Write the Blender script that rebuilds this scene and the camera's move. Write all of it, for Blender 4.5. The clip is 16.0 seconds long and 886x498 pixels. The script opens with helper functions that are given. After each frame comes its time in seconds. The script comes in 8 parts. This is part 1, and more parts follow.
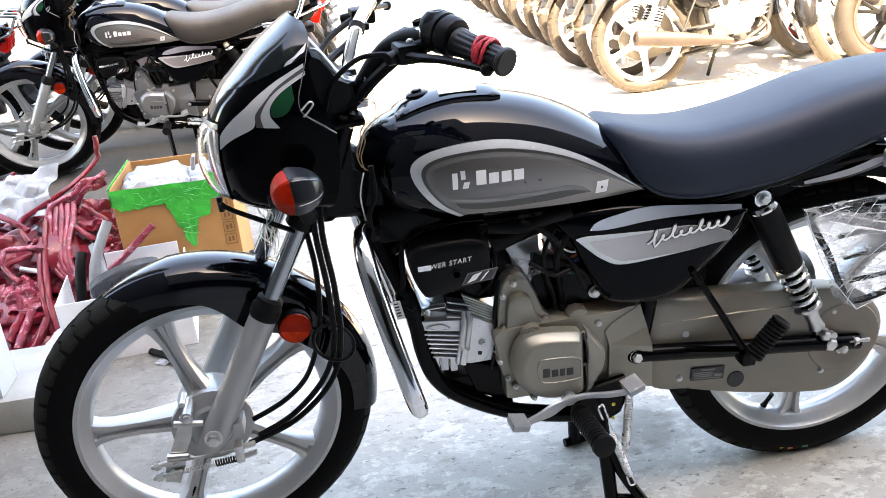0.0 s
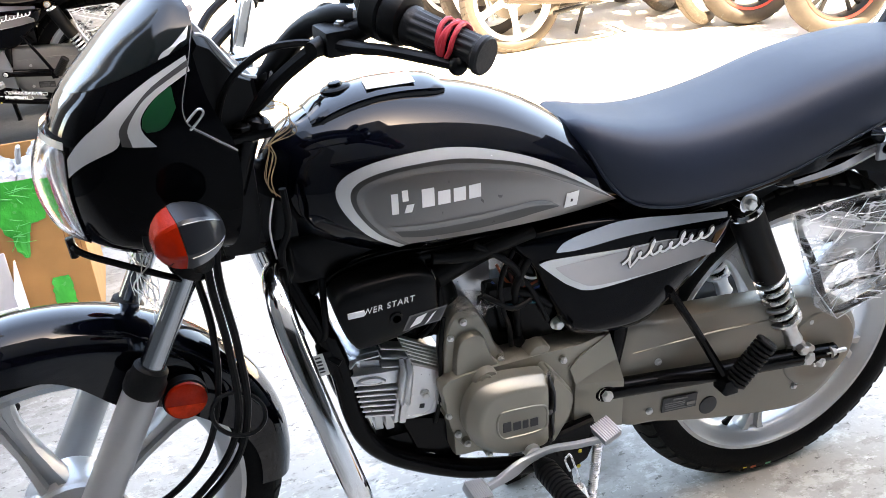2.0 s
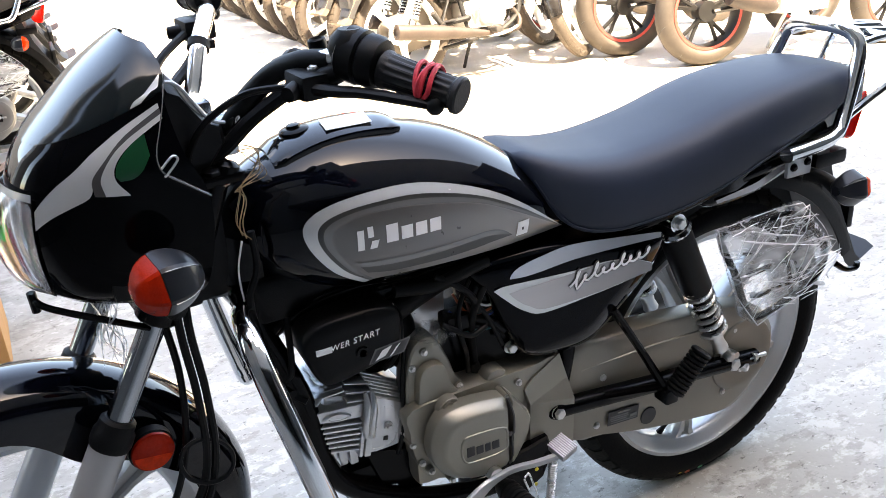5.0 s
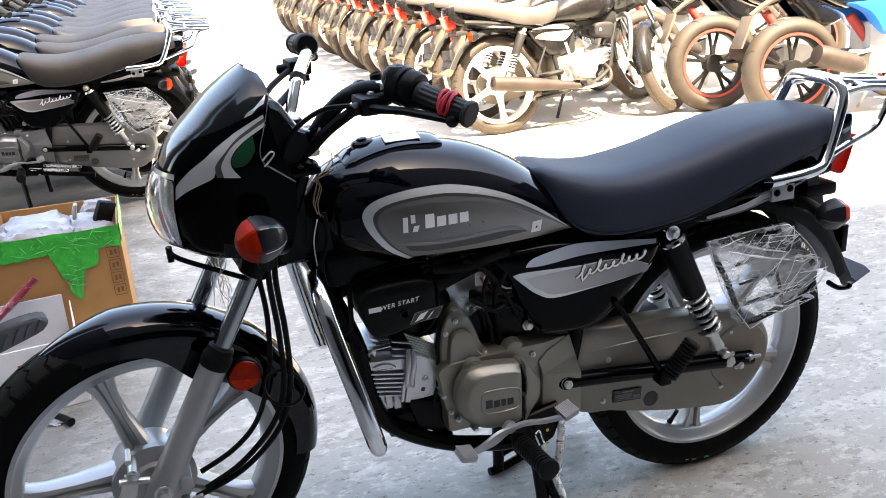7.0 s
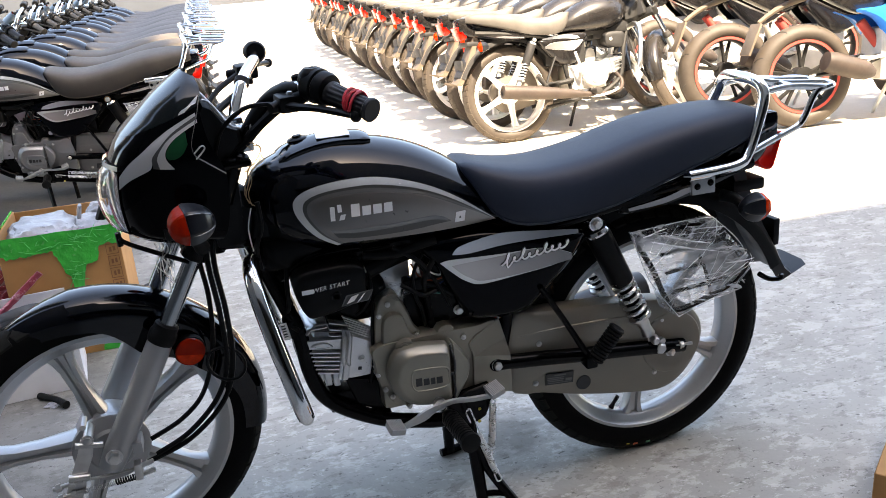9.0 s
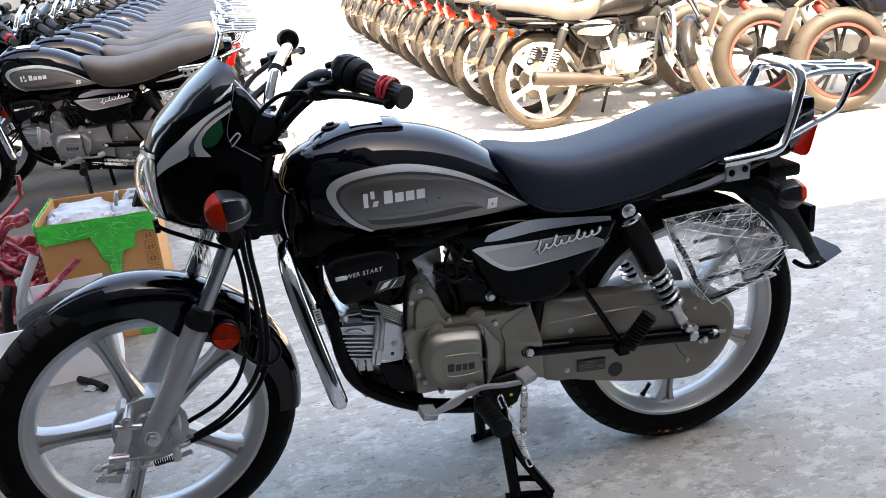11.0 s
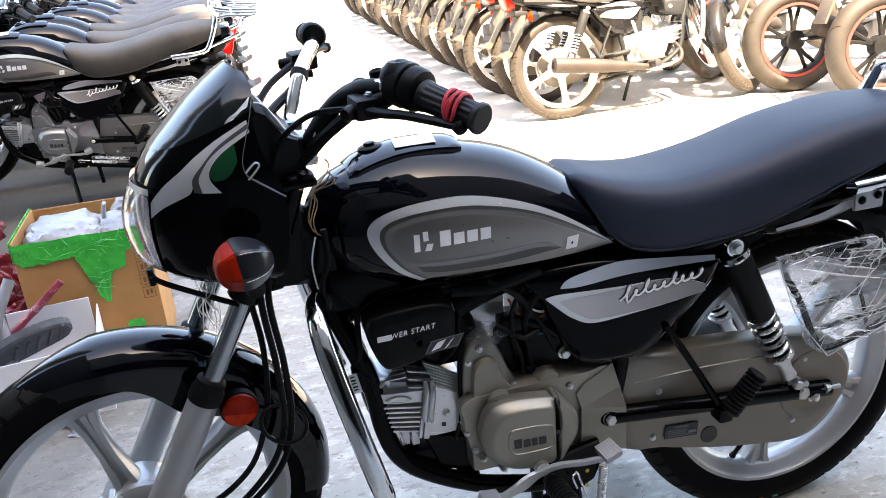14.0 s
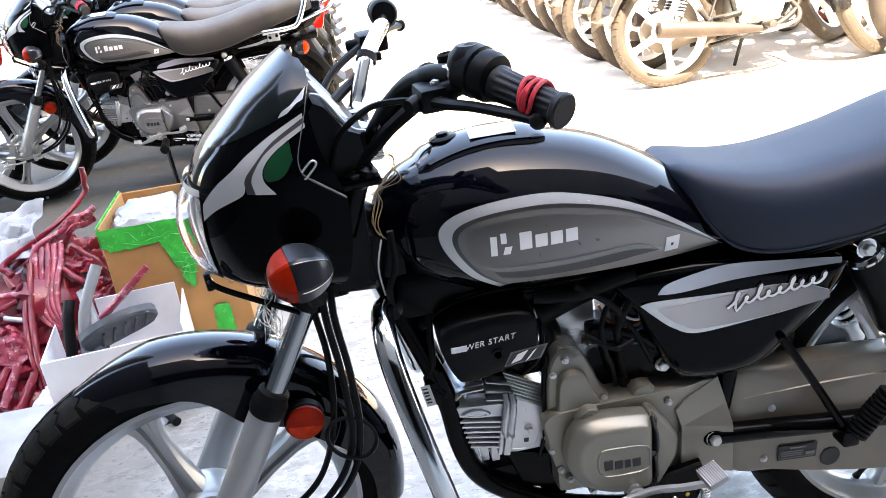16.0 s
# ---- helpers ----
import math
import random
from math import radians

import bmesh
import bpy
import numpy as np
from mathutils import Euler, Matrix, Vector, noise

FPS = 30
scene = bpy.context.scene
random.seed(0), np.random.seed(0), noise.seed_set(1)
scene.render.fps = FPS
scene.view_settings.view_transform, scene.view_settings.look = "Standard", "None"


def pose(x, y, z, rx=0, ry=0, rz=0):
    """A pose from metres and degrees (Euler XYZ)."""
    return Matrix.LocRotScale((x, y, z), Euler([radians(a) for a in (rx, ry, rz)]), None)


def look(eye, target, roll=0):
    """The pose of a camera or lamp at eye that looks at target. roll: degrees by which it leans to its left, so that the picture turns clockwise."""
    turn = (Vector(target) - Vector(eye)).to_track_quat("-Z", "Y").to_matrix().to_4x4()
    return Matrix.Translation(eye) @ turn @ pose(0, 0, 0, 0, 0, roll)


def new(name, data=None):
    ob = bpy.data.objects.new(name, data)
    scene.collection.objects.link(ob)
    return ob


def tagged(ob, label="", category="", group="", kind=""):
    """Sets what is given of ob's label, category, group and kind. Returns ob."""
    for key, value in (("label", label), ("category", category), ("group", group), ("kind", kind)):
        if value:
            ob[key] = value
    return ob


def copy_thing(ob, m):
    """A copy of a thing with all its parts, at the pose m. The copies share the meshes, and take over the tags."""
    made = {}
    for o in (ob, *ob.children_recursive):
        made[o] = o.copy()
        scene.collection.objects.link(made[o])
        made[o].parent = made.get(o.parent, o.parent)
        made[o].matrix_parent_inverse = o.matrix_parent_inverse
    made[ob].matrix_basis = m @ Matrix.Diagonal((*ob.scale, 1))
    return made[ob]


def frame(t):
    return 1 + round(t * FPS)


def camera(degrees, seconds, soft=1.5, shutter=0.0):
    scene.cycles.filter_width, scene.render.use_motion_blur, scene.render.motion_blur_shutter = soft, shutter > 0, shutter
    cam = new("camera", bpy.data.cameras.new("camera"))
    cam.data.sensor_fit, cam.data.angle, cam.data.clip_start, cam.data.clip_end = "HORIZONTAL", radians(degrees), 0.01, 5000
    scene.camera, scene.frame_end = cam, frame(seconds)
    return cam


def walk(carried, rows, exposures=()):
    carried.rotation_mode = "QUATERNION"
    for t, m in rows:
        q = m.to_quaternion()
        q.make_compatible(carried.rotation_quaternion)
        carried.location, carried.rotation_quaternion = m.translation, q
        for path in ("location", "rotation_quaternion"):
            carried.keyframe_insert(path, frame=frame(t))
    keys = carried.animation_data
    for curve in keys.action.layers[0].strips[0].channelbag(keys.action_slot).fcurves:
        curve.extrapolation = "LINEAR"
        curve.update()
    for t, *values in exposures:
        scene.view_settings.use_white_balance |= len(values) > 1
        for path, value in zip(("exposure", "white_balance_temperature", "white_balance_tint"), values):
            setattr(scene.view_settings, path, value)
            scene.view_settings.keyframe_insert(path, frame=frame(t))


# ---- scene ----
cam = camera(55.3, 16.0, soft=0.5)
METRES, TILT, LEAN, TURN = 2.0956, -22.084, 5.296, -9.092
START = (-0.3091, -1.4504, 1.1709)
ROWS = [
    (0.0, 0.0, 0.0, 0.0, 0.0, 0.0, -0.0),
    (0.5, -0.0111, 0.0105, -0.0007, -3.15, -1.01, 1.17),
    (1.0, -0.0133, 0.0594, 0.0229, -4.5, -2.21, 1.66),
    (1.5, -0.021, 0.1085, 0.0419, -5.57, -2.82, 0.69),
    (2.0, -0.0536, 0.1589, 0.0549, -10.27, -3.3, 2.51),
    (2.5, -0.0975, 0.188, 0.0684, -15.93, -3.7, 5.74),
    (3.0, -0.1161, 0.1955, 0.0644, -19.08, -4.46, 5.47),
    (3.5, -0.1124, 0.1898, 0.0666, -21.38, -4.0, 5.18),
    (4.0, -0.1156, 0.189, 0.0671, -21.61, -3.45, 5.67),
    (6.5, -0.0772, 0.0226, 0.0207, -11.03, 1.65, 3.21),
    (7.0, -0.0944, -0.0231, 0.0028, -10.88, 2.44, 2.36),
    (7.5, -0.0767, -0.044, -0.009, -10.93, 2.21, 1.64),
    (8.0, -0.0335, -0.074, -0.0199, -10.0, 1.82, 1.39),
    (8.5, 0.0005, -0.1, -0.0223, -8.37, 2.82, 1.68),
    (9.0, 0.0049, -0.1008, -0.0276, -7.61, 3.43, 2.04),
    (11.5, 0.0019, -0.1046, -0.0281, -5.02, 2.55, 1.35),
    (12.0, -0.005, -0.0772, -0.0176, -4.6, 2.81, 0.94),
    (12.5, -0.0277, -0.0211, 0.0088, -4.76, 3.11, 1.23),
    (13.0, -0.0419, 0.0221, 0.0267, -5.81, 2.93, 2.17),
    (13.5, -0.0464, 0.0399, 0.0314, -6.72, 2.15, 2.29),
    (14.0, -0.0365, 0.0624, 0.0354, -6.02, 1.28, 2.08),
    (14.5, -0.0092, 0.1212, 0.0508, -4.68, 0.74, 1.94),
    (15.0, -0.0006, 0.1563, 0.0623, -2.51, 0.14, 1.66),
    (15.5, -0.006, 0.1648, 0.0616, 0.17, -1.24, 2.04),
    (16.0, -0.0156, 0.1249, 0.0599, 0.79, -0.7, 1.95),
]
EXPOSURES = ((0.0, 3.94, 8600, 12), (1.5, 3.98, 8650, 12), (2.5, 4.04, 8600, 12), (3.5, 3.92, 8550, 12), (4.0, 3.76, 8520, 12), (6.5, 3.34, 8350, 12), (7.0, 3.19, 8320, 12), (8.0, 3.07, 8260, 12), (9.0, 2.89, 8200, 12), (11.5, 3.10, 8090, 12), (12.5, 3.06, 8050, 12), (14.0, 3.36, 8000, 12), (15.0, 3.66, 7950, 12), (16.0, 3.84, 8000, 12))
walk(cam, [(t, pose(*START, TILT, LEAN, TURN) @ pose(METRES * x, METRES * y, METRES * z, 90 + pitch, roll, yaw)) for t, x, y, z, yaw, pitch, roll in ROWS], EXPOSURES)

# ---- light: open sky, the sun behind the building at the camera's back ----
SUN_ELEVATION, SUN_AZIMUTH = 60.0, 168.0  # degrees; azimuth clockwise from +y
world = bpy.data.worlds.new("sky")
scene.world = world
world.use_nodes = True
wn = world.node_tree.nodes
sky = wn.new("ShaderNodeTexSky")
sky.sky_type, sky.sun_disc = "NISHITA", False
sky.sun_elevation, sky.sun_rotation = radians(SUN_ELEVATION), radians(SUN_AZIMUTH)
sky.air_density, sky.dust_density, sky.ozone_density = 1.0, 1.6, 1.0
world.node_tree.links.new(sky.outputs[0], wn["Background"].inputs[0])
wn["Background"].inputs[1].default_value = 0.15
sun = new("sun", bpy.data.lights.new("sun", "SUN"))
sun.data.energy, sun.data.angle, sun.data.color = 4.2, radians(0.6), (1.0, 0.93, 0.82)
to_sun = Vector((math.sin(radians(SUN_AZIMUTH)) * math.cos(radians(SUN_ELEVATION)), math.cos(radians(SUN_AZIMUTH)) * math.cos(radians(SUN_ELEVATION)), math.sin(radians(SUN_ELEVATION))))
sun.matrix_world = look(to_sun * 50, (0, 0, 0))


# ---- materials ----
def mat(name, color, rough=0.5, metal=0.0, vary=0.12, scale=6.0, bump=0.0, bump_scale=80.0, coat=0.0, dust=0.0, dust_color=(0.10, 0.076, 0.056), rough_vary=0.1, spec=0.5):
    m = bpy.data.materials.new(name)
    m.use_nodes = True
    n, l = m.node_tree.nodes, m.node_tree.links
    b = n["Principled BSDF"]
    b.inputs["Metallic"].default_value = metal
    b.inputs["Coat Weight"].default_value = coat
    b.inputs["Coat Roughness"].default_value = 0.04
    b.inputs["Specular IOR Level"].default_value = spec
    tc = n.new("ShaderNodeTexCoord")
    big = n.new("ShaderNodeTexNoise")
    big.inputs["Scale"].default_value, big.inputs["Detail"].default_value = scale, 6
    l.new(tc.outputs["Object"], big.inputs["Vector"])
    ramp = n.new("ShaderNodeMapRange")
    ramp.inputs[1].default_value, ramp.inputs[2].default_value = 0.3, 0.7
    ramp.inputs[3].default_value, ramp.inputs[4].default_value = 1 - vary, 1 + vary
    l.new(big.outputs[0], ramp.inputs[0])
    mul = n.new("ShaderNodeMix")
    mul.data_type, mul.blend_type = "RGBA", "MULTIPLY"
    mul.inputs[0].default_value = 1
    mul.inputs[6].default_value = (*color, 1)
    l.new(ramp.outputs[0], mul.inputs[7])
    col = mul.outputs[2]
    fine = n.new("ShaderNodeTexNoise")
    fine.inputs["Scale"].default_value, fine.inputs["Detail"].default_value = bump_scale, 4
    l.new(tc.outputs["Object"], fine.inputs["Vector"])
    if dust:
        geo = n.new("ShaderNodeNewGeometry")
        sep = n.new("ShaderNodeSeparateXYZ")
        l.new(geo.outputs["Normal"], sep.inputs[0])
        up = n.new("ShaderNodeMapRange")
        up.inputs[1].default_value, up.inputs[2].default_value = -0.3, 0.9
        up.inputs[3].default_value, up.inputs[4].default_value = 0.18 * dust, dust
        l.new(sep.outputs[2], up.inputs[0])
        f = n.new("ShaderNodeMath")
        f.operation = "MULTIPLY"
        f.use_clamp = True
        l.new(up.outputs[0], f.inputs[0])
        dr = n.new("ShaderNodeMapRange")
        dr.inputs[1].default_value, dr.inputs[2].default_value, dr.inputs[3].default_value, dr.inputs[4].default_value = 0.3, 0.65, 0.55, 1.15
        l.new(big.outputs[0], dr.inputs[0])
        l.new(dr.outputs[0], f.inputs[1])
        dm = n.new("ShaderNodeMix")
        dm.data_type = "RGBA"
        dm.inputs[7].default_value = (*dust_color, 1)
        l.new(f.outputs[0], dm.inputs[0])
        l.new(col, dm.inputs[6])
        col = dm.outputs[2]
    l.new(col, b.inputs["Base Color"])
    rr = n.new("ShaderNodeMapRange")
    rr.inputs[3].default_value, rr.inputs[4].default_value = max(0.02, rough - rough_vary * rough * 2), min(1, rough + rough_vary * rough * 2)
    l.new(fine.outputs[0], rr.inputs[0])
    l.new(rr.outputs[0], b.inputs["Roughness"])
    if bump:
        bp = n.new("ShaderNodeBump")
        bp.inputs["Strength"].default_value, bp.inputs["Distance"].default_value = bump, 0.004
        l.new(fine.outputs[0], bp.inputs["Height"])
        l.new(bp.outputs[0], b.inputs["Normal"])
    return m


def glossy(m, facing, grazing):
    """Lets the gloss rise towards grazing angles."""
    n, l = m.node_tree.nodes, m.node_tree.links
    lw = n.new("ShaderNodeLayerWeight")
    lw.inputs[0].default_value = 0.5
    r = n.new("ShaderNodeMapRange")
    r.inputs[1].default_value, r.inputs[2].default_value, r.inputs[3].default_value, r.inputs[4].default_value = 0.32, 0.58, facing, grazing
    l.new(lw.outputs["Facing"], r.inputs[0])
    l.new(r.outputs[0], n["Principled BSDF"].inputs["Specular IOR Level"])
    return m


def fade(m, x0, x1, least):
    """A tone that grows along the bike from a share of the colour to the whole of it."""
    n, l = m.node_tree.nodes, m.node_tree.links
    b = n["Principled BSDF"]
    src = b.inputs["Base Color"].links[0].from_socket
    tc, sx, r, x = (n.new("ShaderNode" + k) for k in ("TexCoord", "SeparateXYZ", "MapRange", "Mix"))
    r.inputs[1].default_value, r.inputs[2].default_value, r.inputs[3].default_value, r.inputs[4].default_value = x0, x1, least, 1.0
    x.data_type, x.blend_type = "RGBA", "MULTIPLY"
    x.inputs[0].default_value = 1.0
    l.new(tc.outputs["Object"], sx.inputs[0])
    l.new(sx.outputs[0], r.inputs[0])
    l.new(src, x.inputs[6])
    l.new(r.outputs[0], x.inputs[7])
    l.new(x.outputs[2], b.inputs["Base Color"])
    return m


def mottled(name, first, second, scale, cut, rough=0.3, bump=0.4):
    """Two colours in uneven patches, standing in for glare and folds on creased film."""
    m = mat(name, first, rough, vary=0.3, scale=scale * 0.5, bump=bump, bump_scale=scale * 2)
    n, l = m.node_tree.nodes, m.node_tree.links
    b = n["Principled BSDF"]
    tc = n.new("ShaderNodeTexCoord")
    t = n.new("ShaderNodeTexNoise")
    t.inputs["Scale"].default_value, t.inputs["Detail"].default_value, t.inputs["Roughness"].default_value = scale, 5, 0.65
    l.new(tc.outputs["Object"], t.inputs["Vector"])
    r = n.new("ShaderNodeMapRange")
    r.inputs[1].default_value, r.inputs[2].default_value = cut, cut + 0.06
    l.new(t.outputs[0], r.inputs[0])
    x = n.new("ShaderNodeMix")
    x.data_type = "RGBA"
    x.inputs[7].default_value = (*second, 1)
    l.new(r.outputs[0], x.inputs[0])
    l.new(b.inputs["Base Color"].links[0].from_socket, x.inputs[6])
    l.new(x.outputs[2], b.inputs["Base Color"])
    return m


def film(name, color, amount, scale=14.0, rough=0.25):
    """Thin wrinkled plastic: see-through, its crease highlights painted whitish."""
    m = bpy.data.materials.new(name)
    m.use_nodes = True
    n, l = m.node_tree.nodes, m.node_tree.links
    b = n["Principled BSDF"]
    b.inputs["Base Color"].default_value = (*color, 1)
    b.inputs["Roughness"].default_value = rough
    tc = n.new("ShaderNodeTexCoord")
    mp = n.new("ShaderNodeMapping")
    mp.inputs["Rotation"].default_value = (0.4, 0.9, 0.3)
    mp.inputs["Scale"].default_value = (1.0, 0.6, 2.6)
    l.new(tc.outputs["Object"], mp.inputs[0])
    warp = n.new("ShaderNodeTexNoise")
    warp.inputs["Scale"].default_value, warp.inputs["Detail"].default_value = 9.0, 3
    l.new(mp.outputs[0], warp.inputs["Vector"])
    add = n.new("ShaderNodeMix")
    add.data_type, add.blend_type = "RGBA", "ADD"
    add.inputs[0].default_value = 0.12
    l.new(mp.outputs[0], add.inputs[6])
    l.new(warp.outputs[1], add.inputs[7])
    ridge = n.new("ShaderNodeTexNoise")
    ridge.inputs["Scale"].default_value, ridge.inputs["Detail"].default_value, ridge.inputs["Distortion"].default_value = scale * 0.55, 3, 0.4
    l.new(add.outputs[2], ridge.inputs["Vector"])
    away = n.new("ShaderNodeMath")
    away.operation = "SUBTRACT"
    away.inputs[1].default_value = 0.5
    l.new(ridge.outputs[0], away.inputs[0])
    t = n.new("ShaderNodeMath")
    t.operation = "ABSOLUTE"
    l.new(away.outputs[0], t.inputs[0])
    cloud = n.new("ShaderNodeMapRange")
    cloud.inputs[1].default_value, cloud.inputs[2].default_value = 0.40, 0.62
    cloud.inputs[3].default_value, cloud.inputs[4].default_value = amount * 0.35, amount
    l.new(warp.outputs[0], cloud.inputs[0])
    line = n.new("ShaderNodeMapRange")
    line.inputs[1].default_value, line.inputs[2].default_value = 0.0, 0.035
    line.inputs[3].default_value, line.inputs[4].default_value = min(1.0, amount * 1.5), 0.0
    l.new(t.outputs[0], line.inputs[0])
    r = n.new("ShaderNodeMath")
    r.operation = "MAXIMUM"
    l.new(cloud.outputs[0], r.inputs[0])
    l.new(line.outputs[0], r.inputs[1])
    tr = n.new("ShaderNodeBsdfTransparent")
    mix = n.new("ShaderNodeMixShader")
    l.new(r.outputs[0], mix.inputs[0])
    l.new(tr.outputs[0], mix.inputs[1])
    l.new(b.outputs[0], mix.inputs[2])
    bp = n.new("ShaderNodeBump")
    bp.inputs["Strength"].default_value, bp.inputs["Distance"].default_value = 0.8, 0.006
    l.new(t.outputs[0], bp.inputs["Height"])
    l.new(bp.outputs[0], b.inputs["Normal"])
    l.new(mix.outputs[0], n["Material Output"].inputs[0])
    return m


def concrete(name):
    m = mat(name, (0.355, 0.343, 0.312), 0.9, vary=0.1, scale=0.9, bump=0.5, bump_scale=38, spec=0.12)
    n, l = m.node_tree.nodes, m.node_tree.links
    b = n["Principled BSDF"]
    tc = n.new("ShaderNodeTexCoord")
    def noise_tex(scale, detail, rough=0.6, stretch=(1, 1, 1), rot=0.0):
        mp = n.new("ShaderNodeMapping")
        mp.inputs["Scale"].default_value = stretch
        mp.inputs["Rotation"].default_value = (0, 0, rot)
        l.new(tc.outputs["Object"], mp.inputs[0])
        t = n.new("ShaderNodeTexNoise")
        t.inputs["Scale"].default_value, t.inputs["Detail"].default_value, t.inputs["Roughness"].default_value = scale, detail, rough
        l.new(mp.outputs[0], t.inputs["Vector"])
        return t.outputs[0]
    def rng(src, a, c, lo, hi):
        r = n.new("ShaderNodeMapRange")
        r.inputs[1].default_value, r.inputs[2].default_value, r.inputs[3].default_value, r.inputs[4].default_value = a, c, lo, hi
        l.new(src, r.inputs[0])
        return r.outputs[0]
    def mix(fac, a, c):
        x = n.new("ShaderNodeMix")
        x.data_type = "RGBA"
        l.new(fac, x.inputs[0])
        if isinstance(a, tuple):
            x.inputs[6].default_value = (*a, 1)
        else:
            l.new(a, x.inputs[6])
        if isinstance(c, tuple):
            x.inputs[7].default_value = (*c, 1)
        else:
            l.new(c, x.inputs[7])
        return x.outputs[2]
    base = b.inputs["Base Color"].links[0].from_socket
    # broad tone, thin flaked patches, pale scuffs, dark specks
    col = mix(rng(noise_tex(2.2, 9, 0.65, (0.9, 1.1, 1), 0.3), 0.45, 0.60, 0, 0.75), base, (0.30, 0.286, 0.256))
    col = mix(rng(noise_tex(11, 10, 0.74, (0.8, 1.25, 1), 0.12), 0.525, 0.56, 0, 0.6), col, (0.48, 0.465, 0.428))
    col = mix(rng(noise_tex(17, 10, 0.76, (0.75, 1.3, 1), -0.1), 0.545, 0.575, 0, 0.62), col, (0.225, 0.213, 0.188))
    col = mix(rng(noise_tex(30, 8, 0.76, (0.75, 1.3, 1), 0.2), 0.58, 0.60, 0, 0.75), col, (0.50, 0.486, 0.45))
    col = mix(rng(noise_tex(42, 7, 0.74, (0.75, 1.3, 1), 0.0), 0.60, 0.63, 0, 0.85), col, (0.12, 0.112, 0.10))
    col = mix(rng(noise_tex(70, 3, 0.5), 0.69, 0.74, 0, 0.65), col, (0.0936, 0.0897, 0.078))
    # painted shade: concrete darkened towards the heap, as the yard lies shaded there
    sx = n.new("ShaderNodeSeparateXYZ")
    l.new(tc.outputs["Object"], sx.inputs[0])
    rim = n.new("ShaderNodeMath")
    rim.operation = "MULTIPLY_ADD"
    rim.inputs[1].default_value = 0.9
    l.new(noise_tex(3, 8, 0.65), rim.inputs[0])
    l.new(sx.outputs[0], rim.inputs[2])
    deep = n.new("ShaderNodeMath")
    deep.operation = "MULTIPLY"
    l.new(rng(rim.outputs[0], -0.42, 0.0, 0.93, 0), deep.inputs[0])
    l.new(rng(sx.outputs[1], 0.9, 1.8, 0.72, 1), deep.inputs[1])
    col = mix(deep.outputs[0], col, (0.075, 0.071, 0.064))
    # paler, warmer yard beyond the shade: open-sky light and bounce put into the colour
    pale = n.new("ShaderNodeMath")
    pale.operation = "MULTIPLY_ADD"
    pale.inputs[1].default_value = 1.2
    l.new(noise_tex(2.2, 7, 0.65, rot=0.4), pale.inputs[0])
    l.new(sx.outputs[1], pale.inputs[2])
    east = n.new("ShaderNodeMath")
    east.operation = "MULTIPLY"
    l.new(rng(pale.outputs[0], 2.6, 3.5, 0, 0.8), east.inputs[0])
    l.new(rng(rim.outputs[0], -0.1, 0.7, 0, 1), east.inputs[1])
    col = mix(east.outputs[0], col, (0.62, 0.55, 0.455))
    # an oil stain near the stand
    far = n.new("ShaderNodeVectorMath")
    far.operation = "DISTANCE"
    far.inputs[1].default_value = (0.32, 0.15, 0.0)
    l.new(tc.outputs["Object"], far.inputs[0])
    edge = n.new("ShaderNodeMath")
    edge.operation = "MULTIPLY_ADD"
    edge.inputs[1].default_value = 0.22
    l.new(noise_tex(9, 7, 0.65), edge.inputs[0])
    l.new(far.outputs["Value"], edge.inputs[2])
    col = mix(rng(edge.outputs[0], 0.175, 0.215, 0.6, 0), col, (0.125, 0.117, 0.101))
    l.new(col, b.inputs["Base Color"])
    return m


def reflect_clear(name, color, rough=0.02, trans=1.0):
    m = bpy.data.materials.new(name)
    m.use_nodes = True
    b = m.node_tree.nodes["Principled BSDF"]
    b.inputs["Base Color"].default_value = (*color, 1)
    b.inputs["Roughness"].default_value = rough
    b.inputs["Transmission Weight"].default_value = trans
    b.inputs["IOR"].default_value = 1.45
    return m


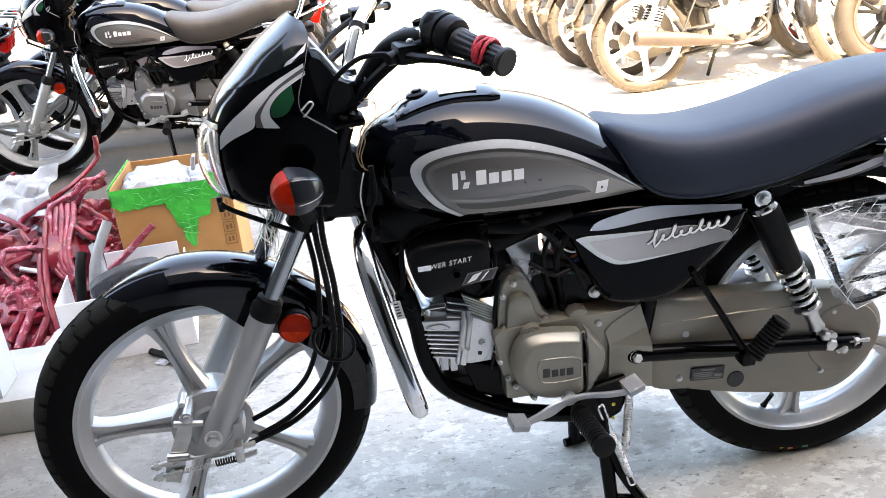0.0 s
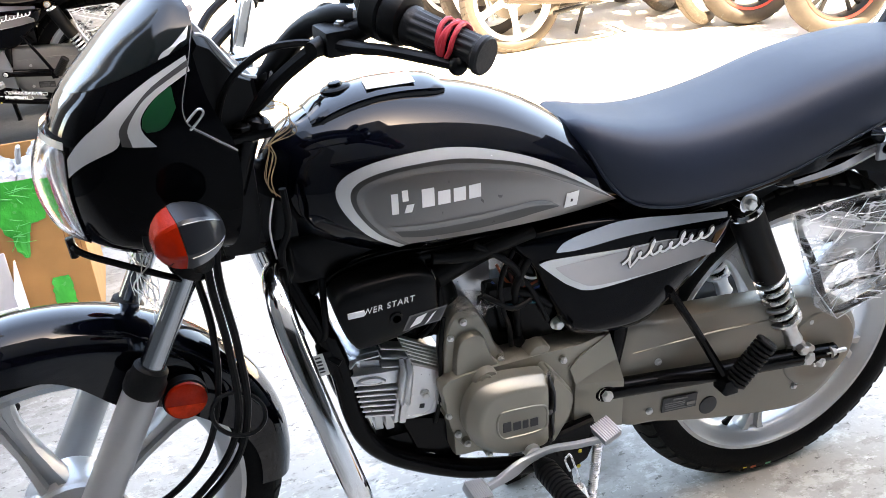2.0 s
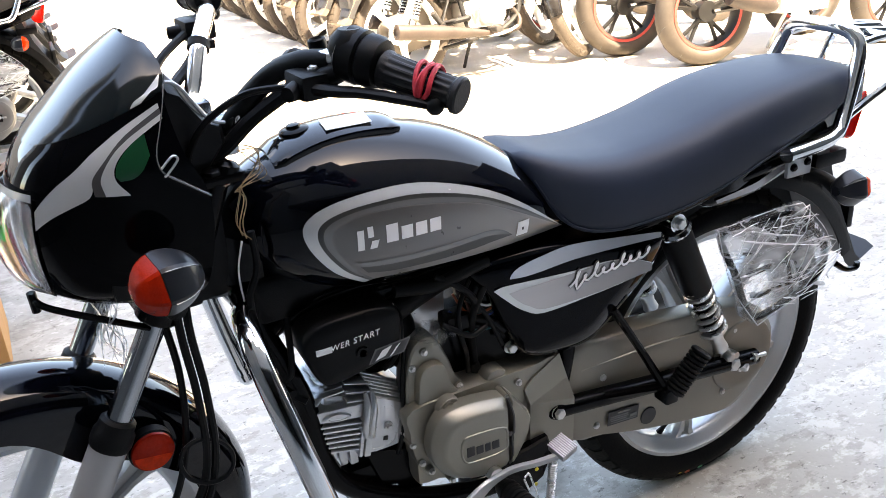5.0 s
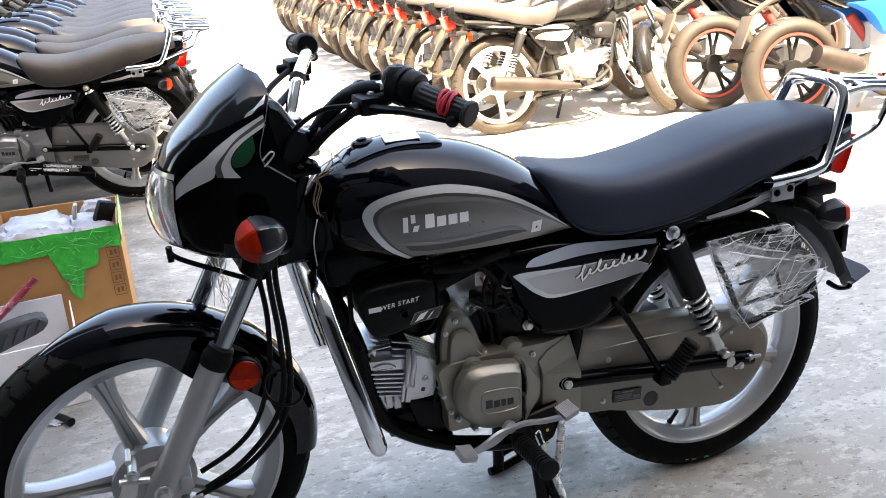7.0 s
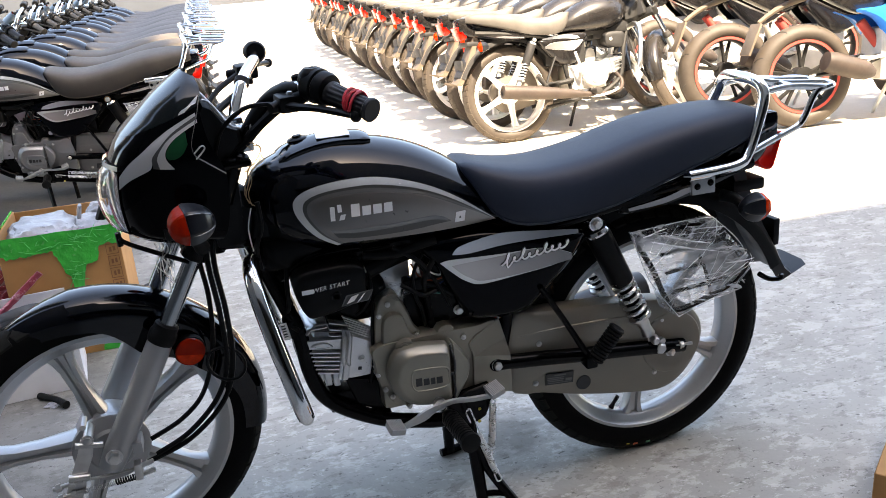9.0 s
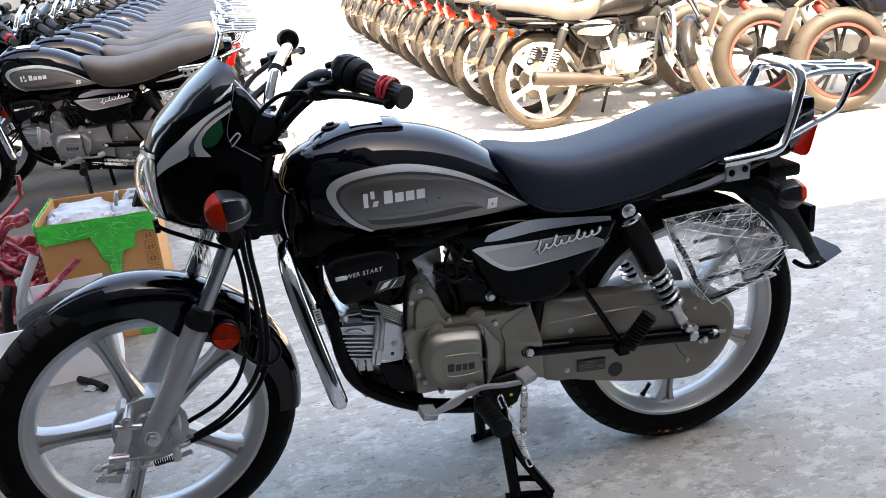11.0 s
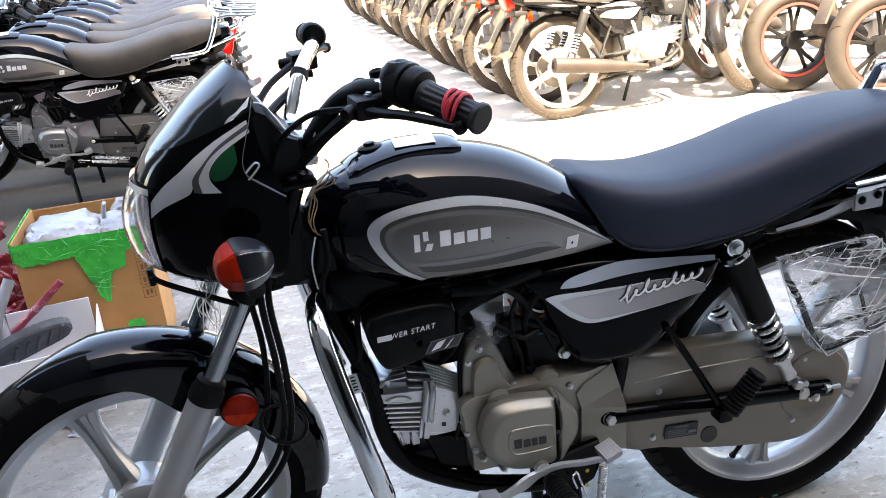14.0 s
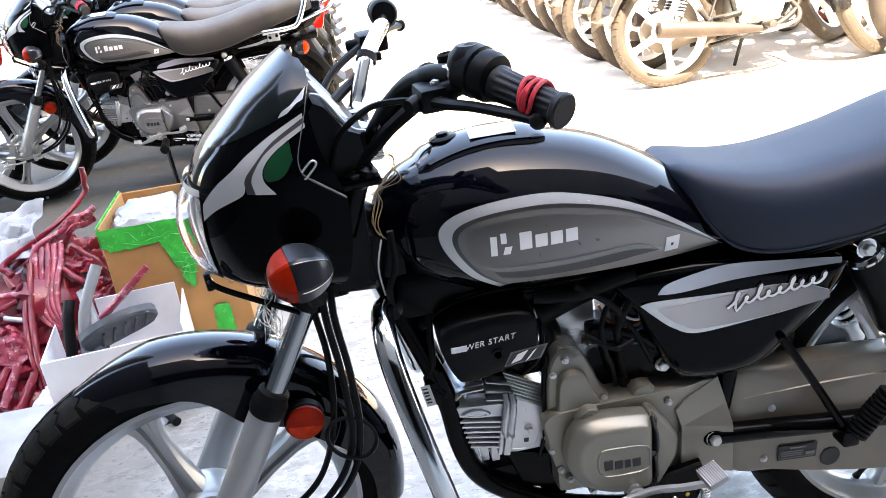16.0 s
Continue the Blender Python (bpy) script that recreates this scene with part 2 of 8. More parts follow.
M = dict(
    # blue in the base stands in for reflected sky; panel and cowl reflect less
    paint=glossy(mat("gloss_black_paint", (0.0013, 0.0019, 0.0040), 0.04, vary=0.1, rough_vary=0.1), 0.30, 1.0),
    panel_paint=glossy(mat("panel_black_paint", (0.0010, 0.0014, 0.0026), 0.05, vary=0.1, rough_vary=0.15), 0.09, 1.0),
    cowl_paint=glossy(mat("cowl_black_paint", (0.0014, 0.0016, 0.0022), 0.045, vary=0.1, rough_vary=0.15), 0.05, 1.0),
    # paler rearward: sky reflected in the gloss coat, put into the colour
    graphite=fade(mat("graphite_decal", (0.240, 0.225, 0.212), 0.3, metal=0.5, vary=0.10, scale=5, coat=0.7), -0.16, 0.12, 0.42),
    silver_decal=mat("silver_decal", (0.66, 0.67, 0.67), 0.25, metal=0.4, vary=0.06, coat=0.6),
    # stripe and reflected sky in one: the sheen is put into this colour
    sky_flash=fade(mat("sky_flash", (0.52, 0.55, 0.61), 0.18, metal=0.4, vary=0.06, coat=0.8), 0.33, 0.14, 0.28),
    grey_decal=mat("grey_decal", (0.19, 0.19, 0.185), 0.25, metal=0.35, vary=0.06, coat=0.6),
    dark_decal=mat("dark_grey_decal", (0.045, 0.044, 0.042), 0.3, metal=0.3, vary=0.06, coat=0.4),
    panel_grey=fade(mat("panel_grey_decal", (0.52, 0.50, 0.50), 0.24, metal=0.5, vary=0.08, coat=0.6), 0.36, 0.13, 0.38),
    tail_grey=mat("tail_grey_decal", (0.30, 0.28, 0.29), 0.24, metal=0.5, vary=0.08, coat=0.6),
    white_mark=mat("white_marking", (0.88, 0.88, 0.88), 0.35, vary=0.03),
    # blue in the seat's base stands in for the sky's sheen
    vinyl=mat("seat_vinyl", (0.0120, 0.0185, 0.0345), 0.52, vary=0.15, bump=0.08, bump_scale=900, spec=0.33),
    plastic=mat("black_plastic", (0.0028, 0.003, 0.0034), 0.42, spec=0.14, vary=0.15, bump=0.06, bump_scale=500),
    frame=mat("frame_black", (0.0012, 0.0012, 0.0014), 0.22, vary=0.1, spec=0.11),
    flap=mat("flap_plastic", (0.012, 0.0125, 0.014), 0.4, spec=0.3, vary=0.15),
    pod=mat("pod_plastic", (0.010, 0.0115, 0.015), 0.3, spec=0.4, vary=0.15),
    rubber=mat("rubber", (0.0032, 0.0032, 0.0032), 0.55, spec=0.16, vary=0.2, bump=0.15, bump_scale=300),
    grip=mat("grip_rubber", (0.008, 0.008, 0.009), 0.5, spec=0.3, vary=0.15, bump=0.1, bump_scale=400),
    tyre=mat("tyre_rubber", (0.0028, 0.0028, 0.003), 0.62, spec=0.08, vary=0.25, bump=0.15, bump_scale=200),
    tread=mat("tyre_tread", (0.011, 0.011, 0.0098), 0.75, spec=0.15, vary=0.25, bump=0.2, bump_scale=150),
    alloy=mat("alloy_silver", (0.47, 0.48, 0.485), 0.3, metal=0.45, vary=0.06, bump=0.02, bump_scale=700),
    slider=mat("fork_grey", (0.34, 0.35, 0.355), 0.34, metal=0.4, vary=0.06, bump=0.02, bump_scale=700),
    stanchion=mat("fork_tube", (0.34, 0.36, 0.38), 0.16, metal=1.0, vary=0.05),
    cast=mat("cast_aluminium", (0.60, 0.61, 0.62), 0.30, metal=0.75, vary=0.12, scale=20, bump=0.02, bump_scale=250),
    bronze=mat("engine_bronze_grey", (0.255, 0.241, 0.203), 0.40, metal=0.6, vary=0.05, rough_vary=0.04, bump_scale=120),
    case=mat("chain_case_bronze_grey", (0.215, 0.197, 0.165), 0.42, metal=0.5, vary=0.07, rough_vary=0.05, bump_scale=120),
    chrome=mat("chrome", (0.70, 0.715, 0.73), 0.07, metal=1.0, vary=0.03),
    zinc=mat("zinc_steel", (0.56, 0.56, 0.55), 0.34, metal=0.9, vary=0.12, scale=40),
    brass=mat("brass", (0.55, 0.36, 0.1), 0.3, metal=0.9),
    amber=mat("amber_lens", (0.56, 0.028, 0.003), 0.22, vary=0.3, scale=70, bump=0.3, bump_scale=260, spec=0.12),
    amber_dark=mat("amber_side", (0.34, 0.014, 0.003), 0.2, vary=0.2, scale=40, bump=0.2, bump_scale=200, spec=0.12),
    red_lens=mat("red_lens", (0.70, 0.012, 0.008), 0.2, vary=0.1, spec=0.3, coat=0.15),
    lens=reflect_clear("headlamp_glass", (0.95, 0.96, 0.97)),
    chrome_cup=mat("reflector_cup", (0.75, 0.76, 0.78), 0.12, metal=1.0),
    visor=glossy(mat("smoked_visor", (0.002, 0.0045, 0.0055), 0.12, vary=0.05, rough_vary=0.05), 0.34, 1.0),
    dark_red=mat("dark_red_rubber", (0.06, 0.012, 0.010), 0.5, vary=0.2),
    red_band=mat("red_rubber_band", (0.5, 0.02, 0.035), 0.6, vary=0.2, scale=60),
    twine=mat("jute_twine", (0.30, 0.20, 0.11), 0.9, vary=0.2, scale=90),
    paper=mat("paper_label", (0.78, 0.78, 0.76), 0.7, vary=0.04),
    ink=mat("dark_print", (0.03, 0.03, 0.032), 0.6, vary=0.1),
    shrink=film("clear_film", (0.72, 0.74, 0.76), 0.42, 17.0, 0.12),
    thin_film=film("thin_clear_film", (0.55, 0.56, 0.57), 0.16, 20.0, 0.15),
    spring=mat("spring_steel", (0.72, 0.73, 0.74), 0.28, metal=0.85, vary=0.1),
    green_decal=mat("green_decal", (0.006, 0.05, 0.022), 0.15, vary=0.1, coat=0.5),
    crease=film("film_crease", (0.92, 0.93, 0.95), 0.85, 22.0, 0.2),
    wire_blue=mat("blue_wire", (0.03, 0.08, 0.30), 0.4), wire_orange=mat("orange_wire", (0.35, 0.07, 0.02), 0.4), wire_teal=mat("teal_wire", (0.02, 0.13, 0.15), 0.4),
    yellow=mat("yellow_dab", (0.62, 0.5, 0.05), 0.6), green_dab=mat("green_dab", (0.1, 0.4, 0.22), 0.6), red_dab=mat("red_dab", (0.55, 0.12, 0.05), 0.6),
)
DUSTY = dict(M)
for key, amount in dict(vinyl=0.3, plastic=0.08, paint=0.1, frame=0.06, tyre=0.4, tread=0.45, rubber=0.3, chrome=0.1, case=0.3, bronze=0.3, zinc=0.2, visor=0.2, grip=0.4).items():
    src = dict(vinyl=(0.03, 0.03, 0.03), plastic=(0.015, 0.015, 0.016), paint=(0.006, 0.006, 0.007), frame=(0.01, 0.01, 0.01), tyre=(0.034, 0.0255, 0.0195), tread=(0.042, 0.032, 0.024), rubber=(0.02, 0.02, 0.02), chrome=(0.7, 0.7, 0.7), case=(0.17, 0.15, 0.13), bronze=(0.58, 0.57, 0.545), zinc=(0.6, 0.6, 0.58), visor=(0.008, 0.01, 0.01), grip=(0.03, 0.025, 0.022))[key]
    DUSTY[key] = mat("dusty_" + key, src, 0.3 if key in ("paint", "visor", "chrome") else 0.65, metal=1.0 if key == "chrome" else 0.0, vary=0.25, scale=7, dust=amount)
DUSTY["alloy"] = mat("dusty_alloy", (0.72, 0.71, 0.69), 0.4, metal=0.2, vary=0.15, dust=0.08)
DUSTY["paint"] = DUSTY["panel_paint"] = mat("dusty_paint", (0.004, 0.004, 0.005), 0.22, vary=0.25, scale=7, dust=0.10, dust_color=(0.24, 0.21, 0.18))
DUSTY["flap"] = mat("dusty_flap", (0.115, 0.088, 0.064), 0.7, vary=0.25, dust=0.3, dust_color=(0.19, 0.145, 0.105))
DUSTY["vinyl"] = mat("dusty_seat", (0.04, 0.037, 0.034), 0.6, vary=0.25, scale=7, dust=0.4, dust_color=(0.21, 0.175, 0.14))
DUSTY["sport_tyre"] = mat("dusty_sport_tyre", (0.034, 0.026, 0.020), 0.65, vary=0.25, scale=7, dust=0.4)
DUSTY["silencer"] = mat("dusty_silencer", (0.030, 0.020, 0.016), 0.6, vary=0.25, scale=12, dust=0.2, dust_color=(0.1, 0.07, 0.05))
M["silencer"] = mat("silencer_black", (0.02, 0.02, 0.02), 0.4, vary=0.2)
ROWMAT = dict(M)
ROWMAT["vinyl"] = mat("seat_vinyl_row", (0.010, 0.013, 0.021), 0.55, vary=0.2, spec=0.25, dust=0.015, dust_color=(0.4, 0.32, 0.23))
ROWMAT["bronze"] = mat("row_engine_grey", (0.25, 0.255, 0.26), 0.32, metal=0.6, vary=0.08, rough_vary=0.05)
ROWMAT["case"] = mat("row_case_grey", (0.20, 0.20, 0.198), 0.36, metal=0.5, vary=0.08, rough_vary=0.05)
NEARROW = dict(ROWMAT)
NEARROW["vinyl"] = mat("seat_vinyl_brown_dust", (0.012, 0.0135, 0.017), 0.55, vary=0.3, scale=4, spec=0.25, dust=0.36, dust_color=(0.25, 0.20, 0.145))


# ---- mesh tools ----
def part(name, bm, material, parent, label="", sharp=38, m=None):
    """One bmesh as one mesh object under a thing or a part."""
    if m is not None:
        bmesh.ops.transform(bm, matrix=m, verts=bm.verts[:])
    bmesh.ops.recalc_face_normals(bm, faces=bm.faces[:])
    me = bpy.data.meshes.new(name)
    bm.to_mesh(me)
    bm.free()
    for mt in (material if isinstance(material, (list, tuple)) else [material]):
        me.materials.append(mt)
    me.shade_smooth()
    me.set_sharp_from_angle(angle=radians(sharp))
    ob = new(name, me)
    ob.parent = parent
    if label:
        ob["label"] = label
    return ob


def smooth_path(pts, n=8, closed=False):
    """Catmull-Rom through the points."""
    p = [Vector(q) for q in pts]
    if len(p) < 3:
        return p
    out = []
    k = len(p)
    for i in range(k if closed else k - 1):
        a, b, c, d = (p[(i - 1) % k], p[i], p[(i + 1) % k], p[(i + 2) % k]) if closed else (p[max(i - 1, 0)], p[i], p[i + 1], p[min(i + 2, k - 1)])
        for j in range(n):
            t = j / n
            out.append(0.5 * ((2 * b) + (c - a) * t + (2 * a - 5 * b + 4 * c - d) * t * t + (3 * b - a - 3 * c + d) * t ** 3))
    if not closed:
        out.append(p[-1])
    return out


def interp(x, xs, ys):
    return float(np.interp(x, xs, ys))


def curve_y(x, xs, ys):
    """Smooth interpolation through a few knots."""
    xs, ys = list(xs), list(ys)
    i = max(0, min(len(xs) - 2, int(np.searchsorted(xs, x)) - 1))
    t = max(0.0, min(1.0, (x - xs[i]) / (xs[i + 1] - xs[i])))
    d = [(ys[min(j + 1, len(xs) - 1)] - ys[max(j - 1, 0)]) / (xs[min(j + 1, len(xs) - 1)] - xs[max(j - 1, 0)]) for j in (i, i + 1)]
    h = xs[i + 1] - xs[i]
    return (2 * t ** 3 - 3 * t * t + 1) * ys[i] + (t ** 3 - 2 * t * t + t) * h * d[0] + (-2 * t ** 3 + 3 * t * t) * ys[i + 1] + (t ** 3 - t * t) * h * d[1]


def loft(bm, rings, ends=True, ring_closed=True, loop=False):
    vs = [[bm.verts.new(p) for p in r] for r in rings]
    k = len(vs[0])
    made = []
    for i in range(len(vs) if loop else len(vs) - 1):
        a, b = vs[i], vs[(i + 1) % len(vs)]
        for j in range(k if ring_closed else k - 1):
            made.append(bm.faces.new((a[j], a[(j + 1) % k], b[(j + 1) % k], b[j])))
    if ends and ring_closed and not loop:
        made.append(bm.faces.new(vs[0][::-1]))
        made.append(bm.faces.new(vs[-1]))
    return made


def tube(bm, pts, r, seg=10, n=6, smooth=True, closed=False, flat=1.0):
    """A round bar along a path; r is one radius or one per given point."""
    path = smooth_path(pts, n, closed) if smooth else [Vector(p) for p in pts]
    k = len(path)
    rs = [r] * k if not isinstance(r, (list, tuple)) else [interp(i / (k - 1), np.linspace(0, 1, len(r)), r) for i in range(k)]
    side = None
    rings = []
    for i, p in enumerate(path):
        t = (path[(i + 1) % k] - path[i - 1]) if closed else (path[min(i + 1, k - 1)] - path[max(i - 1, 0)])
        t.normalize()
        if side is None:
            side = t.orthogonal().normalized() if abs(t.y) > 0.9 else t.cross(Vector((0, 1, 0))).normalized()
        side = (side - t * side.dot(t)).normalized()
        up = t.cross(side)
        rings.append([p + rs[i] * (math.cos(a) * side * flat + math.sin(a) * up) for a in [2 * math.pi * j / seg for j in range(seg)]])
    return loft(bm, rings, ends=not closed, loop=closed)


def cyl(bm, a, b, r0, r1=None, seg=16, bev=0.0):
    a, b = Vector(a), Vector(b)
    r1 = r0 if r1 is None else r1
    d = (b - a).normalized()
    if bev:
        return lathe(bm, [(0, r0 - bev), (bev, r0), ((b - a).length - bev, r1), ((b - a).length, r1 - bev)], a, d, seg)
    return lathe(bm, [(0, r0), ((b - a).length, r1)], a, d, seg)


def lathe(bm, prof, origin, axis, seg=32, ends=True):
    o, d = Vector(origin), Vector(axis).normalized()
    s = d.orthogonal().normalized()
    u = d.cross(s)
    rings = [[o + d * h + r * (math.cos(a) * s + math.sin(a) * u) for a in [2 * math.pi * j / seg for j in range(seg)]] for h, r in prof]
    return loft(bm, rings, ends=ends)


def box(bm, lo, hi, bev=0.0, m=None, seg=2):
    x0, y0, z0 = lo
    x1, y1, z1 = hi
    v = [bm.verts.new(p) for p in ((x0, y0, z0), (x1, y0, z0), (x1, y1, z0), (x0, y1, z0), (x0, y0, z1), (x1, y0, z1), (x1, y1, z1), (x0, y1, z1))]
    f = [bm.faces.new([v[i] for i in q]) for q in ((3, 2, 1, 0), (4, 5, 6, 7), (0, 1, 5, 4), (1, 2, 6, 5), (2, 3, 7, 6), (3, 0, 4, 7))]
    if m is not None:
        for q in v:
            q.co = m @ q.co
    if bev:
        bmesh.ops.bevel(bm, geom=list({e for q in f for e in q.edges}), offset=bev, segments=seg, affect="EDGES", profile=0.6)


def outline(pts, n=5):
    return [(p.x, p.z) for p in smooth_path([(x, 0, z) for x, z in pts], n, closed=True)]


def cover(bm, pts, levels, centre=None):
    """A lid: the outline (x, z) carried out along y, each level (y, scale) of it drawn in towards the centre."""
    c = Vector((sum(p[0] for p in pts) / len(pts), 0, sum(p[1] for p in pts) / len(pts))) if centre is None else Vector((centre[0], 0, centre[1]))
    rings = [[Vector((c.x + (x - c.x) * s, y, c.z + (z - c.z) * s)) for x, z in pts] for y, s in levels]
    loft(bm, rings)


def slab(bm, pts, y0, y1, bev=0.002):
    """A flat plate in the x-z plane with softened rims."""
    s = 1 - bev / max(0.01, 0.5 * max(max(p[0] for p in pts) - min(p[0] for p in pts), max(p[1] for p in pts) - min(p[1] for p in pts)))
    d = bev if y1 > y0 else -bev
    cover(bm, pts, [(y0, s), (y0 + d, 1), (y1 - d, 1), (y1, s)])


def sphere(bm, c, r, seg=14):
    rx, ry, rz = r if isinstance(r, (tuple, list)) else (r, r, r)
    rings = []
    for i in range(1, seg // 2):
        t = math.pi * i / (seg // 2)
        rings.append([Vector((c[0] + rx * math.sin(t) * math.cos(a), c[1] + ry * math.sin(t) * math.sin(a), c[2] + rz * math.cos(t))) for a in [2 * math.pi * j / seg for j in range(seg)]])
    loft(bm, rings)


def mirrored(p):
    return [(q[0], -q[1], q[2]) for q in p]


def spring(bm, a, b, r, wire, turns, seg=6, per=12):
    a, b = Vector(a), Vector(b)
    d = (b - a).normalized()
    s = d.orthogonal().normalized()
    u = d.cross(s)
    n = int(turns * per)
    tube(bm, [a + (b - a) * (i / n) + r * (math.cos(2 * math.pi * i / per) * s + math.sin(2 * math.pi * i / per) * u) for i in range(n + 1)], wire, seg, smooth=False)


def bolt(bm, p, axis=(0, -1, 0), r=0.007, h=0.006):
    p, d = Vector(p), Vector(axis).normalized()
    cyl(bm, p, p + d * 0.002, r * 1.35, seg=12)
    lathe(bm, [(0.002, r), (h * 0.85, r), (h, r * 0.75)], p, d, 6)


def fluted(bm, prof, origin, axis, ribs, depth, per=4):
    """A turned body whose skin is ribbed lengthwise; prof rows: (height, radius, share of ribbing)."""
    o, d = Vector(origin), Vector(axis).normalized()
    s = d.orthogonal().normalized()
    u = d.cross(s)
    seg = ribs * per
    rings = [[o + d * h + (r + depth * k * (1 if j % per < per // 2 else 0)) * (math.cos(a) * s + math.sin(a) * u) for j, a in enumerate([2 * math.pi * q / seg for q in range(seg)])] for h, r, k in prof]
    return loft(bm, rings)


# ---- the motorcycle: nose towards -x, its left side towards -y ----
HEAD = Vector((-0.33, 0, 0.80))
STEER_AXIS = Vector((math.sin(radians(27)), 0, math.cos(radians(27))))
FRONT_AXLE, REAR_AXLE, TYRE_R = Vector((-0.617, 0, 0.309)), Vector((0.606, 0, 0.309)), 0.312

TANK_X = (-0.275, -0.25, -0.20, -0.12, -0.03, 0.06, 0.14, 0.20, 0.245)
TANK_TOP = (0.775, 0.822, 0.852, 0.872, 0.868, 0.847, 0.808, 0.762, 0.715)
TANK_LOW = (0.749, 0.718, 0.683, 0.6528, 0.6462, 0.6486, 0.6514, 0.653, 0.6532)
TANK_WIDE = (0.018, 0.055, 0.090, 0.112, 0.117, 0.113, 0.103, 0.091, 0.080)
TANK_MID = (0.764, 0.768, 0.756, 0.7428, 0.7322, 0.7186, 0.7054, 0.695, 0.6752)


def tank_half(x, z):
    """Half the tank's width at a place of its side."""
    top, low, w, mid = (curve_y(x, TANK_X, k) for k in (TANK_TOP, TANK_LOW, TANK_WIDE, TANK_MID))
    t = (z - mid) / (top - mid) if z > mid else (mid - z) / (mid - low)
    n = 2.15 if z > mid else 3.0
    return w * max(0.0, 1 - min(1.0, abs(t)) ** n) ** (1 / n)


def on_tank(bm, rows, side=-1, lift=0.0012):
    """A decal on the tank's side: rows of (x, z)."""
    vs = [[bm.verts.new((x, side * (tank_half(x, z) + lift), z)) for x, z in r] for r in rows]
    for a, b in zip(vs, vs[1:]):
        for j in range(len(a) - 1):
            bm.faces.new((a[j], a[j + 1], b[j + 1], b[j]))


def band(c0, c1, steps=4):
    """Rows between two curves of equal length."""
    return [[(p[0] + (q[0] - p[0]) * k / steps, p[1] + (q[1] - p[1]) * k / steps) for p, q in zip(c0, c1)] for k in range(steps + 1)]


def open_curve(pts, n=6):
    return [(p.x, p.z) for p in smooth_path([(x, 0, z) for x, z in pts], n)]


def wheel(bike, name, centre, mt, m, full, rim_key="alloy", tyre_wide=0.042, spin=0.0):
    c = Vector(centre)
    seg = 72 if full else 36
    prof = [(-0.020, 0.236), (-0.033, 0.245), (-0.0415, 0.262), (-0.042, 0.276), (-0.037, 0.292), (-0.026, 0.304), (-0.012, 0.3105), (0, TYRE_R)]
    prof = [(h * tyre_wide / 0.042, r) for h, r in prof]
    prof = prof + [(-h, r) for h, r in prof[-2::-1]]
    rim = bmesh.new()
    sec = [(-0.036, 0.247), (-0.037, 0.239), (-0.029, 0.233), (-0.022, 0.221), (-0.012, 0.214), (0.012, 0.214), (0.022, 0.221), (0.029, 0.233), (0.037, 0.239), (0.036, 0.247), (0.024, 0.235), (-0.024, 0.235)]
    loft(rim, [[c + Vector((r * math.cos(a), h, r * math.sin(a))) for h, r in sec] for a in [2 * math.pi * k / seg for k in range(seg)]], loop=True)
    spokes = []
    for k in range(5):
        a = radians(spin + 35 + 72 * k)
        d, s = Vector((math.cos(a), 0, math.sin(a))), Vector((-math.sin(a), 0, math.cos(a)))
        rings = []
        for r, w, h in ((0.045, 0.026, 0.026), (0.08, 0.021, 0.023), (0.13, 0.0165, 0.019), (0.18, 0.018, 0.017), (0.205, 0.024, 0.017), (0.222, 0.034, 0.018)):
            sect = [(-w, -h * 0.45), (-w * 0.8, -h), (-w * 0.35, -h), (-w * 0.2, -h * 0.55), (w * 0.2, -h * 0.55), (w * 0.35, -h), (w * 0.8, -h), (w, -h * 0.45), (w, h * 0.45), (w * 0.8, h), (w * 0.35, h), (w * 0.2, h * 0.55), (-w * 0.2, h * 0.55), (-w * 0.35, h), (-w * 0.8, h), (-w, h * 0.45)]
            rings.append([c + d * r + s * p + Vector((0, q, 0)) for p, q in sect])
        spoke = bmesh.new()
        loft(spoke, rings)
        spokes.append(spoke)
    lathe(rim, [(-0.044, 0.03), (-0.042, 0.058), (-0.03, 0.066), (0.03, 0.066), (0.042, 0.058), (0.046, 0.03)], c, (0, 1, 0), seg // 2)
    rim_ob = part(name, rim, mt[rim_key], bike, "silver five-spoke alloy wheel" if rim_key == "alloy" else "", m=m)
    for spoke in spokes:
        part("spoke", spoke, mt[rim_key], rim_ob, m=m)
    t = bmesh.new()
    lathe(t, prof, c, (0, 1, 0), seg, ends=False)
    part("tyre", t, mt["tyre"], rim_ob, "black rubber tyre", m=m)
    tr = bmesh.new()
    n = 50
    for k in range(n):
        for side in (-1, 1):
            a0 = 2 * math.pi * (k + (0.5 if side > 0 else 0)) / n
            rings = []
            for y, r, lead, thin in ((0.0018, 0.3135, 0.0, 0.45), (0.012, 0.3122, 0.05, 0.44), (0.019, 0.3098, 0.03, 0.44), (0.028, 0.3045, 0.065, 0.42), (0.0375, 0.2935, 0.055, 0.37)):
                a, w = a0 + lead, 2 * math.pi / n * thin
                y *= tyre_wide / 0.042
                rings.append([c + Vector(((r + e) * math.cos(a + f), y * side, (r + e) * math.sin(a + f))) for f, e in ((-w, -0.004), (-w, 0.0016), (w, 0.0016), (w, -0.004))])
            loft(tr, rings)
    tagged(part("tread", tr, mt["tread"], rim_ob, "grooved tyre tread blocks", m=m), kind="stuff")
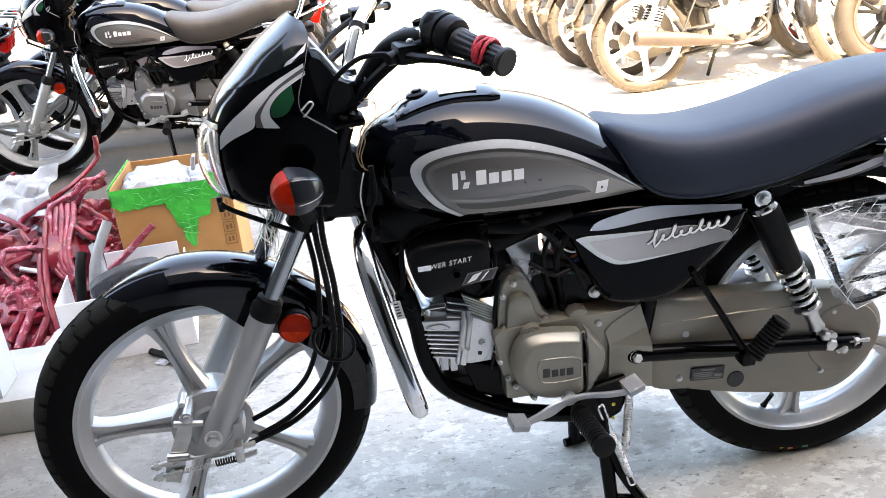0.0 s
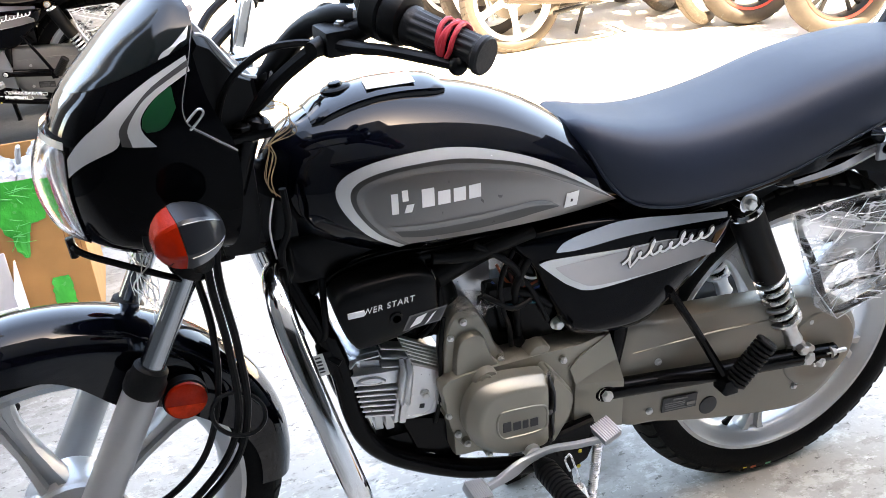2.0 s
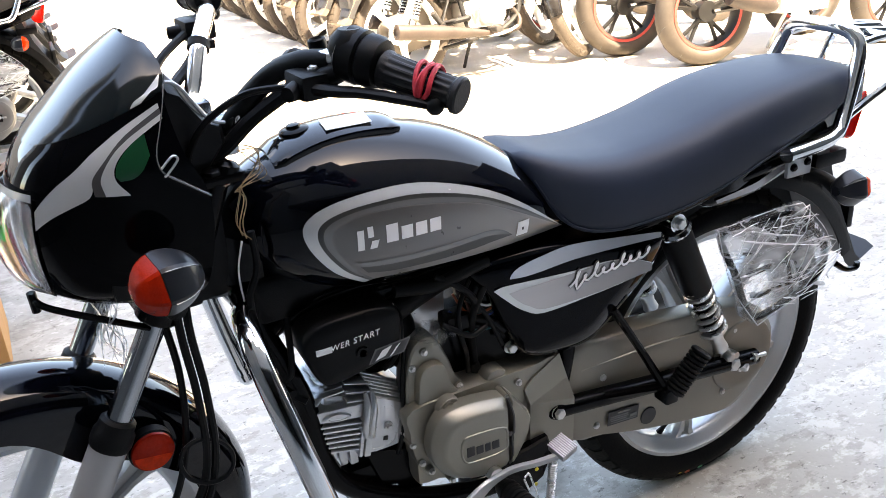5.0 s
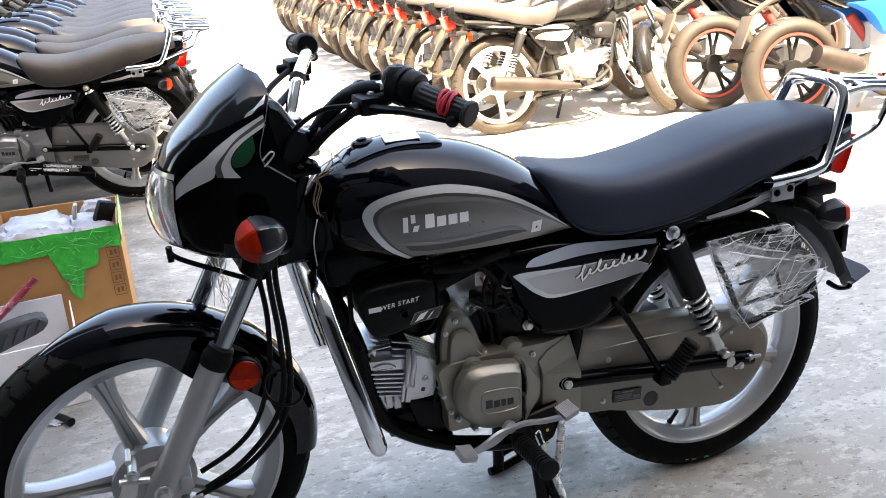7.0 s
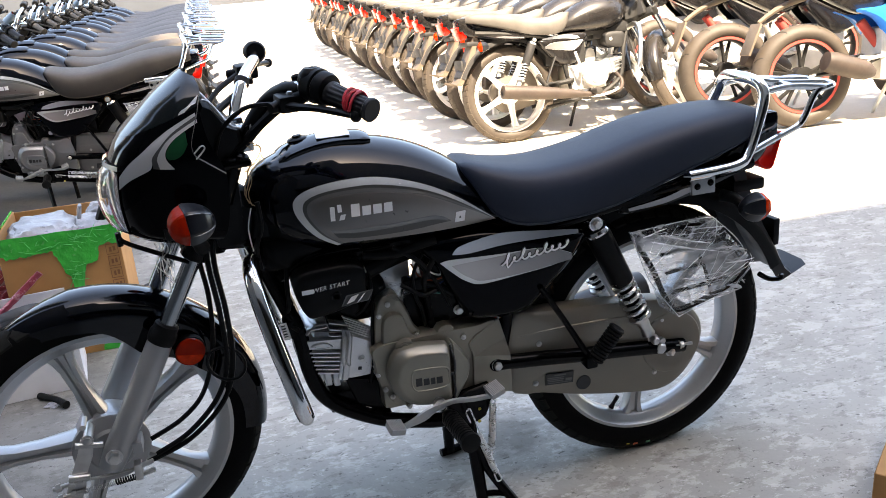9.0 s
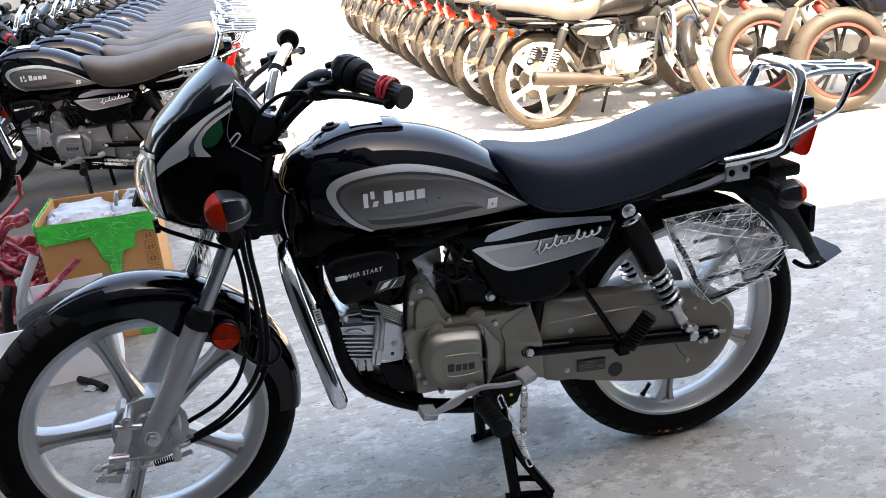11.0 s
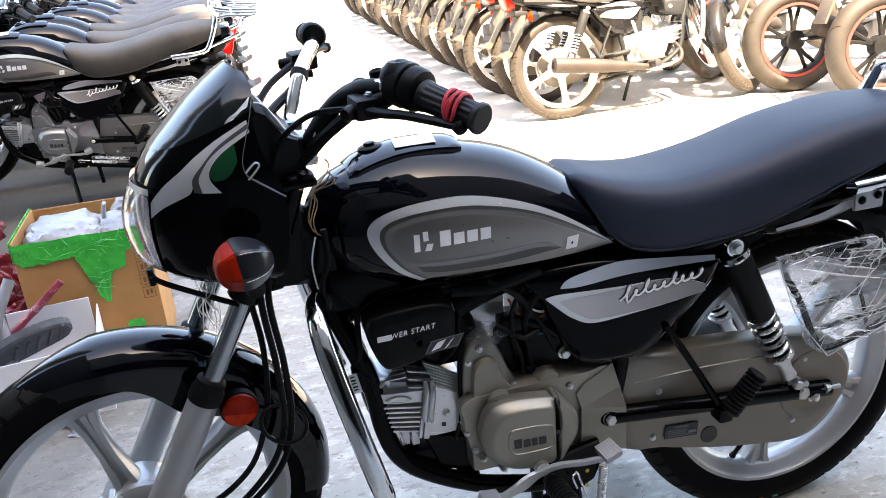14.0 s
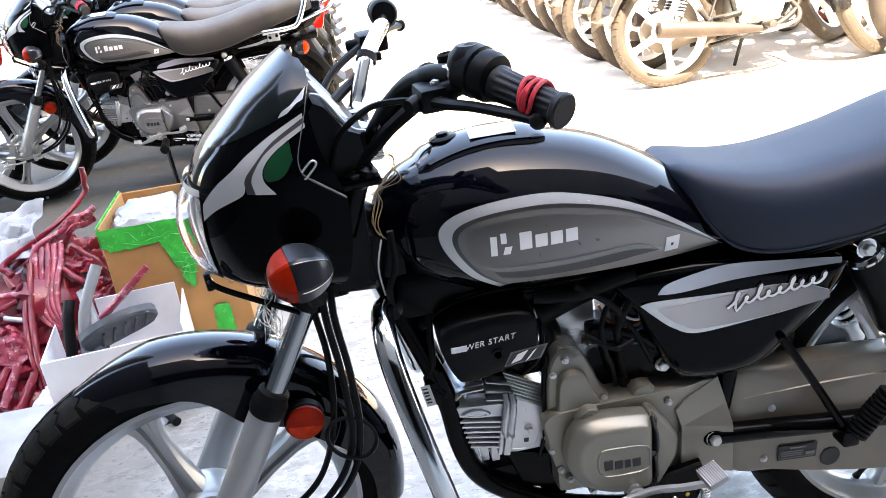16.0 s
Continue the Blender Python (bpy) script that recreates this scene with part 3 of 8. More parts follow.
    if full:
        v = bmesh.new()
        va = radians(-112)
        p = c + Vector((0.212 * math.cos(va), 0, 0.212 * math.sin(va)))
        tube(v, [p, p + Vector((0.004, -0.006, 0.014)), p + Vector((0.012, -0.012, 0.034))], [0.007, 0.0045, 0.005], 8)
        part("valve", v, mt["rubber"], rim_ob, "black rubber tyre valve", m=m)
        for key, ang, w in (("red_dab", -97, 0.006), ("green_dab", -90, 0.006), ("yellow", -101, 0.004)):
            b = bmesh.new()
            a = radians(ang)
            q = c + Vector((0.286 * math.cos(a), -0.0405, 0.286 * math.sin(a)))
            box(b, q - Vector((w, 0.0008, w)), q + Vector((w, 0.0008, w)), 0.0006)
            part("paint_dab", b, mt[key], rim_ob, "small painted tyre mark", m=m)
    return rim_ob


def cowl_rows():
    return [((-0.492, 0.745), (-0.350, 0.722, 0.086)), ((-0.509, 0.766), (-0.328, 0.738, 0.104)), ((-0.516, 0.825), (-0.315, 0.800, 0.120)), ((-0.508, 0.880), (-0.314, 0.865, 0.124)),
            ((-0.494, 0.912), (-0.335, 0.925, 0.118)), ((-0.478, 0.932), (-0.340, 0.984, 0.098)), ((-0.450, 0.958), (-0.336, 0.992, 0.094)), ((-0.412, 0.992), (-0.332, 1.002, 0.085)), ((-0.372, 1.021), (-0.330, 1.014, 0.066)), ((-0.349, 1.036), (-0.333, 1.027, 0.040))]


def cowl_point(v, a, out=0.0):
    """A place on the nose cowl: v along its rows, a from side to side in degrees."""
    rows = cowl_rows()
    ks = list(range(len(rows)))
    g = lambda f: curve_y(v, ks, [f(r) for r in rows])
    xf, zf, xe, ze, w = g(lambda r: r[0][0]), g(lambda r: r[0][1]), g(lambda r: r[1][0]), g(lambda r: r[1][1]), g(lambda r: r[1][2])
    c, s = math.cos(radians(a)), math.sin(radians(a))
    c = max(c, 0.0) ** 0.72
    return Vector((xe + (xf - xe) * c - out * c, (w + out) * s, ze + (zf - ze) * c))


def cowl_sheet(bm, v0, v1, a0, a1, nv, na, out=0.0, bulge=0.0):
    vs = []
    for i in range(nv + 1):
        row = []
        for j in range(na + 1):
            f, g = i / nv, j / na
            o = out + bulge * (math.sin(math.pi * f) ** 0.6) * (math.sin(math.pi * g) ** 0.6) if bulge else out
            row.append(bm.verts.new(cowl_point(v0 + (v1 - v0) * f, a0 + (a1 - a0) * g, o)))
        vs.append(row)
    for a, b in zip(vs, vs[1:]):
        for j in range(na):
            bm.faces.new((a[j], a[j + 1], b[j + 1], b[j]))


def solidify(bm, t):
    bmesh.ops.recalc_face_normals(bm, faces=bm.faces[:])
    bmesh.ops.solidify(bm, geom=bm.faces[:], thickness=t)


def indicator(bike, c, nose, mt, m, full, stem_to, lens="amber", size=1.0):
    """A faceted pod lamp: black housing, amber lens at its nose (-1 front, +1 rear)."""
    c = Vector(c)
    ax = Vector((-nose, 0.10, 0.06)).normalized()
    side = Vector((0, 1, 0)) - ax * ax.y
    side.normalize()
    up = ax.cross(side) * (1 if ax.cross(side).z > 0 else -1)

    def ring(h, r, drop=0.0, turn=0.0):
        """Six corners with clipped tips, wider than high."""
        out = []
        for k in range(6):
            for f in (-4, 4):
                t = radians(60 * k + 14 + f)
                out.append(c + ax * h * size + side * (math.cos(t) * r * 1.02 * size) + up * ((math.sin(t) * r * 1.06 - drop) * size))
        return out

    b = bmesh.new()
    loft(b, [ring(-0.004, 0.0350)] + [ring(h, 0.0365 * math.sqrt(1 - (h / 0.050) ** 2), 0.06 * h) for h in (0.002, 0.012, 0.020, 0.027, 0.033, 0.038, 0.042, 0.0455, 0.048)])
    body = part("indicator", b, mt["pod"], bike, "faceted black indicator pod with amber lens", sharp=24, m=m)
    b = bmesh.new()
    tube(b, [c + Vector((-nose * 0.012, 0.0, -0.022)), c + (Vector(stem_to) - c) * 0.55, stem_to], [0.014, 0.012, 0.015], 10)
    part("stem", b, mt["rubber"], body, "ribbed rubber indicator stem", m=m)
    l = bmesh.new()
    loft(l, [ring(-0.0045, 0.0345)] + [ring(-h, 0.0345 * math.sqrt(1 - (h / 0.033) ** 2)) for h in (0.010, 0.016, 0.021, 0.025, 0.028, 0.0305, 0.032)])
    part("lens", l, mt[lens], body, "amber plastic lens", sharp=24, m=m)
    if full:
        # highlights of two ridges, painted as thin pale lines
        for k in (5, 7):
            b = bmesh.new()
            tube(b, [ring(h, 0.0367 * math.sqrt(1 - (h / 0.050) ** 2), 0.06 * h)[k] for h in (0.0, 0.012, 0.022, 0.031, 0.038, 0.044)], 0.0008, 5, n=2)
            part("ridge", b, mt["grey_decal"], body, "pale line painted as the highlight of the pod's ridge", m=m)
    return body


def build_bike(label, mt, full=True, wrapped=True, exhaust_only=False, steer=8.0, rack=True, stand="centre", group=""):
    bike = new("motorcycle")
    tagged(bike, label, "motorcycle", group)
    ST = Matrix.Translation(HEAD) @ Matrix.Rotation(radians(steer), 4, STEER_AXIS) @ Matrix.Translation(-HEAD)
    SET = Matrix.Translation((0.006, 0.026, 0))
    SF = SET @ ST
    sg = 14 if full else 8
    B = bmesh.new

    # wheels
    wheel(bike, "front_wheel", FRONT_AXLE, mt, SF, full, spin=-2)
    wheel(bike, "rear_wheel", REAR_AXLE, mt, None, full, tyre_wide=0.045, spin=12)

    # front brake plate, its arm and cables
    fa = FRONT_AXLE
    b = B()
    lathe(b, [(0, 0.076), (-0.010, 0.0755), (-0.014, 0.070), (-0.016, 0.048), (-0.022, 0.042), (-0.024, 0.02)], fa + Vector((0, -0.042, 0)), (0, 1, 0), 40 if full else 20)
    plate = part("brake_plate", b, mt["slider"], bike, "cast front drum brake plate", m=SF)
    if full:
        b = B()
        slab(b, [(-0.655, 0.366), (-0.632, 0.358), (-0.640, 0.325), (-0.660, 0.285), (-0.664, 0.262), (-0.680, 0.228), (-0.706, 0.236), (-0.700, 0.262), (-0.688, 0.290), (-0.668, 0.330)], -0.112, -0.105, 0.0015)
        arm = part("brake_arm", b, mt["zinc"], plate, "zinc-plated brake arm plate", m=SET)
        b = B()
        cyl(b, (-0.641, -0.06, 0.366), (-0.641, -0.118, 0.366), 0.0095, seg=14)
        bolt(b, (-0.641, -0.118, 0.366), r=0.0085, h=0.009)
        part("cam_nut", b, mt["zinc"], arm, m=SET)
        b = B()
        cyl(b, (-0.666, -0.112, 0.355), (-0.616, -0.112, 0.347), 0.006, seg=10)
        part("pinch_bolt", b, mt["zinc"], arm, m=SET)
        b = B()
        cyl(b, (-0.645, -0.075, 0.392), (-0.645, -0.112, 0.390), 0.0055, seg=10)
        part("stop_pin", b, mt["zinc"], arm, m=SET)
        b = B()
        cyl(b, (-0.690, -0.116, 0.290), (-0.652, -0.116, 0.286), 0.0075, seg=12)
        part("cable_barrel", b, mt["zinc"], arm, m=SET)
        for z in (0.276, 0.252):
            b = B()
            cyl(b, (-0.722, -0.116, z - 0.002), (-0.668, -0.116, z + 0.006), 0.0048, seg=10)
            cyl(b, (-0.716, -0.116, z - 0.001), (-0.706, -0.116, z + 0.0005), 0.0085, seg=6)
            cyl(b, (-0.690, -0.116, z + 0.003), (-0.682, -0.116, z + 0.004), 0.0082, seg=6)
            part("adjuster", b, mt["zinc"], arm, "zinc-plated cable adjuster", m=SET)
        b = B()
        spring(b, (-0.668, -0.117, 0.256), (-0.608, -0.117, 0.261), 0.0042, 0.0011, 18, seg=5, per=8)
        part("return_spring", b, mt["zinc"], plate, m=SET)
        b = B()
        spring(b, (-0.608, -0.117, 0.261), (-0.566, -0.117, 0.265), 0.0055, 0.0017, 9, seg=5, per=8)
        part("rubber_bellows", b, mt["rubber"], plate, m=SET)
        b = B()
        tube(b, [(-0.664, -0.116, 0.281), (-0.619, -0.116, 0.280), (-0.569, -0.116, 0.282)], 0.003, 8)
        part("inner_cable", b, mt["zinc"], plate, m=SET)
        b = B()
        box(b, (-0.570, -0.125, 0.258), (-0.555, -0.10, 0.293), 0.003)
        for z in (0.266, 0.286):
            cyl(b, (-0.556, -0.116, z), (-0.532, -0.116, z + 0.005), 0.0052, seg=10)
        part("cable_clamp", b, mt["zinc"], plate, "zinc-plated cable clamp", m=SET)
        b = B()
        box(b, (-0.566, -0.118, 0.312), (-0.546, -0.07, 0.338), 0.004)
        part("speedometer_drive", b, mt["slider"], plate, "grey speedometer drive housing", m=SET)
        b = B()
        bolt(b, (-0.596, -0.146, 0.333), r=0.012, h=0.014)
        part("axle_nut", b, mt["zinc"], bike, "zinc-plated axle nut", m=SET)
    for pts, r in (([(0.08, -0.104, -0.010), (0.15, -0.106, 0.022), (0.215, -0.108, 0.085), (0.244, -0.108, 0.16), (0.246, -0.112, 0.27), (0.240, -0.115, 0.40), (0.265, -0.10, 0.52)], 0.0055), ([(0.06, -0.104, -0.022), (0.15, -0.108, 0.008), (0.226, -0.11, 0.075), (0.256, -0.11, 0.16), (0.258, -0.113, 0.27), (0.252, -0.115, 0.40), (0.285, -0.09, 0.53)], 0.0055),
                   ([(0.075, -0.104, 0.028), (0.14, -0.104, 0.055), (0.19, -0.1, 0.10), (0.222, -0.1, 0.19), (0.232, -0.1, 0.30), (0.225, -0.1, 0.42), (0.25, -0.08, 0.52)], 0.005)):
        b = B()
        tube(b, [fa + Vector(p) for p in pts], r, 8)
        part("cable", b, mt["plastic"], bike, "black brake or speedometer cable", m=SF)
    if full:
        b = B()
        tube(b, [fa + Vector((0.242 + 0.036 * math.cos(a), -0.115 + 0.006 * math.sin(a), 0.158 + 0.034 * math.sin(a) - 0.01 * math.cos(a))) for a in [2 * math.pi * k / 14 for k in range(14)]], 0.0035, 6, n=2, closed=True)
        part("cable_guide", b, mt["plastic"], bike, "black wire cable guide", m=SF)

    # fork
    u = (Vector((-0.362, 0, 0.762)) - fa).normalized()
    for side in (-1, 1):
        y = Vector((0, side * 0.094, 0))
        b = B()
        cyl(b, fa + y + u * 0.27, fa + y + u * 0.60, 0.0165, seg=sg + 6)
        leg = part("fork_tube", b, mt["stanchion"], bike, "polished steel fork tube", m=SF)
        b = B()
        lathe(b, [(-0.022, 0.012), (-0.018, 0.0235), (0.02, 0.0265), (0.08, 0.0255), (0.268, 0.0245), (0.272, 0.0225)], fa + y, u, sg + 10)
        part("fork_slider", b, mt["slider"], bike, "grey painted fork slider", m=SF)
        b = B()
        lathe(b, [(0.262, 0.0255), (0.268, 0.0272), (0.283, 0.0272), (0.288, 0.024), (0.300, 0.0232), (0.304, 0.0185)], fa + y, u, sg + 6)
        part("dust_seal", b, mt["rubber"], leg, "black rubber dust seal", m=SF)
        b = B()
        p = fa + y + u * 0.47
        lathe(b, [(-0.028, 0.024), (-0.024, 0.027), (0.024, 0.027), (0.03, 0.022)], p, u, 16)
        part("clamp", b, mt["frame"], leg, m=SF)
    b = B()
    p = fa + u * 0.47
    box(b, (p.x - 0.03, -0.1, p.z - 0.022), (p.x + 0.05, 0.1, p.z + 0.022), 0.006)
    part("lower_yoke", b, mt["frame"], bike, m=SF)
    b = B()
    box(b, (-0.36, -0.112, 0.862), (-0.262, 0.112, 0.876), 0.006)
    for side in (-1, 1):
        cyl(b, (-0.322, side * 0.096, 0.80), (-0.296, side * 0.096, 0.864), 0.0165, seg=16)
        sphere(b, (-0.297, side * 0.096, 0.878), (0.014, 0.014, 0.006), 10)
    part("top_yoke", b, mt["frame"], bike, "black metal top yoke", m=ST)
    b = B()
    cyl(b, (-0.352, 0, 0.68), (-0.30, 0, 0.86), 0.032, seg=20)
    part("steering_head", b, mt["frame"], bike)

    # front mudguard: a domed arc with side skirts
    def guard(bm, centre, r0, arc, half, crest, taper, skirt, n):
        vs = []
        for k in range(n + 1):
            f = k / n
            ang = radians(arc[0] + (arc[1] - arc[0]) * f)
            wf = taper(f)
            row = []
            d = Vector((math.cos(ang), 0, math.sin(ang)))
            sk = skirt(math.degrees(ang))
            for j in range(17):
                a = -math.pi / 2 + math.pi * j / 16
                row.append(centre + d * (r0 + crest * max(0, math.cos(a)) ** 0.8 * (0.35 + 0.65 * wf)) + Vector((0, half * wf * math.sin(a), 0)))
            row.insert(0, centre + d * (r0 - sk) + Vector((0, -half * wf * 1.02, 0)))
            row.append(centre + d * (r0 - sk) + Vector((0, half * wf * 1.02, 0)))
            vs.append([bm.verts.new(p) for p in row])
        for a, c in zip(vs, vs[1:]):
            for j in range(len(a) - 1):
                bm.faces.new((a[j], a[j + 1], c[j + 1], c[j]))
        solidify(bm, 0.004)
    b = B()
    guard(b, fa, 0.281, (-9, 119), 0.060, 0.05, lambda f: min(1, 0.42 + 2.8 * (1 - f)) if f > 0.8 else min(1.0, 0.82 + 1.2 * f), lambda d: 0.012 + 0.052 * math.exp(-((d - 62) / 17) ** 2) + 0.03 * math.exp(-((d - 35) / 16) ** 2), 44 if full else 22)
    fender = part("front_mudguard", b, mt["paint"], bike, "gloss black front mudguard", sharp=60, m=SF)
    b = B()
    rc = Vector((-0.437, -0.072, 0.499))
    lathe(b, [(0, 0.031), (-0.014, 0.031), (-0.016, 0.029)], rc, (0, 1, 0), 28)
    base = part("reflector_base", b, mt["plastic"], fender, m=SF)
    b = B()
    lathe(b, [(-0.0165, 0.029), (-0.021, 0.0285), (-0.0225, 0.026), (-0.0225, 0.001)], rc, (0, 1, 0), 28)
    refl = part("side_reflector", b, mt["amber_dark"], fender, "round red-orange side reflector", m=SF)
    if full:
        # lower half painted brighter for the light it throws back
        b = B()
        arc = [radians(178 + 158 * k / 14) for k in range(15)]
        slab(b, [(rc.x + 0.0262 * math.cos(a), rc.z + 0.0262 * math.sin(a)) for a in arc], rc.y - 0.0232, rc.y - 0.0222, 0.0003)
        part("bright_half", b, mt["amber"], refl, "lower half of the reflector, painted brighter as if catching light", m=SF)

    # nose cowl, visor, headlamp
    b = B()
    cowl_sheet(b, 0, 5, -90, 90, 26 if full else 12, 36 if full else 18)
    solidify(b, 0.003)
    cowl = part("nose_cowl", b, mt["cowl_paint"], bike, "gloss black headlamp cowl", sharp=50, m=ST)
    b = B()
    cowl_sheet(b, 5.02, 9, -90, 90, 16 if full else 8, 32 if full else 16, 0.001)
    solidify(b, 0.003)
    part("visor", b, mt["visor"], cowl, "smoked glossy fly screen", sharp=50, m=ST)
    b = B()
    cowl_sheet(b, 0.7, 3.05, -30, 30, 12, 20, 0.003, 0.016)
    solidify(b, 0.0025)
    head = part("headlamp", b, mt["lens"], cowl, "clear headlamp glass", sharp=60, m=ST)
    b = B()
    cowl_sheet(b, 0.75, 3.0, -29, 29, 8, 14, 0.0015)
    part("reflector_cup", b, mt["chrome_cup"], head, "bright headlamp reflector", sharp=60, m=ST)
    b = B()
    cowl_sheet(b, 3.06, 3.28, -31, 31, 2, 20, 0.007)
    part("headlamp_brow", b, mt["silver_decal"], cowl, "silver strip above the headlamp", m=ST)
    def cowl_band(c0, c1, key, lift, side, label):
        b = B()
        n = 24
        rows = []
        for k in range(n + 1):
            f = k / n * (len(c0) - 1)
            ks = list(range(len(c0)))
            va, aa, vb, ab = (curve_y(f, ks, [q[i] for q in c]) for c in (c0, c1) for i in (0, 1))
            rows.append([b.verts.new(cowl_point(va + (vb - va) * g, -side * (aa + (ab - aa) * g), lift)) for g in (0, 0.2, 0.4, 0.6, 0.8, 1)])
        for q, r in zip(rows, rows[1:]):
            for j in range(5):
                b.faces.new((q[j], q[j + 1], r[j + 1], r[j]))
        part("cowl_stripe", b, mt[key], cowl, label, sharp=80, m=ST)
    for side in (-1, 1) if full else (-1,):
        cowl_band([(2.8, -30.5), (3.2, -37), (3.6, -44), (4.0, -53), (4.3, -60), (4.5, -67), (4.68, -76), (4.82, -89)], [(2.4, -30.5), (2.72, -40), (3.0, -50), (3.24, -57.5), (3.62, -60.5), (4.08, -66.5), (4.48, -75.5), (4.72, -89)], "silver_decal", 0.0016, side, "silver swoosh on the cowl")
        cowl_band([(3.26, -59.5), (3.68, -60), (4.08, -66), (4.48, -75.5), (4.72, -89)], [(3.24, -63.5), (3.68, -63.5), (4.16, -69.5), (4.42, -77), (4.62, -89)], "ink", 0.0026, side, "black line in the cowl swoosh")
        cowl_band([(3.24, -63.5), (3.68, -63.5), (4.16, -69.5), (4.42, -77), (4.62, -89)], [(3.22, -72), (3.62, -69), (4.0, -71), (4.3, -77.5), (4.53, -89)], "silver_decal", 0.0022, side, "pale inner line in the cowl swoosh")
        cowl_band([(3.72, -69.5), (4.0, -71.5), (4.28, -77), (4.44, -83.5)], [(3.58, -70.5), (3.60, -75), (3.74, -79), (4.02, -83)], "green_decal", 0.0030, side, "dark green cowl panel")
        cowl_band([(5.06, -81), (6.0, -84.5), (7.0, -89)], [(5.04, -85), (5.3, -87.5), (6.0, -89)], "silver_decal", 0.0030, side, "silver flash on the fly screen")
    # instruments behind the visor
    b = B()
    slab(b, [(-0.334, 0.990), (-0.319, 0.982), (-0.292, 0.940), (-0.272, 0.930), (-0.270, 0.905), (-0.300, 0.868), (-0.328, 0.860), (-0.37, 0.87), (-0.372, 0.935)], -0.090, 0.090, 0.010)
    dash = part("instrument_panel", b, mt["plastic"], bike, "black instrument housing behind the screen", m=ST)
    if full:
        for y in (-0.046, 0.046):
            b = B()
            lathe(b, [(-0.004, 0.040), (0.002, 0.041), (0.004, 0.039), (0.002, 0.036), (0.001, 0.010)], (-0.305, y, 0.962), (0.82, 0, 0.57), 26)
            part("dial", b, mt["slider"], dash, "silver-rimmed dial", m=ST)
        b = B()
        tube(b, [(-0.333, -0.091, 0.992), (-0.318, -0.0915, 0.984), (-0.291, -0.0915, 0.942), (-0.271, -0.091, 0.932)], 0.0022, 6)
        part("panel_rim", b, mt["slider"], dash, m=ST)
        b = B()
        lathe(b, [(-0.012, 0.015), (0.0, 0.0145), (0.004, 0.010), (0.005, 0.004)], (-0.277, -0.096, 0.882), (0.3, 0, 1), 16)
        part("fork_cap", b, mt["frame"], bike, "dark fork cap", m=ST)
    b = B()
    box(b, (-0.44, -0.1, 0.74), (-0.335, 0.1, 0.9), 0.02)
    box(b, (-0.345, -0.082, 0.70), (-0.285, 0.082, 0.858), 0.015)
    part("lamp_bucket", b, mt["plastic"], bike, m=ST)
    if full:
        b = B()
        tube(b, [(-0.347, -0.137, 0.899), (-0.333, -0.137, 0.911), (-0.328, -0.137, 0.906), (-0.340, -0.137, 0.893), (-0.345, -0.136, 0.889)], 0.0014, 6)
        part("wire_clip", b, mt["zinc"], cowl, "small wire clip")
        b = B()
        tube(b, [(-0.322, -0.118, 0.998), (-0.332, -0.128, 0.965), (-0.340, -0.134, 0.943), (-0.347, -0.135, 0.923), (-0.349, -0.135, 0.908), (-0.345, -0.135, 0.894), (-0.330, -0.134, 0.881), (-0.298, -0.132, 0.856)], [0.0014, 0.0015, 0.0016, 0.0018, 0.0022, 0.0030, 0.0036, 0.0030], 6, flat=0.5)
        part("edge_film", b, mt["grey_decal"], cowl, "clear film along the cowl's rim")
        b = B()
        tube(b, [(-0.512, -0.017, 0.742), (-0.495, -0.040, 0.732), (-0.40, -0.080, 0.690)], 0.0045, 8)
        tube(b, [(-0.512, -0.017, 0.725), (-0.513, -0.017, 0.752)], 0.0055, 8)
        part("plate_bracket", b, mt["frame"], bike, "thin black front bracket", m=ST)
    # indicators
    for side in (-1, 1):
        indicator(bike, (-0.402, side * 0.178, 0.798), -1, mt, ST, full, (-0.376, side * 0.12, 0.728), "amber_dark" if side < 0 else "amber")
        indicator(bike, (0.810, side * 0.150, 0.624), 1, mt, None, full, (0.765, side * 0.08, 0.64), size=0.86)

    # handlebar and controls
    hb = [(-0.099, -0.316, 0.985), (-0.140, -0.235, 1.004), (-0.176, -0.180, 1.008), (-0.214, -0.115, 0.985), (-0.236, -0.086, 0.952), (-0.256, -0.060, 0.914), (-0.264, 0, 0.906)]
    b = B()
    tube(b, hb + mirrored(hb[2:-1])[::-1] + [(-0.160, 0.246, 1.011), (-0.147, 0.330, 1.001)], 0.0122, 16)
    bar = part("handlebar", b, mt["chrome"], bike, "chromed tubular handlebar", m=ST)
    if full:
        b = B()
        tube(b, [(-0.172, -0.186, 1.007), (-0.194, -0.150, 1.001), (-0.214, -0.115, 0.985), (-0.236, -0.086, 0.952), (-0.254, -0.063, 0.917)], [0.0135, 0.015, 0.013, 0.0145, 0.0135], 12, n=5)
        part("harness_sleeve", b, mt["plastic"], bar, "black wiring sleeve wrapped round the bar", m=ST)
        p0 = Vector((-0.220, 0.108, 0.977))
        d = Vector((-0.022, -0.029, -0.033)).normalized()
        b = B()
        cyl(b, p0 - d * 0.006, p0 + d * 0.006, 0.0155, seg=14)
        box(b, p0 + Vector((0.008, -0.006, -0.006)), p0 + Vector((0.022, 0.006, 0.006)), 0.002)
        part("cable_strap", b, mt["rubber"], bar, "black rubber cable strap", m=ST)
    for y in (-0.04, 0.04):
        b = B()
        box(b, (-0.285, y - 0.018, 0.875), (-0.243, y + 0.018, 0.926), 0.008)
        part("bar_clamp", b, mt["stanchion"], bar, m=ST)
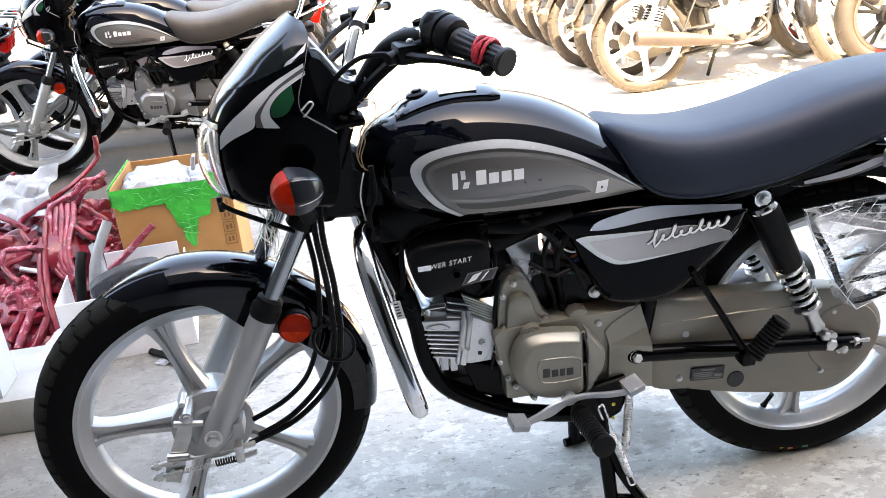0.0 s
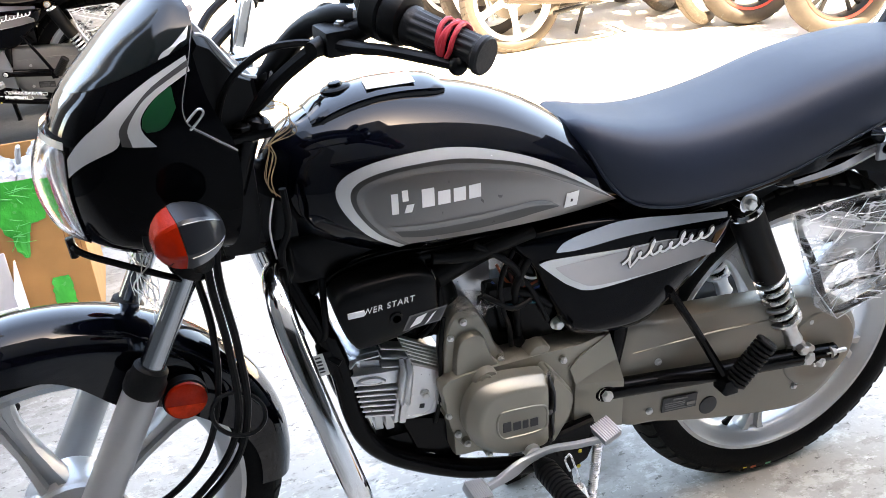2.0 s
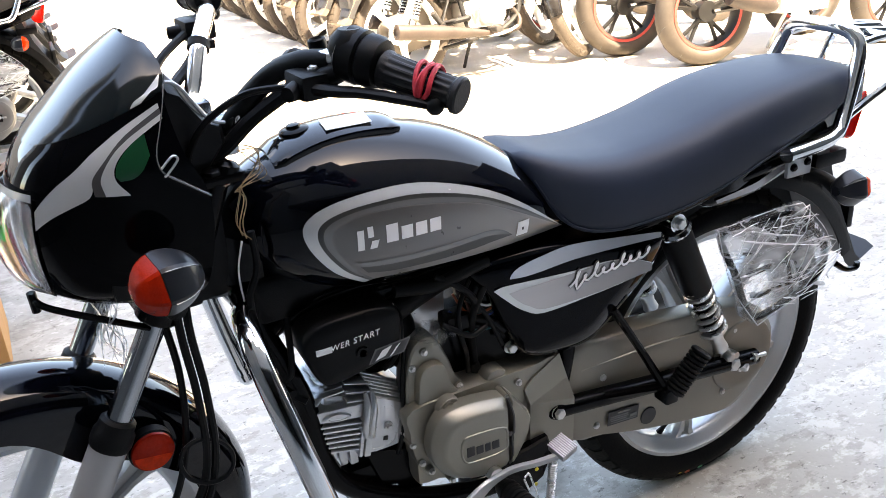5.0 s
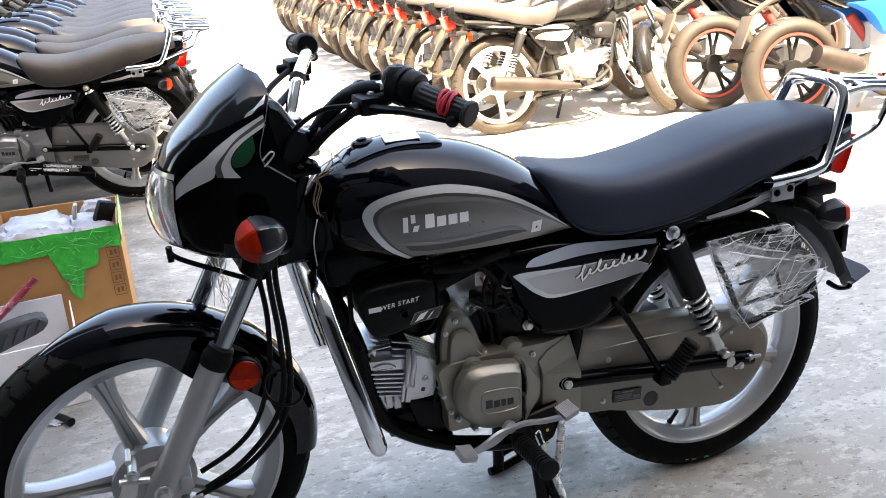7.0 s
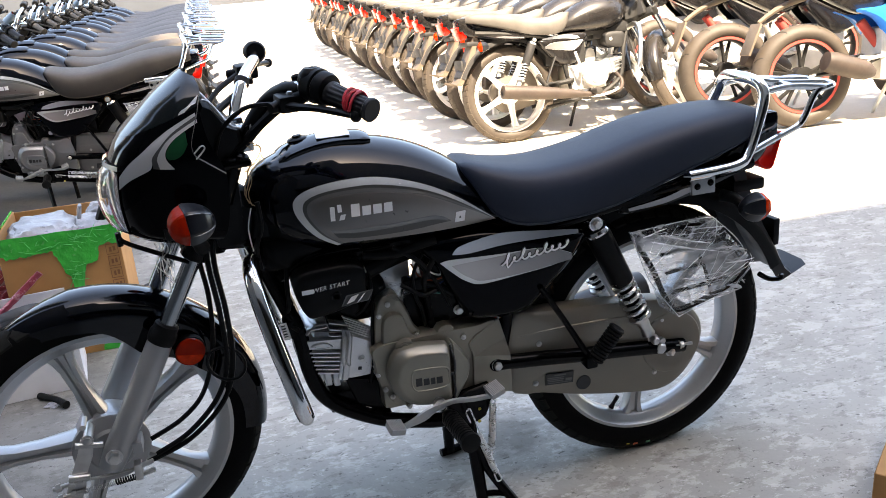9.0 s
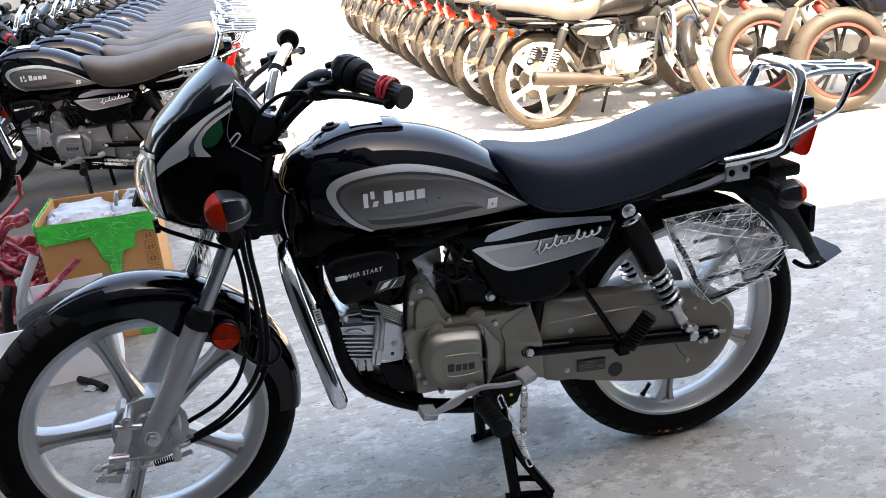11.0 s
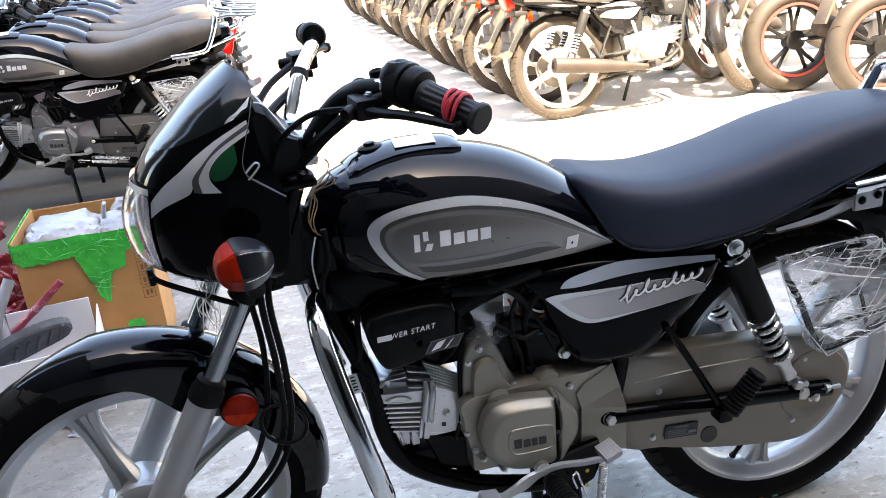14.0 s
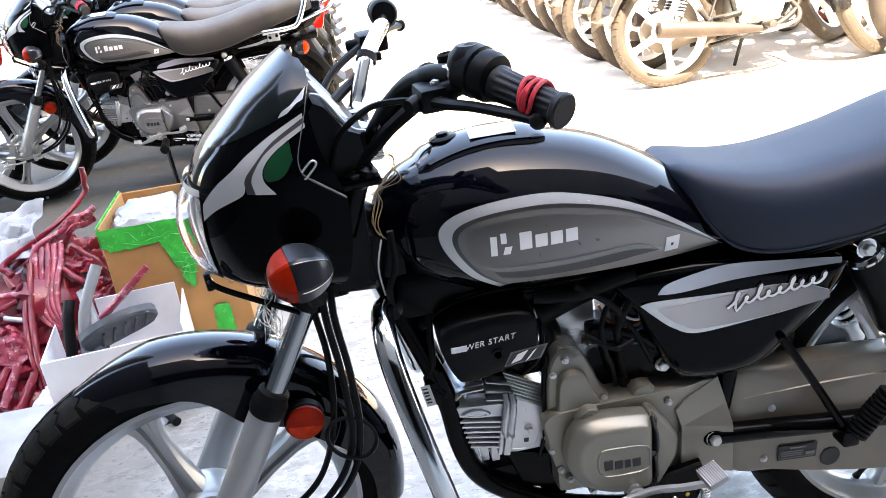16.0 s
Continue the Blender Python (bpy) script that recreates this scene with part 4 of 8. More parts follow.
    for side in (-1, 1):
        e, i0 = (Vector((-0.095, -0.323, 0.984)), Vector((-0.137, -0.240, 1.003))) if side < 0 else (Vector((-0.146, 0.338, 1.000)), Vector((-0.160, 0.246, 1.011)))
        d = (i0 - e).normalized()
        b = B()
        fluted(b, [(-0.002, 0.006, 0), (-0.002, 0.0185, 0), (0.0, 0.0205, 0), (0.005, 0.0205, 0), (0.009, 0.0168, 0), (0.012, 0.0162, 1), (0.03, 0.0164, 1), (0.065, 0.0172, 1), (0.085, 0.0184, 1), (0.087, 0.0195, 0), (0.091, 0.0215, 0), (0.095, 0.0215, 0)], e, d, 14, 0.0016, 4 if full else 2)
        grip = part("grip", b, mt["grip"], bar, "ribbed black rubber grip", m=ST)
        b = B()
        lathe(b, [(0.096, 0.018), (0.098, 0.027), (0.104, 0.0295), (0.117, 0.0295), (0.120, 0.027), (0.122, 0.031), (0.142, 0.031), (0.147, 0.026), (0.149, 0.012)], e + Vector((0, 0, 0.004)), d, 20 if full else 10)
        c = e + d * 0.13
        if side < 0:
            sphere(b, c + Vector((-0.006, 0.004, 0.014)), (0.026, 0.024, 0.024), 12)
        else:
            bmesh.ops.scale(b, vec=(0.72, 1, 0.72), space=Matrix.Translation(-c), verts=b.verts[:])
        part("switch_housing", b, mt["plastic"], bar, "black switch housing", m=ST)
        if full and side < 0:
            b = B()
            lathe(b, [(-0.01, 0.012), (0.012, 0.0115), (0.028, 0.0105), (0.030, 0.0085), (0.026, 0.006), (0.015, 0.004)], (-0.166, -0.150, 0.996), (-0.15, 0.1, 1), 16)
            part("mirror_mount", b, mt["plastic"], bar, m=ST)
        # lever
        b = B()
        pv = Vector((-0.203, side * 0.180, 0.984))
        box(b, pv + Vector((-0.016, -0.022, -0.014)), pv + Vector((0.03, 0.026, 0.016)), 0.007, m=None)
        tube(b, [pv + Vector((-0.03, -side * -0.012, -0.003)), pv, Vector((-0.17, side * 0.2, 0.998))], [0.009, 0.013, 0.012], 10)
        part("lever_perch", b, mt["plastic"], bar, "black lever bracket", m=ST)
        b = B()
        tube(b, [pv + Vector((-0.005, side * 0.005, 0)), (-0.190, side * 0.212, 0.982), (-0.168, side * 0.245, 0.983), (-0.143, side * 0.280, 0.980), (-0.123, side * 0.304, 0.976)], [0.012, 0.0095, 0.0085, 0.0085, 0.008], 10, flat=0.75)
        sphere(b, (-0.119, side * 0.309, 0.975), 0.0105, 12)
        part("lever", b, mt["plastic"], bar, "black ball-ended lever", m=ST)
        if full and side < 0:
            bolt(bb := B(), pv + Vector((0.01, 0.0, 0.016)), (0, 0, 1), 0.0055, 0.005)
            part("pivot_bolt", bb, mt["zinc"], bar, m=ST)
    if full:
        for k, (f, tilt, r) in enumerate(((0.034, 0.25, 0.0215), (0.041, -0.1, 0.0218), (0.047, 0.15, 0.0212), (0.037, -0.3, 0.0222))):
            b = B()
            e, d = Vector((-0.095, -0.323, 0.984)), (Vector((-0.137, -0.240, 1.003)) - Vector((-0.095, -0.323, 0.984))).normalized()
            s = d.orthogonal().normalized()
            w = d.cross(s)
            pts = []
            for j in range(16):
                a = 2 * math.pi * j / 16
                q = e + d * (f + 0.004 * math.sin(a + k) + tilt * 0.012 * math.cos(a)) + r * (math.cos(a) * s + math.sin(a) * w)
                if math.sin(a) * w.z + math.cos(a) * s.z < -0.2:
                    q = q.lerp(Vector((-0.129, -0.290, 0.974)), 0.55)
                pts.append(q)
            tube(b, pts, 0.0028, 6, n=2, closed=True)
            part("rubber_band", b, mt["red_band"], bar, "red rubber band round the lever", m=ST)
        # clutch cable, loom, twine
        for pts, r, key in (([(-0.215, -0.186, 0.984), (-0.245, -0.180, 0.988), (-0.275, -0.160, 0.980), (-0.305, -0.12, 0.945), (-0.32, -0.09, 0.90), (-0.33, -0.085, 0.84)], 0.0042, "plastic"), ([(-0.185, -0.17, 0.995), (-0.235, -0.10, 0.935), (-0.27, -0.075, 0.895), (-0.32, -0.08, 0.875)], 0.0095, "plastic"),
                            ([(-0.165, 0.2, 1.0), (-0.225, 0.13, 0.955), (-0.29, 0.06, 0.93), (-0.33, 0.05, 0.87)], 0.008, "plastic"), ([(-0.21, 0.17, 0.985), (-0.27, 0.13, 0.96), (-0.31, 0.09, 0.92), (-0.34, 0.08, 0.87)], 0.006, "plastic"),
                            ([(-0.275, -0.1, 0.78), (-0.285, -0.1, 0.74), (-0.28, -0.09, 0.69)], 0.0013, "paper"), ([(-0.262, -0.1, 0.79), (-0.262, -0.105, 0.74), (-0.275, -0.1, 0.70), (-0.27, -0.09, 0.65)], 0.005, "plastic")):
            b = B()
            tube(b, pts, r, 8)
            part("cable", b, mt[key], bike, "black control cable", m=ST)
        rt = random.Random(5)
        for k in range(5):
            b = B()
            line = [(-0.250, -0.11, 0.897), (-0.236, -0.112, 0.886), (-0.232, -0.114, 0.868), (-0.262, -0.116, 0.853), (-0.258, -0.117, 0.838), (-0.270, -0.116, 0.811), (-0.262, -0.114, 0.785)]
            pts = [Vector(q) + Vector((rt.uniform(-1, 1), rt.uniform(-1, 1), rt.uniform(-1, 1))) * 0.006 for q in line]
            tube(b, pts[: rt.choice((4, 6, 7))] if k % 2 else pts[rt.choice((0, 2)):], rt.uniform(0.0005, 0.0010), 5, n=5)
            part("twine", b, mt["twine"], bike, "frayed jute twine strand")
        b = B()
        lathe(b, [(-0.008, 0.004), (-0.008, 0.016), (-0.003, 0.0185), (0.004, 0.0185), (0.008, 0.015), (0.006, 0.010), (0.004, 0.004)], (-0.186, -0.118, 0.992), (0.35, -1, 0.25), 22)
        part("mirror_boss", b, mt["plastic"], bike, "black threaded mirror boss", m=ST)

        rf = random.Random(11)
        for k in range(12):
            b = B()
            x, y = -0.432 + rf.uniform(-0.010, 0.012), -0.060 + rf.uniform(-0.02, 0.02)
            z, ln = 0.728 + rf.uniform(-0.015, 0.01), rf.uniform(0.05, 0.105)
            tube(b, [Vector((x + rf.uniform(-1, 1) * 0.012, y + rf.uniform(-1, 1) * 0.01, z - ln * f)) for f in (0, 0.3, 0.6, 1)], [0.0015, rf.uniform(0.0015, 0.0045), rf.uniform(0.0015, 0.004), 0.0008], 5, n=5, flat=0.35)
            part("film_shred", b, mt["crease"], bike, "torn shred of clear film")
    # frame
    for pts, r in (([(-0.300, -0.012, 0.76), (-0.275, -0.022, 0.705), (-0.246, -0.034, 0.615), (-0.216, -0.046, 0.528), (-0.202, -0.052, 0.470), (-0.194, -0.055, 0.402), (-0.177, -0.058, 0.347), (-0.140, -0.060, 0.306), (-0.070, -0.066, 0.266), (0.0, -0.08, 0.248), (0.11, -0.085, 0.236), (0.21, -0.085, 0.30)], 0.0165), ([(-0.300, 0.012, 0.76), (-0.275, 0.022, 0.705), (-0.246, 0.034, 0.615), (-0.216, 0.046, 0.528), (-0.202, 0.052, 0.470), (-0.194, 0.055, 0.402), (-0.177, 0.058, 0.347), (-0.140, 0.060, 0.306), (-0.070, 0.066, 0.266), (0.0, 0.08, 0.248), (0.11, 0.085, 0.236), (0.21, 0.085, 0.30)], 0.0165),
                   ([(-0.30, 0, 0.79), (-0.15, 0, 0.70), (0.05, 0, 0.65), (0.25, 0, 0.62)], 0.025), ([(0.2, -0.085, 0.30), (0.235, -0.085, 0.45), (0.25, -0.08, 0.60), (0.42, -0.1, 0.655), (0.65, -0.1, 0.69), (0.83, -0.09, 0.71)], 0.015), ([(0.2, 0.085, 0.30), (0.235, 0.085, 0.45), (0.25, 0.08, 0.60), (0.42, 0.1, 0.655), (0.65, 0.1, 0.69), (0.83, 0.09, 0.71)], 0.015), ([(-0.24, -0.03, 0.60), (-0.15, -0.045, 0.645), (0.0, -0.06, 0.655)], 0.012)):
        b = B()
        tube(b, pts, r, sg)
        part("frame_tube", b, mt["frame"], bike, "black steel frame tube")
    if full:
        b = B()
        box(b, (-0.018, -0.0008, -0.0075), (0.018, 0.0008, 0.0075), 0.0004, m=pose(-0.232, -0.064, 0.501, 0, 80, -12))
        part("barcode_sticker", b, mt["paper"], bike, "white barcode sticker on the frame")
        for k in range(5):
            b = B()
            box(b, (-0.014 + 0.006 * k, -0.0005, -0.005), (-0.012 + 0.006 * k + 0.001 * (k % 2), 0.0005, 0.003), 0, m=pose(-0.2323, -0.0653, 0.501, 0, 80, -12))
            part("printed_bar", b, mt["ink"], bike)
        b = B()
        box(b, (-0.2345, -0.0635, 0.481), (-0.2065, -0.046, 0.521), 0.003)
        part("sticker_bracket", b, mt["frame"], bike)

    b = B()
    box(b, (-0.255, -0.052, 0.625), (0.12, 0.052, 0.70), 0.015)
    box(b, (-0.10, -0.05, 0.598), (0.0, 0.05, 0.64), 0.012)
    box(b, (0.075, -0.06, 0.56), (0.13, 0.06, 0.66), 0.012)
    part("frame_gusset", b, mt["frame"], bike, "black frame spine under the tank")
    b = B()
    rings = []
    for x, z0, z1, w in ((-0.375, 0.70, 0.86, 0.055), (-0.33, 0.69, 0.855, 0.075), (-0.28, 0.685, 0.80, 0.07), (-0.235, 0.69, 0.76, 0.06)):
        rings.append([Vector((x, w * y, z0 + (z1 - z0) * z)) for y, z in ((-0.7, 0), (-1, 0.2), (-1, 0.8), (-0.7, 1), (0.7, 1), (1, 0.8), (1, 0.2), (0.7, 0))])
    loft(b, rings)
    part("head_shroud", b, mt["frame"], bike, "black wiring shroud at the steering head")

    # tank
    b = B()
    rings = []
    for i in range(37 if full else 19):
        x = TANK_X[0] + (TANK_X[-1] - TANK_X[0]) * i / (36 if full else 18)
        top, low, w, mid = (curve_y(x, TANK_X, k) for k in (TANK_TOP, TANK_LOW, TANK_WIDE, TANK_MID))
        ring = []
        k = 48 if full else 24
        for j in range(k):
            a = 2 * math.pi * j / k
            s, c = math.sin(a), math.cos(a)
            n = 2.15 if s > 0 else 3.0
            ring.append(Vector((x, w * math.copysign(abs(c) ** (2 / n), c), mid + (top - mid if s > 0 else mid - low) * math.copysign(abs(s) ** (2 / n), s))))
        rings.append(ring)
    loft(b, rings)
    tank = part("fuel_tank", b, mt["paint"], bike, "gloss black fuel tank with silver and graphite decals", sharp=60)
    # decal: nested teardrops on the tank's side
    upper = open_curve([(-0.1104, 0.6764), (-0.152, 0.704), (-0.1811, 0.7451), (-0.1832, 0.7762), (-0.152, 0.796), (-0.0896, 0.8056), (-0.0168, 0.8018), (0.0664, 0.7766), (0.1392, 0.7378), (0.2266, 0.6724)], 8)
    in1 = open_curve([(-0.1031, 0.6791), (-0.1395, 0.7055), (-0.1655, 0.7435), (-0.1655, 0.7705), (-0.1374, 0.7854), (-0.0844, 0.7914), (-0.0168, 0.7878), (0.0664, 0.7656), (0.1392, 0.7298), (0.2245, 0.6735)], 8)
    in2 = open_curve([(-0.0979, 0.6809), (-0.127, 0.707), (-0.1499, 0.7409), (-0.1478, 0.7628), (-0.1229, 0.7749), (-0.0792, 0.7792), (-0.0168, 0.7738), (0.0664, 0.7546), (0.1392, 0.7208), (0.2224, 0.6746)], 8)
    low1 = open_curve([(-0.0979, 0.6809), (-0.0896, 0.6811), (-0.0688, 0.6803), (-0.048, 0.6795), (-0.0168, 0.6778), (0.0352, 0.6753), (0.0872, 0.6733), (0.1288, 0.6727), (0.1808, 0.6727), (0.2224, 0.6746)], 8)
    part_way = [(p[0] + (r[0] - p[0]) * 0.42, p[1] + (r[1] - p[1]) * 0.42) for p, r in zip(in1, in2)]
    s1a = open_curve([(-0.1218, 0.7138), (-0.0709, 0.7099), (-0.0012, 0.7092), (0.0508, 0.7107), (0.082, 0.7105), (0.1049, 0.7041), (0.1215, 0.6925)], 6)
    s1b = open_curve([(-0.1177, 0.7062), (-0.0719, 0.7014), (-0.0022, 0.7002), (0.0498, 0.7022), (0.081, 0.702), (0.1018, 0.6982), (0.1215, 0.692)], 6)
    s1c = open_curve([(-0.1083, 0.6953), (-0.0688, 0.6893), (-0.0033, 0.6873), (0.0498, 0.6882), (0.082, 0.6905), (0.1038, 0.6912), (0.1215, 0.6915)], 6)
    decal_labels = {"silver_decal": "silver tank stripe", "grey_decal": "grey tank stripe", "graphite": "graphite tank panel", "dark_decal": "dark tank stripe"}
    for side in ((-1, 1) if full else (-1,)):
        for c0, c1, key, lift in ((upper, in1, "silver_decal", 0.0024), (in1, part_way, "dark_decal", 0.0024), (part_way, in2, "grey_decal", 0.0024), (in2, low1, "graphite", 0.0024), (s1a, s1b, "grey_decal", 0.0034), (s1b, s1c, "dark_decal", 0.0034)):
            b = B()
            on_tank(b, band(c0, c1, 3 if key != "graphite" else 8), side, lift)
            part("tank_decal", b, mt[key], tank, decal_labels[key], sharp=80)
    # maker's emblem and lettering as plain white shapes
    def patch(x0, z0, x1, z1, slant=0.0, key="white_mark", side=-1, lift=0.0038, parent=tank, name="marking", into=None):
        b = B() if into is None else into
        rows = [[(x0 + (x1 - x0) * i / 3 + slant * (j / 3), z0 + (z1 - z0) * j / 3) for i in range(4)] for j in range(4)]
        on_tank(b, rows, side, lift)
        if into is None:
            part(name, b, mt[key], parent, sharp=80)
    for side in ((-1, 1) if full else (-1,)):
        emblem = B()
        patch(-0.120, 0.731, -0.111, 0.759, 0.001, side=side, into=emblem)
        patch(-0.105, 0.747, -0.097, 0.762, 0.0, side=side, into=emblem)
        patch(-0.104, 0.731, -0.094, 0.742, 0.004, side=side, into=emblem)
        part("emblem", emblem, mt["white_mark"], tank, "plain white emblem shapes", sharp=80)
        word = B()
        for k in range(4):
            x = -0.080 + 0.0215 * k
            h = 0.025 if k in (0,) else 0.0185
            patch(x, 0.7345, x + 0.017, 0.7345 + h, 0.001, side=side, into=None if full else word)
        if full:
            word.free()
        else:
            part("marking", word, mt["white_mark"], tank, sharp=80)
    if full:
        patch(0.129, 0.6865, 0.1505, 0.708, 0.004, "white_mark", name="sticker", lift=0.0042)
        patch(0.139, 0.694, 0.1425, 0.6985, 0.001, "ink", lift=0.0046)
    # raised cap panel along the tank's top; a dark strip stands for shade beneath
    for key, nm, w0, h0, h1, label in (("ink", "gap_shade", 0.0495, -0.012, 0.0035, "dark strip painted for the shade under the filler panel"), ("paint", "cap_panel", 0.052, 0.002, 0.0105, "raised black filler panel")):
        b = B()
        rings = []
        for i in range(15):
            f = i / 14
            x = -0.196 + 0.183 * f
            w = w0 * (1 - 0.10 * f) * (0.90 if i in (0, 14) else 1.0)
            z = curve_y(x, TANK_X, TANK_TOP) - 0.003 + 0.004 * f
            s = 0.6 if i in (0, 14) else 1.0
            drop = lambda y: 0.014 * (abs(y) / 0.052) ** 2
            ys = [w * q for q in (-1, -0.985, -0.8, -0.4, 0, 0.4, 0.8, 0.985, 1)]
            rings.append([Vector((x, y, z - drop(y) + (h1 * s if 0 < k < 8 else h0 + (h1 - h0) * 0.6))) for k, y in enumerate(ys)] + [Vector((x, y, z - drop(y) + h0)) for y in (ys[-2], 0, ys[1])])
        loft(b, rings)
        part(nm, b, mt[key], tank, label, sharp=50)
    b = B()
    zc = curve_y(-0.150, TANK_X, TANK_TOP) + 0.004
    lathe(b, [(0, 0.021), (0.005, 0.021), (0.007, 0.018), (0.008, 0.010), (0.012, 0.009), (0.013, 0.003)], (-0.150, 0.0, zc), (-0.12, 0, 1), 24)
    part("filler_cap", b, mt["frame"], tank, "dark fuel filler lock")
    if full:
        b = B()
        slab(b, [(-0.033, -0.016), (0.033, -0.016), (0.034, 0.016), (-0.032, 0.016)], -0.0006, 0.0006, 0.0002)
        bmesh.ops.transform(b, matrix=pose(-0.085, -0.022, 0.8808, -77, 0, 0), verts=b.verts[:])
        part("label", b, mt["paper"], tank, "white paper label on the tank top")

    # seat
    sx = (0.165, 0.18, 0.205, 0.235, 0.29, 0.36, 0.47, 0.60, 0.70, 0.78, 0.84, 0.875, 0.892)
    stop = (0.790, 0.794, 0.790, 0.782, 0.772, 0.769, 0.784, 0.815, 0.829, 0.833, 0.829, 0.818, 0.800)
    slow = (0.776, 0.750, 0.703, 0.672, 0.657, 0.656, 0.669, 0.706, 0.735, 0.755, 0.772, 0.778, 0.785)
    swid = (0.060, 0.082, 0.100, 0.113, 0.124, 0.128, 0.130, 0.130, 0.124, 0.112, 0.094, 0.074, 0.050)
    b = B()
    rings = []
    n = 44 if full else 22
    for i in range(n + 1):
        x = sx[0] + (sx[-1] - sx[0]) * i / n
        t, lw, w = (curve_y(x, sx, k) for k in (stop, slow, swid))
        ring = []
        for y, z in ((-0.97, 0.0), (-1.0, 0.12), (-0.985, 0.42), (-0.95, 0.62), (-0.88, 0.80), (-0.76, 0.91), (-0.58, 0.97), (-0.3, 0.995), (0, 1.0), (0.3, 0.995), (0.58, 0.97), (0.76, 0.91), (0.88, 0.80), (0.95, 0.62), (0.985, 0.42), (1.0, 0.12), (0.97, 0.0), (0.5, 0.02), (-0.5, 0.02)):
            ring.append(Vector((x, y * w, lw + (t - lw) * z)))
        rings.append(ring)
    loft(b, rings)
    seat = part("seat", b, mt["vinyl"], bike, "long black vinyl dual seat" if full else "long black vinyl seat with dust", sharp=75)
    if full:
        b = B()
        for side in (-1, 1):
            tube(b, [(x, side * (curve_y(x, sx, swid) * 0.985 + 0.001), curve_y(x, sx, slow) + 0.004) for x in sx[1:-1]], 0.0018, 6, n=3)
        part("piping", b, mt["vinyl"], seat, "seat edge piping")

    # side panels
    edge = outline([(0.057, 0.641), (0.09, 0.589), (0.117, 0.524), (0.152, 0.467), (0.212, 0.455), (0.274, 0.464), (0.322, 0.504), (0.38, 0.561), (0.414, 0.611), (0.4, 0.626), (0.322, 0.637), (0.247, 0.649), (0.152, 0.653)], 4)
    panel_flare = lambda x: 0.755 + 0.25 * min(1.0, max(0.0, (x - 0.05) / 0.34))
    for side in (-1, 1):
        b = B()
        cover(b, edge, [(side * 0.05, 0.98), (side * 0.104, 1.0), (side * 0.114, 0.965), (side * 0.120, 0.86), (side * 0.122, 0.6)])
        for v in b.verts:
            v.co.y *= panel_flare(v.co.x)
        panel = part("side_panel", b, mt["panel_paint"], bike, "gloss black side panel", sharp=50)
        ys = side * 0.1235
        def flat_band(c0, c1, key, lift, parent=panel, label=""):
            b = B()
            rows = band(c0, c1, 3)
            vs = [[b.verts.new((x, side * (0.1222 * panel_flare(x) + lift), z)) for x, z in r] for r in rows]
            for p, q in zip(vs, vs[1:]):
                for j in range(len(p) - 1):
                    b.faces.new((p[j], p[j + 1], q[j + 1], q[j]))
            part("panel_decal", b, mt[key], parent, label, sharp=80)
        flat_band(open_curve([(0.094, 0.601), (0.113, 0.605), (0.170, 0.604), (0.234, 0.603), (0.295, 0.605), (0.340, 0.598), (0.375, 0.584)]), open_curve([(0.094, 0.601), (0.115, 0.580), (0.142, 0.557), (0.179, 0.543), (0.265, 0.552), (0.320, 0.560), (0.375, 0.570)]), "silver_decal", 0.001, label="silver panel decal")
        flat_band(open_curve([(0.118, 0.592), (0.140, 0.594), (0.175, 0.596), (0.234, 0.600), (0.295, 0.604), (0.340, 0.597), (0.376, 0.583)]), open_curve([(0.124, 0.585), (0.135, 0.574), (0.152, 0.562), (0.182, 0.550), (0.265, 0.554), (0.320, 0.561), (0.376, 0.570)]), "panel_grey", 0.002, label="grey panel decal")
        # panel stripe widened by a painted sky reflection
        flat_band(open_curve([(0.121, 0.617), (0.134, 0.630), (0.174, 0.641), (0.228, 0.6485), (0.312, 0.6420), (0.392, 0.634)]), open_curve([(0.121, 0.615), (0.145, 0.6135), (0.174, 0.6155), (0.234, 0.6225), (0.313, 0.6245), (0.392, 0.6245)]), "sky_flash", 0.001, label="blue-grey panel stripe with the sky's sheen painted in")
        # model lettering as a plain slanted flourish
        if full or side < 0:
            waves = (0.024, 0.012, 0.025, 0.011, 0.012, 0.022, 0.012, 0.011, 0.014)
            for key, r, lift in (("ink", 0.0042, 0.0020), ("white_mark", 0.0021, 0.0040)):
                pts = []
                for k, h in enumerate(waves):
                    for f in (0, 0.17, 0.33, 0.5, 0.67, 0.83):
                        up = h * (0.5 - 0.5 * math.cos(2 * math.pi * f)) - (0.009 if k == 1 and f == 0 else 0)
                        px = 0.222 + 0.0165 * (k + f) + 0.40 * up + 0.0045 * math.sin(2 * math.pi * f)
                        pts.append((px, side * (0.1222 * panel_flare(px) + lift), 0.5775 + 0.0026 * (k + f) + up))
                b = B()
                tube(b, pts, r, 5, n=2, flat=1.0)
                for v in b.verts:
                    v.co.y = side * (0.1222 * panel_flare(v.co.x) + lift) + (v.co.y - side * (0.1222 * panel_flare(v.co.x) + lift)) * 0.25
                part("marking", b, mt[key], panel)

    # tail
    tail = outline([(0.490, 0.668), (0.512, 0.694), (0.60, 0.710), (0.72, 0.738), (0.81, 0.765), (0.865, 0.785), (0.895, 0.770), (0.885, 0.712), (0.82, 0.684), (0.72, 0.664), (0.60, 0.648), (0.505, 0.643)], 4)
